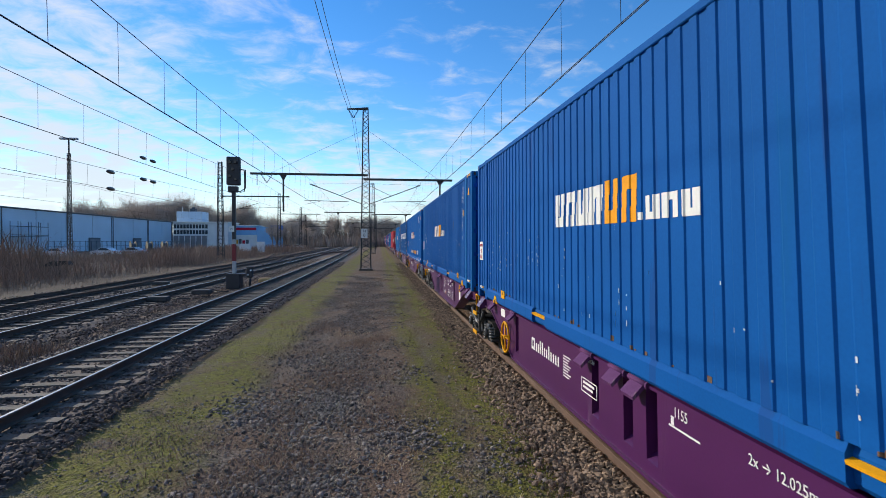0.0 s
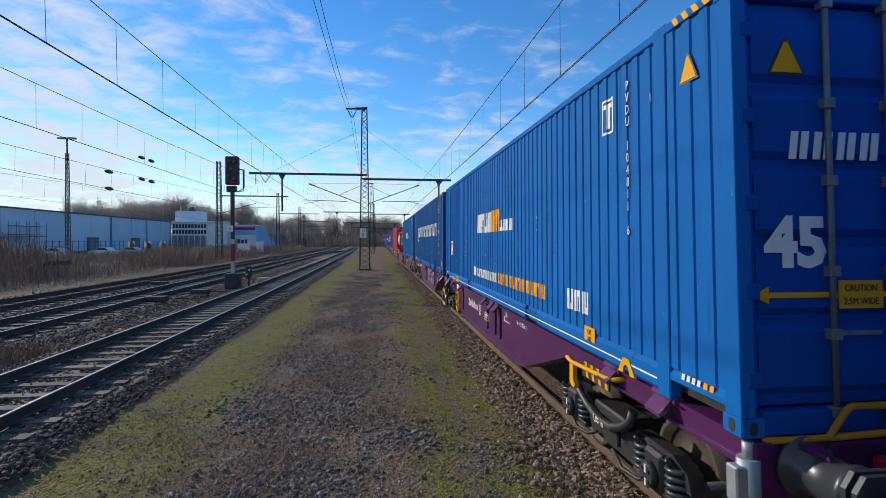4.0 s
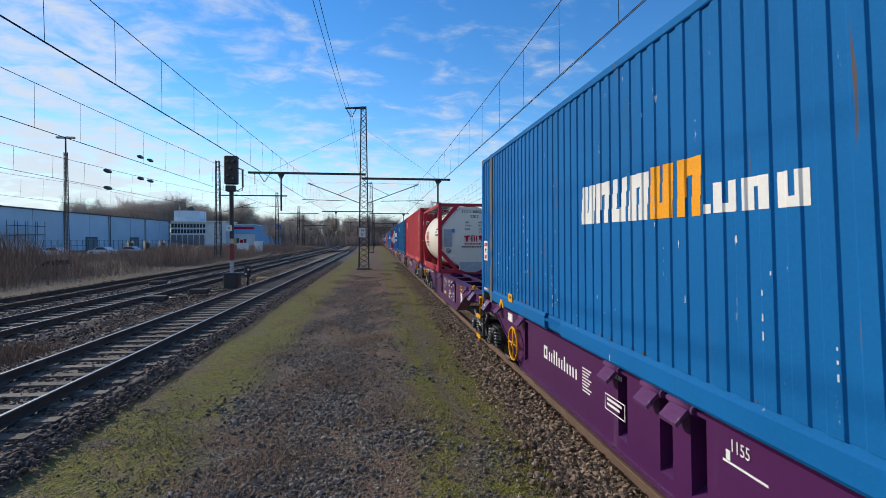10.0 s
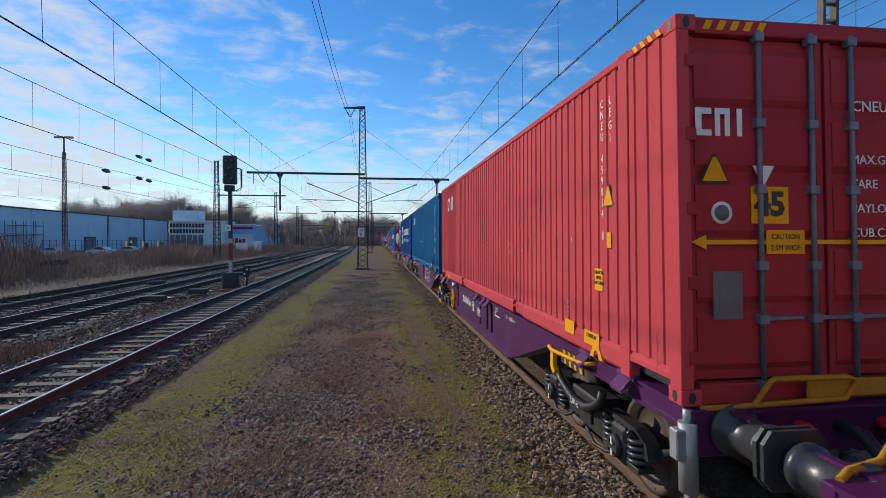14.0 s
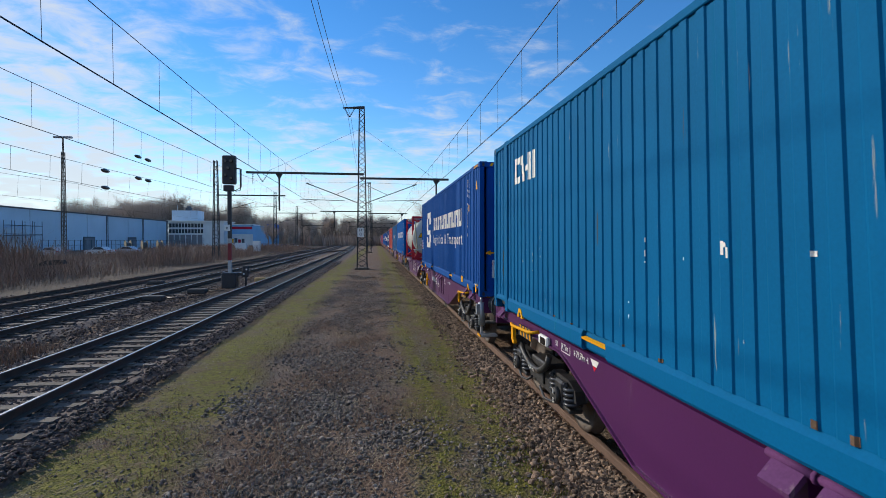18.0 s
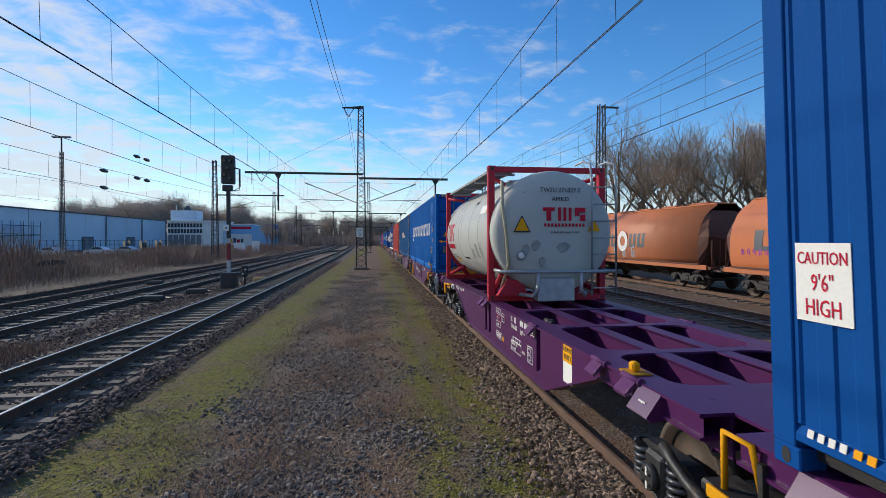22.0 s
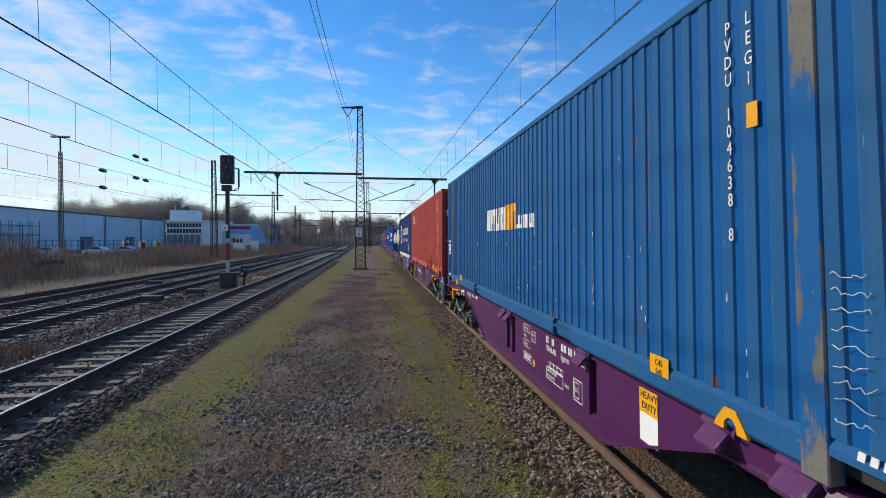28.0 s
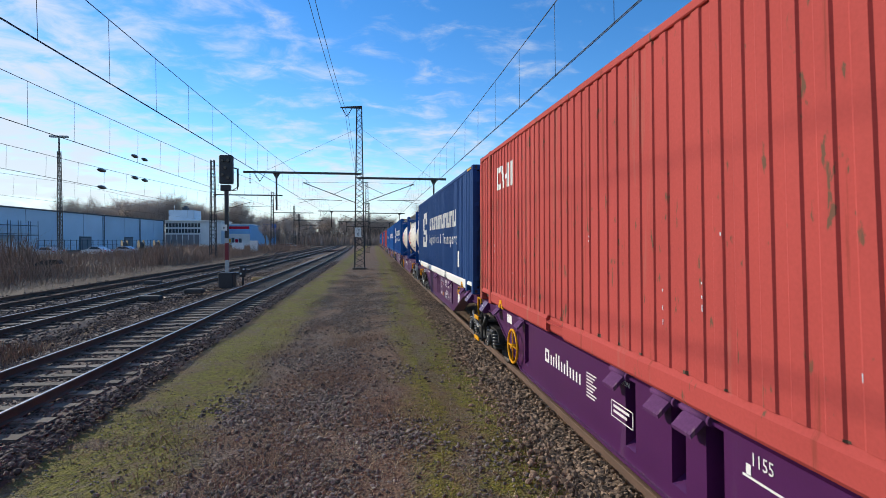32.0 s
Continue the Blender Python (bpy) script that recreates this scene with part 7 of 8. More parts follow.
for i, (z0, z1, mt) in enumerate(((0.80, 1.45, SHADED_POST_WHITE), (1.45, 2.35, SHADED_POST_RED), (2.35, 2.60, SHADED_POST_WHITE), (2.60, 5.25, SIGNAL_BLACK))):
    part("post", Shape().box(-0.09, 0.09, -0.09, 0.09, z0, z1 - 0.003, 0.01), mt, sg)
head = part("signal_head", Shape().box(-0.34, 0.34, -0.16, 0.16, 5.45, 6.95, 0.05), SIGNAL_BLACK, sg)
for x, z in ((-0.14, 6.65), (0.14, 6.65), (0.0, 6.28), (-0.14, 5.92), (0.14, 5.75)):
    part("lens", Shape().lathe([(-0.10, 0.075), (0.0, 0.085), (0.01, 0.02)], (x, -0.17, z), "y", 14), LENS, head)
part("lower_head", Shape().box(-0.28, 0.22, -0.14, 0.14, 5.08, 5.40, 0.03), SIGNAL_BLACK, sg)
part("cage", Shape().sweep([(0.34, 0.1, 6.3), (0.52, 0.1, 6.25), (0.52, 0.1, 5.15), (0.30, 0.1, 5.10), (0.12, 0.1, 5.2)], 0.025, 6).sweep([(0.34, -0.1, 6.3), (0.62, -0.1, 6.25), (0.62, -0.1, 5.3), (0.3, -0.1, 5.10)], 0.025, 6), SIGNAL_BLACK, sg)
part("sign_plate", Shape().box(-0.24, 0.04, -0.12, -0.10, 3.0, 3.32, 0.004), WHITE, sg)
lettered("n", 0.24, (-0.10, -0.124, 3.16), END, MARK_BLACK, sg)
ds = thing("dwarf_signal", "small dark dwarf signal beside the track", "signal", at=pose(-6.9, 28.5, -0.15))
part("body", Shape().box(-0.16, 0.16, -0.12, 0.12, 0.55, 1.15, 0.03).cyl((0, 0, 0), (0, 0, 0.56), 0.06, n=8), SIGNAL_BLACK, ds)
for x, z in ((-0.07, 0.72), (0.07, 0.95)):
    part("lens", Shape().lathe([(-0.05, 0.045), (0.0, 0.05), (0.01, 0.01)], (x, -0.12, z), "y", 10), WHITE, ds)
STRAW_BOX = material("dirty ochre box", (0.40, 0.25, 0.10), 0.8, 0, 0.3)
ye = thing("track_box", "ochre track equipment box between the rails", "box", at=pose(-6.75, 31.5, -0.15))
part("body", Shape().box(-0.35, 0.35, -0.3, 0.3, 0, 0.32, 0.08), STRAW_BOX, ye)
for x, y in ((-8.15, 24.8), (-8.9, 22.0), (-12.0, 30)):
    pm = thing("point_machine", "low grey point machine beside the rail", "machine", "point machines", at=pose(x, y, -0.10))
    part("case", Shape().box(-0.40, 0.40, -0.22, 0.22, 0.02, 0.22, 0.03), MAST, pm)
    part("rod", Shape().cyl((0.45, 0, 0.12), (1.2, 0, 0.12), 0.025, n=6), DARK_STEEL, pm)

lp = thing("yard_lamp", "tall slender yard lamp with a flat double head", "lamp post", at=pose(-41.6, 75, -0.2))
part("post", lattice(Shape(), 0, 0, 0, 14.4, 0.42, 0.28, 24, 0.055, 0.024), FLAT_MAST, lp)
part("upper_post", Shape().cyl((0, 0, 14.3), (0, 0, 16.3), 0.10, n=8), MAST, lp)
for k in (-1, 1):
    part("lamp_head", Shape().box(*sorted((k * 0.06, k * 1.15)), -0.22, 0.22, 16.25, 16.5, 0.05), STEEL, lp)
for x, y, h in ((11.0, 95, 9.5), (12.0, 150, 9.5)):
    l2 = thing("yard_lamp", "far yard lamp with a flat head", "lamp post", at=pose(x, y, -0.2))
    part("post", Shape().cyl((0, 0, 0), (0, 0, h), 0.09, 0.06, 8), MAST, l2)
    part("lamp_head", Shape().box(-0.8, 0.8, -0.15, 0.15, h, h + 0.15, 0.04), STEEL, l2)

# ---------------------------------------------------------------- hall, office and sheds
HALL = material("pale blue-grey hall cladding", (0.50, 0.62, 0.72), 0.6, 0, 0.12, 0.15, 6, 0.05, 2.0, (0.42, 0.53, 0.63), 0.35, (1, 1, 0.1), object_random=0.06)
HALL_DARK = material("dark trim", (0.07, 0.09, 0.11), 0.6, 0, 0.2)
PALE = material("pale render", (0.66, 0.67, 0.66), 0.8, 0, 0.15, 0.5, 20, 0.1)
SHED_BLUE = material("shed blue", (0.20, 0.42, 0.66), 0.6, 0, 0.15, 0.3, 10, 0.05)
DEEP_BLUE = material("deep blue cladding", (0.02, 0.10, 0.34), 0.6, 0, 0.15, 0.3, 10, 0.05)
GLASS = material("window glass", (0.05, 0.06, 0.07), 0.12, 0, 0.2, 0.5, 10, 0)
ROOF = material("flat roof felt", (0.20, 0.20, 0.21), 0.85, 0, 0.2, 0.5, 10, 0.1)

hall = thing("warehouse", "long pale blue warehouse with dark panel joints and flat roof", "building", at=pose(-72, 0, -0.2))
y, i = 55.0, 0
while y < 189:
    d = 10.0 if i % 3 else 11.5
    d = min(d, 189.5 - y)
    part("wall_panel", Shape().box(-0.25, 0, y + 0.10, y + d - 0.10, 0, 9.0), HALL, hall)
    part("joint", Shape().box(-0.2, -0.06 if i % 2 else 0.10, y + d - 0.16, y + d + 0.08, 0, 9.0), HALL_DARK, hall)
    if i % 2 == 0:
        part("downpipe", Shape().cyl((0.12, y + d - 0.9, 0), (0.12, y + d - 0.9, 9.0), 0.09, n=8), HALL_DARK, hall)
    y += d
    i += 1
part("wall", Shape().box(-40, -0.3, 54.5, 189.5, 0, 8.9), HALL, hall)
part("roof", Shape().box(-40.3, 0.25, 54.2, 189.8, 9.0, 9.30, 0.05), HALL_DARK, hall)
for y in (104, 140, 163):
    dk = part("dock_frame", Shape().box(0.1, 0.25, y - 2.6, y + 2.6, 0, 3.4), HALL_DARK, hall)
    part("dock_door", Shape().box(0.25, 0.32, y - 2.2, y + 2.2, 0.1, 3.0), ROOF, dk)
sc = thing("scaffold", "dark steel scaffold against the warehouse wall", "scaffold", at=pose(-70.5, 108, -0.2))
for dx in (0, 1.4):
    for dy in range(0, 12, 3):
        part("upright", Shape().cyl((dx, dy, 0), (dx, dy, 6.4), 0.06, n=6), HALL_DARK, sc)
for z in (3.4, 3.7, 5.4):
    part("deck", Shape().box(0, 1.4, -0.2, 9.2, z, z + 0.10), HALL_DARK, sc)
fe = thing("fence", "dark post fence in front of the warehouse", "fence", at=pose(-64, 0, -0.2))
for i in range(40):
    part("post", lambda: Shape().box(-0.05, 0.05, -0.05, 0.05, 0, 2.6), HALL_DARK, fe, key="fence post", at=pose(0, 108 + i * 2.2, 0))
for z in (0.3, 1.4, 2.4):
    part("rail", Shape().box(-0.02, 0.02, 108, 194, z, z + 0.06), HALL_DARK, fe)

of = thing("office_building", "pale office building with two bands of windows", "building", at=pose(-72, 190, -0.2))
part("wall", Shape().box(0.0, 18.5, 0.4, 14, 0, 9.0), PALE, of)
part("roof", Shape().box(-0.4, 18.8, -0.3, 14.4, 9.0, 9.4, 0.04), WHITE, of)
part("roof_house", Shape().box(0.2, 8.9, 3, 10, 9.4, 13.1, 0.05), HALL, of)
part("chimney", Shape().cyl((1.8, 4, 13.1), (1.8, 4, 14.9), 0.16, n=8), WHITE, of)
part("vent", Shape().box(4.4, 6.2, 4, 6, 13.1, 14.2, 0.1).cyl((5.3, 5, 14.2), (5.3, 5, 14.7), 0.6, n=12), HALL_DARK, of)
for r, z in enumerate((4.9, 6.9)):
    for i in range(11):
        wdw = part("window", lambda: Shape().box(0, 0.98, 0.28, 0.39, 0, 1.6), PALE, of, key="win frame", at=pose(0.2 + i * 1.05, 0, z))
        part("pane", lambda: Shape().box(0.08, 0.90, 0.24, 0.28, 0.10, 1.5), GLASS, wdw, key="win pane")
part("ground_floor", Shape().box(0, 11.6, 0.2, 0.4, 0, 4.4), ROOF, of)
for i in range(7):
    part("pillar", Shape().box(i * 1.9, i * 1.9 + 0.2, 0.0, 0.2, 0, 4.5), PALE, of)

bb = thing("office_building", "blue and white works building with a red stripe", "building", at=pose(-57, 200, -0.2))
part("wall", Shape().box(0, 11, 0, 12, 4.8, 8.2), SHED_BLUE, bb)
part("lower_wall", Shape().box(0, 11.2, 0.1, 12, 0, 4.8), PALE, bb)
part("stripe", Shape().box(-0.05, 11, -0.06, -0.01, 6.6, 7.6), MARK_RED, bb)
part("roof", Shape().box(-0.3, 11.3, -0.3, 12.3, 8.2, 8.55), WHITE, bb)
part("wing", Shape().box(11.0, 15.5, 0.3, 10, 0, 7.9), SHED_BLUE, bb)
part("wing", Shape().box(15.5, 19.0, 0.6, 10, 4.6, 8.6), DEEP_BLUE, bb)
part("wing", Shape().box(15.5, 18.9, 0.4, 10, 0, 4.6), SHED_BLUE, bb)
for i in range(5):
    part("wall_painting", Shape().box(2.0 + i * 1.3, 3.0 + i * 1.3, 0.02, 0.08, 1.2 + 0.3 * (i % 2), 2.8 + 0.25 * (i % 3)), (HALL_DARK, YELLOW, HALL_DARK, MARK_RED, HALL_DARK)[i], bb)

# cabinets, drums and other small things in the yard
for x, y, h, w in ((-27.5, 110, 2.0, 2.2), (-24.8, 112, 2.4, 1.5)):
    cb = thing("switch_cabinet", "pale grey trackside switch cabinet", "cabinet", "cabinets", at=pose(x, y, -0.2))
    part("body", Shape().box(-w / 2, w / 2, -0.4, 0.4, 0.1, h, 0.03), PALE, cb)
    part("plinth", Shape().box(-w / 2 - 0.05, w / 2 + 0.05, -0.45, 0.45, 0, 0.1), CONCRETE, cb)
    part("door", Shape().box(-w / 2 + 0.08, w / 2 - 0.08, -0.43, -0.40, 0.2, h - 0.1), PALE, cb)
STRAW_BALE = material("pale drum wood", (0.30, 0.24, 0.15), 0.9, 0, 0.3, 2, 20, 0.2)
for x, y in ((-56, 125), (-55, 131), (-53.5, 136)):
    dr = thing("cable_drum", "large pale wooden cable drum", "drum", "cable drums", at=pose(x, y, -0.2, 0, 0, 35))
    for q in (-0.55, 0.45):
        part("flange", Shape().cyl((q, 0, 1.25), (q + 0.10, 0, 1.25), 1.25, n=24), STRAW_BALE, dr)
    part("core", Shape().cyl((-0.45, 0, 1.25), (0.45, 0, 1.25), 0.8, n=20), HALL_DARK, dr)
st = thing("tree_stump", "dark leaning stump among the reeds", "stump", at=pose(-23.0, 40.0, -0.2))
part("trunk", Shape().cyl((0, 0, 0), (0.1, 0, 0.75), 0.12, 0.09, 8), WOOD, st)
part("top", Shape().prism([(-0.9, 0.70), (0.9, 0.85), (0.7, 1.15), (-0.3, 1.10), (-0.85, 0.80)], "y", -0.3, 0.3), WOOD, st)


def car(label, color, at, estate=True):
    c = thing("parked_car", label, "car", "parked cars", at=at)
    pm = material("car paint", color, 0.3, 0.3, 0.05, 1, 20, 0, coat=0.5)
    prof = [(-2.2, 0.35), (-2.22, 0.75), (-2.0, 0.88), (-1.1, 0.98), (1.9, 1.0), (2.15, 0.9), (2.2, 0.4), (1.8, 0.28), (-1.8, 0.28)]
    part("body", Shape().prism(prof, "x", -0.86, 0.86), pm, c)
    cab = [(-1.15, 0.97), (-0.45, 1.44), (1.3 if estate else 0.7, 1.46), (2.0 if estate else 1.6, 0.99)]
    part("cabin", Shape().prism(cab, "x", -0.72, 0.72), pm, c)
    gl = [(-1.0, 1.0), (-0.42, 1.38), (1.2 if estate else 0.65, 1.40), (1.82 if estate else 1.45, 1.0)]
    for k in (-1, 1):
        part("side_window", Shape().prism(gl, "x", *sorted((k * 0.722, k * 0.73))), GLASS, c)
    part("windscreen", Shape().add([(-0.66, -1.16, 0.99), (0.66, -1.16, 0.99), (0.60, -0.48, 1.42), (-0.60, -0.48, 1.42)], [(0, 1, 2, 3)]), GLASS, c)
    for k in (-1, 1):
        for yy in (-1.35, 1.35):
            wh = part("wheel", Shape().cyl((k * 0.70, yy, 0.31), (k * 0.88, yy, 0.31), 0.31, n=18), MARK_BLACK, c)
            part("rim", Shape().cyl((k * 0.875, yy, 0.31), (k * 0.89, yy, 0.31), 0.19, n=14), STEEL, wh)
        part("headlight", Shape().box(*sorted((k * 0.45, k * 0.8)), -2.23, -2.15, 0.66, 0.80, 0.02), GLASS, c)
        part("tail_light", Shape().box(*sorted((k * 0.6, k * 0.82)), 2.14, 2.20, 0.70, 0.90, 0.02), MARK_RED, c)
    return c


car("silver estate car parked by the warehouse", (0.55, 0.56, 0.57), pose(-49.5, 86, -0.2, 0, 0, -115))
car("dark grey car parked by the warehouse", (0.06, 0.07, 0.08), pose(-53, 93, -0.2, 0, 0, -120))
car("white car parked by the warehouse", (0.70, 0.70, 0.70), pose(-45.5, 92, -0.2, 0, 0, -105), False)
car("pale blue car parked by the warehouse", (0.45, 0.50, 0.56), pose(-43.5, 97, -0.2, 0, 0, -100), False)
car("blue car parked beyond the points", (0.12, 0.22, 0.38), pose(-26, 150, -0.2, 0, 0, -80), False)
car("white car parked beyond the points", (0.6, 0.62, 0.62), pose(-25, 158, -0.2, 0, 0, -75), False)

# ---------------------------------------------------------------- orange hopper wagons
HOPPER = material("faded hopper orange", (0.44, 0.130, 0.040), 0.6, 0, 0.12, 0.6, 30, 0.06, 3.0, (0.36, 0.12, 0.05), 0.45, (0.8, 0.8, 0.15), wear_size=1.6)
HOPPER_DARK = material("rusty brown hopper end", (0.10, 0.035, 0.022), 0.75, 0, 0.3, 2, 30, 0.15)
SCRAWL = [material("violet scrawl", (0.36, 0.05, 0.36), 0.6), material("grey scrawl", (0.30, 0.30, 0.33), 0.6), material("brown scrawl", (0.30, 0.10, 0.05), 0.6)]
DARK_LETTER = material("dark grey lettering", (0.06, 0.075, 0.085), 0.6, 0, 0.15)


def hopper_section(f):
    """Half outline of the barrel, f: 1 at the middle, less at the ends."""
    pts = [(-1.38, 1.12), (-1.46, 1.45), (-1.50, 2.0), (-1.48, 2.5), (-1.38, 3.0), (-1.16, 3.45), (-0.88, 3.76), (-0.55, 3.98), (-0.50, 4.06)]
    pts = pts + [(-x, z) for x, z in pts[::-1]]
    return pts


def hopper():
    h = thing("hopper_wagon", "faded orange hopper wagon with dark lettering and scrawls", "wagon", "hopper wagons on the siding")
    n0, n1 = 0.0, 14.6
    sec = hopper_section(1)
    part("barrel", Shape().ring([[(x, y, z) for x, z in sec] for y in (0.5, n1 - 0.5)], True, True, True), HOPPER, h)
    # hexagonal ends that slope inwards below
    for y, q in ((0.5, -1), (n1 - 0.5, 1)):
        s = Shape()
        ring0 = [(x, y, z) for x, z in sec]
        ring1 = [(x * 0.86, y + q * (0.55 - 0.55 * abs(z - 2.35) / 1.5), 1.3 + (z - 1.12) * 0.90) for x, z in sec]
        s.ring([ring0, ring1], True, True, False)
        part("end_wall", s, HOPPER_DARK, h)
        part("end_platform", Shape().box(-1.35, 1.35, *sorted((y, y + q * 0.75)), 1.0, 1.12, 0.02), HOPPER_DARK, h)
        for x in (-1.2, -0.8):
            part("ladder", Shape().tube([(x, y + q * 0.62, 1.1), (x, y + q * 0.62, 2.35)], 0.025, 6), HOPPER_DARK, h)
        for k in (-1, 1):
            part("brace", Shape().tube([(k * 1.1, y + q * 0.7, 1.12), (k * 1.0, y, 2.6)], 0.05, 6), HOPPER_DARK, h)
            part("buffer", Shape().lathe([(0, 0.10), (q * 0.25, 0.10), (q * 0.26, 0.2), (q * 0.32, 0.2)], (k * 0.875, y + q * 0.75, 1.03), "y", 14), BLACK_PAINT, h)
    part("roof_walk", Shape().box(-0.52, 0.52, 0.6, n1 - 0.6, 4.06, 4.14, 0.02), HOPPER, h)
    for i in range(5):
        part("roof_hatch", Shape().box(-0.46, 0.46, 1.3 + i * 2.6, 2.7 + i * 2.6, 4.14, 4.22, 0.03), HOPPER, h)
    for k in (-1, 1):
        part("side_sill", Shape().box(*sorted((k * 1.42, k * 1.30)), 0.0, n1, 0.98, 1.20, 0.015), HOPPER, h)
        part("rim", Shape().box(*sorted((k * 1.475, k * 1.44)), 0.5, n1 - 0.5, 1.20, 1.26), HOPPER_DARK, h)
    for i in range(3):
        y = 4.6 + i * 2.2
        part("outlet", Shape().ring([[(-1.2, y - 0.9, 1.1), (1.2, y - 0.9, 1.1), (1.2, y + 0.9, 1.1), (-1.2, y + 0.9, 1.1)], [(-0.5, y - 0.3, 0.45), (0.5, y - 0.3, 0.45), (0.5, y + 0.3, 0.45), (-0.5, y + 0.3, 0.45)]], True, True, False), DARK_STEEL, h)
    for y in (2.0, n1 - 2.0):
        b = part("bogie", bogie_frame, DARK_STEEL, h, key="bogie", at=pose(0, y, 0))
        for dy in (-0.9, 0.9):
            part("wheelset", wheelset, WHEEL, b, key="wheelset", at=pose(0, dy, WHEEL_R))
            for k in (-1, 1):
                part("axle_box", lambda: axle_box(k), DARK_STEEL, b, key=("axle box", k), at=pose(0, dy, WHEEL_R))

    def on_side(name, rows, m):
        s = Shape()
        for y1, y0, z0, z1 in rows:
            loop = []
            for i in range(5):
                z = z0 + (z1 - z0) * i / 4
                zs = [p[1] for p in sec[:9]]
                x = float(np.interp(z, zs, [p[0] for p in sec[:9]])) - 0.012
                loop.append([(x, y1, z), (x, y0, z)])
            s.ring(loop, closed=False, smooth=True)
        part(name, s, m, h)
    # the name: plain blocks and a white ring
    yy = 12.7
    for wdt in (1.25, 0.8, 0.75, 0.75):
        on_side("name_marking", [(yy, yy - wdt * 0.36, 1.95, 2.75), (yy - wdt * 0.62, yy - wdt, 1.95, 2.75), (yy - wdt * 0.36, yy - wdt * 0.62, 1.95, 2.12)], DARK_LETTER)
        yy -= wdt + 0.18
    ring = []
    for rr in (0.62, 0.30):
        ring.append([(-1.515, yy - 0.62 + rr * math.cos(2 * math.pi * i / 28), 2.30 + rr * math.sin(2 * math.pi * i / 28)) for i in range(28)])
    part("name_ring", Shape().ring(ring, True, False), WHITE, h)
    yy -= 1.4
    for wdt in (0.75, 0.8):
        on_side("name_marking", [(yy, yy - wdt * 0.36, 1.95, 2.75), (yy - wdt * 0.62, yy - wdt, 1.95, 2.75), (yy - wdt * 0.36, yy - wdt * 0.62, 1.95, 2.12)], DARK_LETTER)
        yy -= wdt + 0.18
    for i in range(9):
        a = 13.4 - i * 0.32
        on_side("scrawl", [(a, a - 0.05, 1.75 + 0.05 * (i % 3), 2.0), (a - 0.10, a - 0.15, 1.78, 1.98 + 0.05 * (i % 2))], SCRAWL[0])
    for i in range(5):
        a = 9.0 - i * 0.55
        on_side("scrawl", [(a, a - 0.16, 1.35, 2.05), (a - 0.16, a - 0.40, 1.90, 2.05), (a - 0.24, a - 0.40, 1.35, 1.80)], SCRAWL[1 + i % 2])
    return h


hw1 = hopper()
hw1.matrix_basis = pose(16.5, 5.9, 0)
copy_thing(hw1, pose(16.5, 21.7, 0))
copy_thing(hw1, pose(16.5, 37.5, 0))

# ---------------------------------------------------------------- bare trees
# bark, brush and twigs lightened: the haze of distance is in their colours
HAZED_BARK = material("hazed grey-brown bark", (0.24, 0.195, 0.16), 0.9, 0, 0.3, 2, 25, 0.3)
HAZED_BRUSH = material("hazed brown brush", (0.40, 0.29, 0.22), 0.9, 0, 0.3, 0.2, 10, 0, island=0.4)
HAZED_TWIG = material("hazed brown twigs", (0.44, 0.36, 0.30), 0.9, 0, 0.25, 0.6, 10, 0)


def bare_tree(seed, tall, spread=0.85):
    """A leafless tree: trunk and limbs in one part, twigs in another."""
    r = random.Random(seed)
    limbs, twigs = Shape(), Shape()

    def branch(p, d, length, rad, level):
        n = 3 if level < 3 else 2
        pts = [Vector(p)]
        for _ in range(n):
            d = (d + Vector((r.uniform(-1, 1), r.uniform(-1, 1), r.uniform(-0.5, 0.9))) * (0.14 + 0.05 * level)).normalized()
            pts.append(pts[-1] + d * length / n)
        for i in range(n):
            a, b = rad * (1 - 0.45 * i / n), rad * (1 - 0.45 * (i + 1) / n)
            (limbs if level < 3 else twigs).cyl(pts[i], pts[i + 1], a, b, 6 if level < 2 else 3, caps=False)
        if level >= 5:
            return
        kids = (7, 5, 4, 4, 4 if spread < 1 else 2)[level]
        for k in range(kids):
            q = 0.35 + 0.65 * (k + r.random() * 0.6) / kids if level else 0.42 + 0.58 * (k + 0.5) / kids
            q = min(q, 1.0)
            idx = min(int(q * n), n - 1)
            base = pts[idx].lerp(pts[idx + 1], q * n - idx)
            out = Vector((r.uniform(-1, 1), r.uniform(-1, 1), r.uniform(-0.15, 0.7))).normalized()
            nd = (d * (0.85 if k < kids - 1 else 1.4) + out * spread + Vector((0, 0, 0.18))).normalized()
            branch(base, nd, length * r.uniform(0.55, 0.75), max(0.010, rad * r.uniform(0.40, 0.55)), level + 1)
    branch((0, 0, -0.2), Vector((0, 0, 1)), tall * 0.46, tall * 0.018, 0)
    return limbs.mesh("trunk", False), twigs.mesh("crown", False)


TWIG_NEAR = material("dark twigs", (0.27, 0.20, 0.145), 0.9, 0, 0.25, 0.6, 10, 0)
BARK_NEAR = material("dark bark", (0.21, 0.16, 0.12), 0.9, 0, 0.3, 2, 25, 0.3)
KINDS = [bare_tree(s, 15) for s in (11, 23, 37, 51)] + [bare_tree(s, 15, 1.25) for s in (5, 17, 29)]


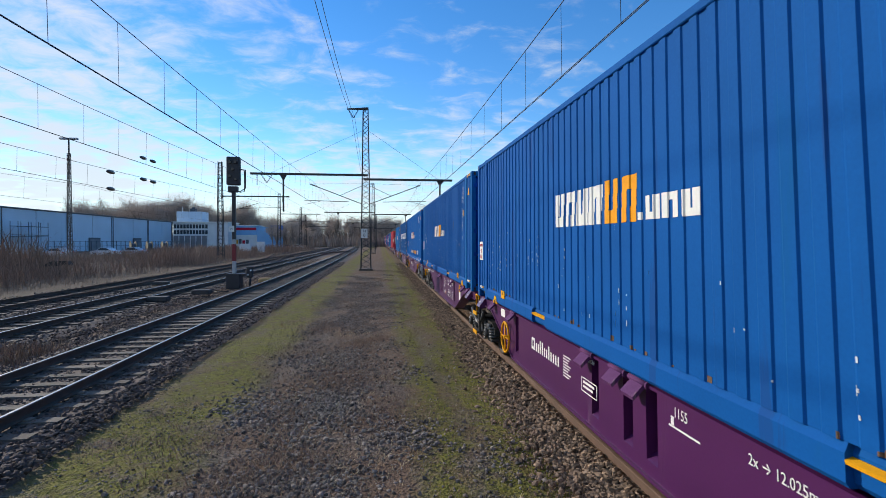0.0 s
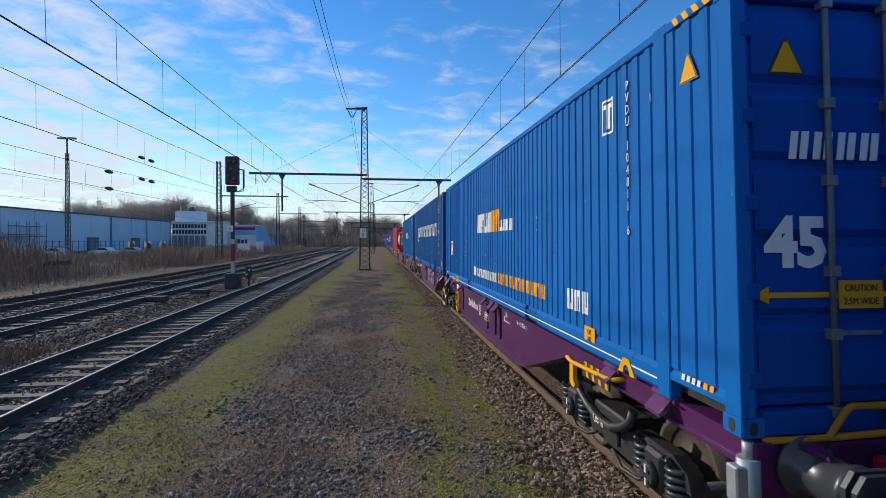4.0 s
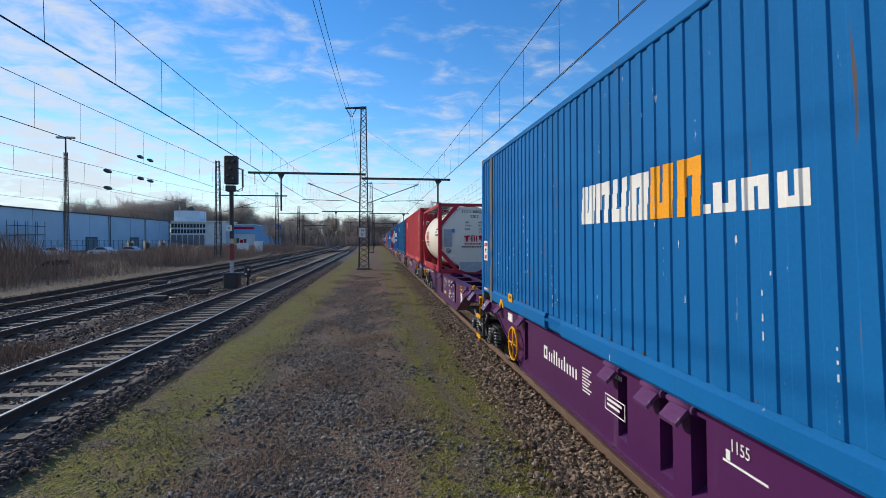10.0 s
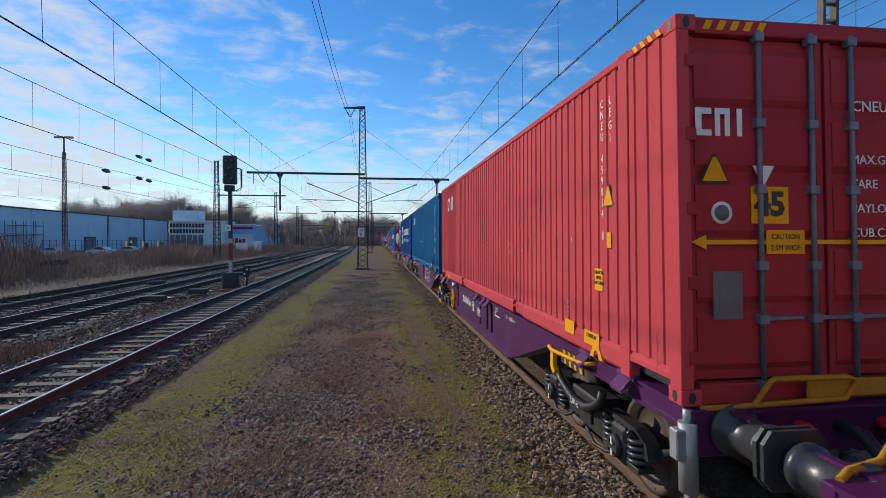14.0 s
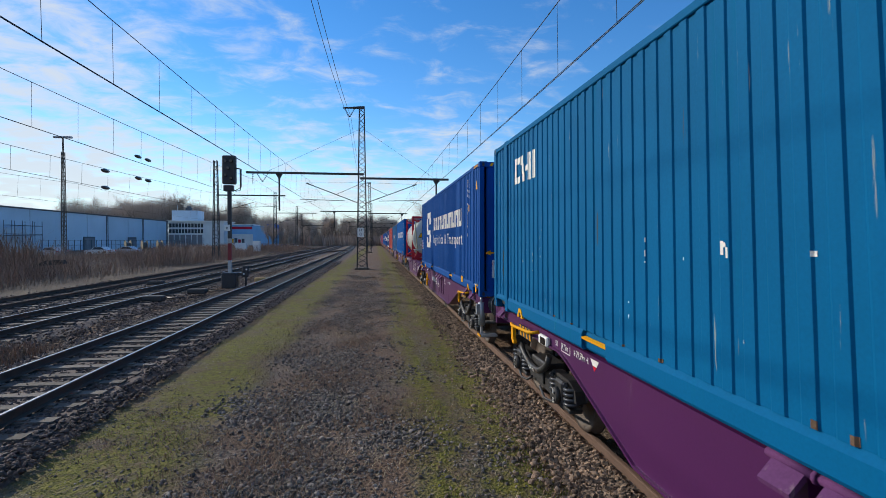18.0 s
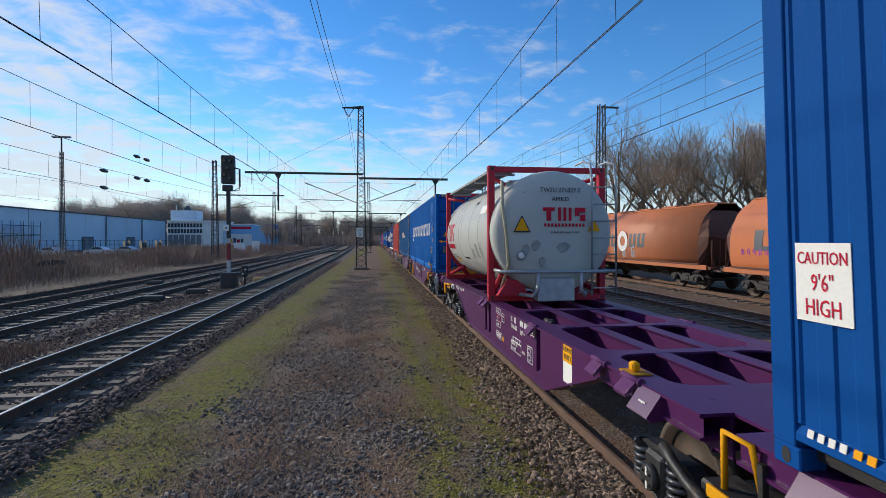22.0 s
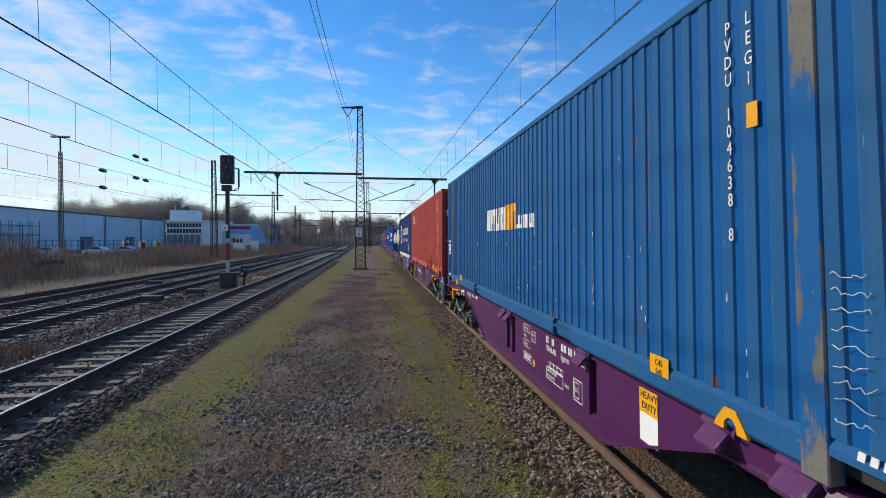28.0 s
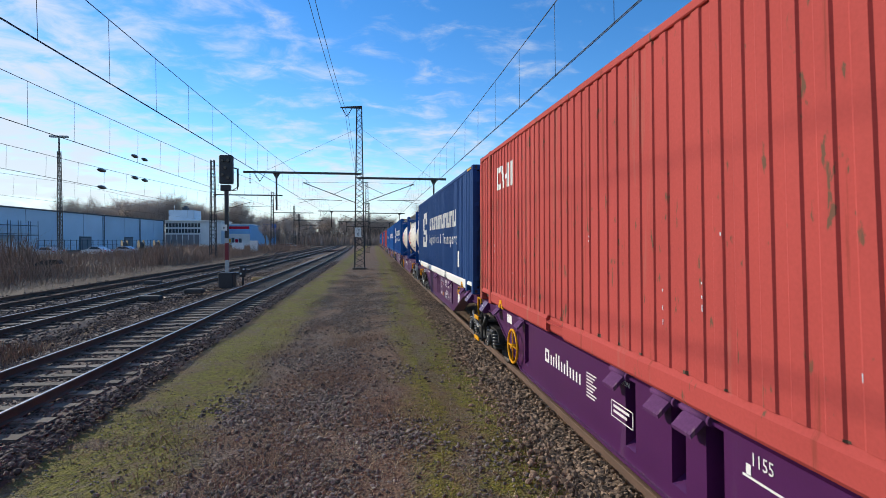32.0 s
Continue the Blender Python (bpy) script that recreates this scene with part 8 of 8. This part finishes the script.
def tree(kind, x, y, s, turn, label="bare winter tree with a fine twiggy crown", group="bare trees"):
    t = thing("bare_tree", label, "tree", group, at=Matrix.LocRotScale((x, y, -0.2), Euler((0, 0, turn)), (s, s, s)))
    # distant trees take the colours paled by haze
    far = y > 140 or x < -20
    part("trunk", KINDS[kind][0], HAZED_BARK if far else BARK_NEAR, t)
    part("crown", KINDS[kind][1], HAZED_TWIG if far else TWIG_NEAR, t)
    return t


tr = random.Random(5)
for i in range(17):
    a, r = radians(26 + i * 2.0 + tr.uniform(-0.6, 0.6)), tr.uniform(58, 78)
    if 41.8 < math.degrees(a) < 44.2:
        r += 25
    tree(4 + i % 3, r * math.sin(a), r * math.cos(a), tr.uniform(1.0, 1.25) * r / 66, tr.uniform(0, 6.28), "bare tree behind the orange wagons", "trees behind the sidings")
for i in range(150):
    x = -160 + i * 1.15 + tr.uniform(-2, 2)
    y = 262 + tr.uniform(-22, 40) + (25 if x < -90 else 0)
    tree(i % 4, x, y, tr.uniform(0.85, 1.15) * (1.55 if x < -95 else 1.25 if x < -60 else 0.95), tr.uniform(0, 6.28), "bare tree in the wood beyond the yard", "trees of the far wood")
for i in range(16):
    tree(i % 4, 14 + i * 2.2 + tr.uniform(-1, 1), 150 + i * 9, tr.uniform(0.7, 1.1), tr.uniform(0, 6.28), "bare tree beyond the sidings", "trees behind the sidings")
for i in range(14):
    tree(i % 4, -26 - tr.uniform(0, 14), 175 + i * 5, tr.uniform(0.4, 0.75), tr.uniform(0, 6.28), "low bare tree beside the far tracks", "trees of the far wood")
blades("brush", 16000, lambda: (rng.uniform(-150, 30), rng.uniform(225, 262)), (1.5, 5.5), HAZED_BRUSH, "hazed brown brush along the wood's edge", lambda x, y: -0.2, 0.4, 0.03)
blades("brush", 12000, lambda: (rng.uniform(-170, 45), rng.uniform(250, 300)), (3.0, 9.0), HAZED_BRUSH, "brown thicket under the trees of the wood", lambda x, y: -0.2, 0.5, 0.02)
blades("brush", 5000, lambda: (rng.uniform(23, 34), rng.uniform(10, 120)), (0.6, 2.8), HAZED_BRUSH, "hazed brown brush behind the sidings", lambda x, y: -0.2, 0.5, 0.02)

# ---------------------------------------------------------------- clouds
def cloud_material():
    m = bpy.data.materials.new("thin broken cloud")
    m.use_nodes = True
    N, L = m.node_tree.nodes, m.node_tree.links
    N.remove(N["Principled BSDF"])
    tc, sep = N.new("ShaderNodeTexCoord"), N.new("ShaderNodeSeparateXYZ")
    L.new(tc.outputs["Object"], sep.inputs[0])

    def calc(op, a, b=0.0, c=None):
        n = N.new("ShaderNodeMath")
        n.operation = op
        for i, v in enumerate((a, b, c)):
            if v is None:
                continue
            if isinstance(v, (int, float)):
                n.inputs[i].default_value = v
            else:
                L.new(v, n.inputs[i])
        return n.outputs[0]

    def span(src, a, b, c=0.0, d=1.0, smooth=False):
        n = N.new("ShaderNodeMapRange")
        if smooth:
            n.interpolation_type = "SMOOTHSTEP"
        for k, v in (("From Min", a), ("From Max", b), ("To Min", c), ("To Max", d)):
            n.inputs[k].default_value = v
        L.new(src, n.inputs["Value"])
        return n.outputs[0]
    R = 2600.0
    x, y, z = (calc("DIVIDE", sep.outputs[k], R) for k in ("X", "Y", "Z"))
    # seen on a flat layer overhead
    h = calc("ADD", z, 0.16)
    comb = N.new("ShaderNodeCombineXYZ")
    L.new(calc("DIVIDE", x, h), comb.inputs[0])
    L.new(calc("DIVIDE", y, h), comb.inputs[1])

    def cloud(scale, detail, rough, stretch):
        mp = N.new("ShaderNodeMapping")
        mp.inputs["Scale"].default_value = stretch
        mp.inputs["Rotation"].default_value = (0, 0, 0.35)
        L.new(comb.outputs[0], mp.inputs["Vector"])
        n = N.new("ShaderNodeTexNoise")
        n.inputs["Scale"].default_value, n.inputs["Detail"].default_value, n.inputs["Roughness"].default_value = scale, detail, rough
        n.inputs["Distortion"].default_value = 0.4
        L.new(mp.outputs[0], n.inputs["Vector"])
        return n.outputs["Fac"]
    big, fine = cloud(0.9, 5, 0.55, (1, 0.8, 1)), cloud(6.5, 8, 0.60, (0.8, 1.05, 1))
    az = calc("ARCTAN2", x, y)
    bias = calc("ADD", span(az, -0.75, 0.45, 0.122, -0.018), span(z, 0.34, 0.06, -0.020, 0.085))
    dens = calc("ADD", calc("ADD", calc("MULTIPLY", big, 0.48), calc("MULTIPLY", fine, 0.52)), bias)
    alpha = span(dens, 0.50, 0.74, 0.0, 0.88, True)
    # the sun stands in a clear gap
    sx, sy, sz = (math.cos(su) * -math.sin(sa), math.cos(su) * math.cos(sa), math.sin(su))
    near_sun = calc("ADD", calc("ADD", calc("MULTIPLY", x, sx), calc("MULTIPLY", y, sy)), calc("MULTIPLY", z, sz))
    gap = span(near_sun, math.cos(radians(15)), math.cos(radians(8)), 1.0, 0.0, True)
    alpha = calc("MULTIPLY", alpha, gap)
    haze = calc("MULTIPLY", span(z, 0.16, 0.0, 0.0, 0.75, True), gap)
    alpha = calc("MAXIMUM", alpha, haze)
    em, tr_, mx = N.new("ShaderNodeEmission"), N.new("ShaderNodeBsdfTransparent"), N.new("ShaderNodeMixShader")
    em.inputs["Color"].default_value, em.inputs["Strength"].default_value = (0.87, 0.93, 1.0, 1), 0.77
    L.new(alpha, mx.inputs[0])
    L.new(tr_.outputs[0], mx.inputs[1])
    L.new(em.outputs[0], mx.inputs[2])
    L.new(mx.outputs[0], N["Material Output"].inputs["Surface"])
    return m


cl = Shape()
rows = []
for i in range(33):
    e = radians(-1 + 90.9 * i / 32)
    rows.append([(2600 * math.sin(a) * math.cos(e), 2600 * math.cos(a) * math.cos(e), 2600 * math.sin(e)) for a in [2 * math.pi * j / 128 for j in range(128)]])
cl.ring(rows, closed=True, caps=False)
CLOUDS = tagged(part("cloud_layer", cl, cloud_material()), "thin broken white cloud drifting over a blue sky", "clouds", kind="structure")


# ---------------------------------------------------------------- the train put together, and everything that moves
def load_of(k):
    """Where the load of platform k begins, counted from the third container."""
    return -WAGON + (k // 2) * WAGON + (SECOND if k % 2 else 0.0)


LOADS = []
for k, make in enumerate(CONTAINERS):
    if make:
        LOADS.append((make(), TRAIN_X, load_of(k) + {7: 0.10, 8: 0.08, 10: 0.12, 11: -0.06}.get(k, 0.0)))
LOADS.append((tank_container("cream tank in a red box frame standing on the wagon", TANK_CREAM, RED_FRAME, True, ""), TRAIN_X, load_of(5) + 7.31))
LOADS.append((tank_container("grey-white tank between red end frames standing on the wagon", TANK_GREY, RED_FRAME, False, ""), TRAIN_X, load_of(9) + 6.58))
LOADS.append((tank_container("cream tank between blue end frames far down the train", TANK_CREAM, BLUE_FRAME, False, ""), TRAIN_X, load_of(14) + 0.6))
LOADS.append((tank_container("cream tank between blue end frames behind another tank", TANK_CREAM, BLUE_FRAME, False, ""), TRAIN_X, load_of(14) + 7.3))
WAGONS = [(wagon(i in (2, 4), i != 3), load_of(2 * i) + {4: 0.22, 5: 0.17}.get(i, 0.05)) for i in range(len(CONTAINERS) // 2)]


def motions():
    times = [i * 1.0 for i in range(33)]
    for ob, x, y in LOADS:
        walk(ob, [(t, pose(x, y + run(t), DECK_Z)) for t in times])
    for ob, y in WAGONS:
        walk(ob, [(t, pose(TRAIN_X, y + run(t), DECK_Z)) for t in times])
    walk(CLOUDS, [(t, pose(0, 0, 0, 0, 0, -1.05 + 2.1 * t / 32)) for t in (0, 8, 16, 24, 32)])
    steps = [i * 0.1 for i in range(321)]
    for ob, dy in WHEELSETS:
        walk(ob, [(t, pose(0, dy, WHEEL_R, math.degrees((run(0) - run(t)) / WHEEL_R))) for t in steps])


motions()
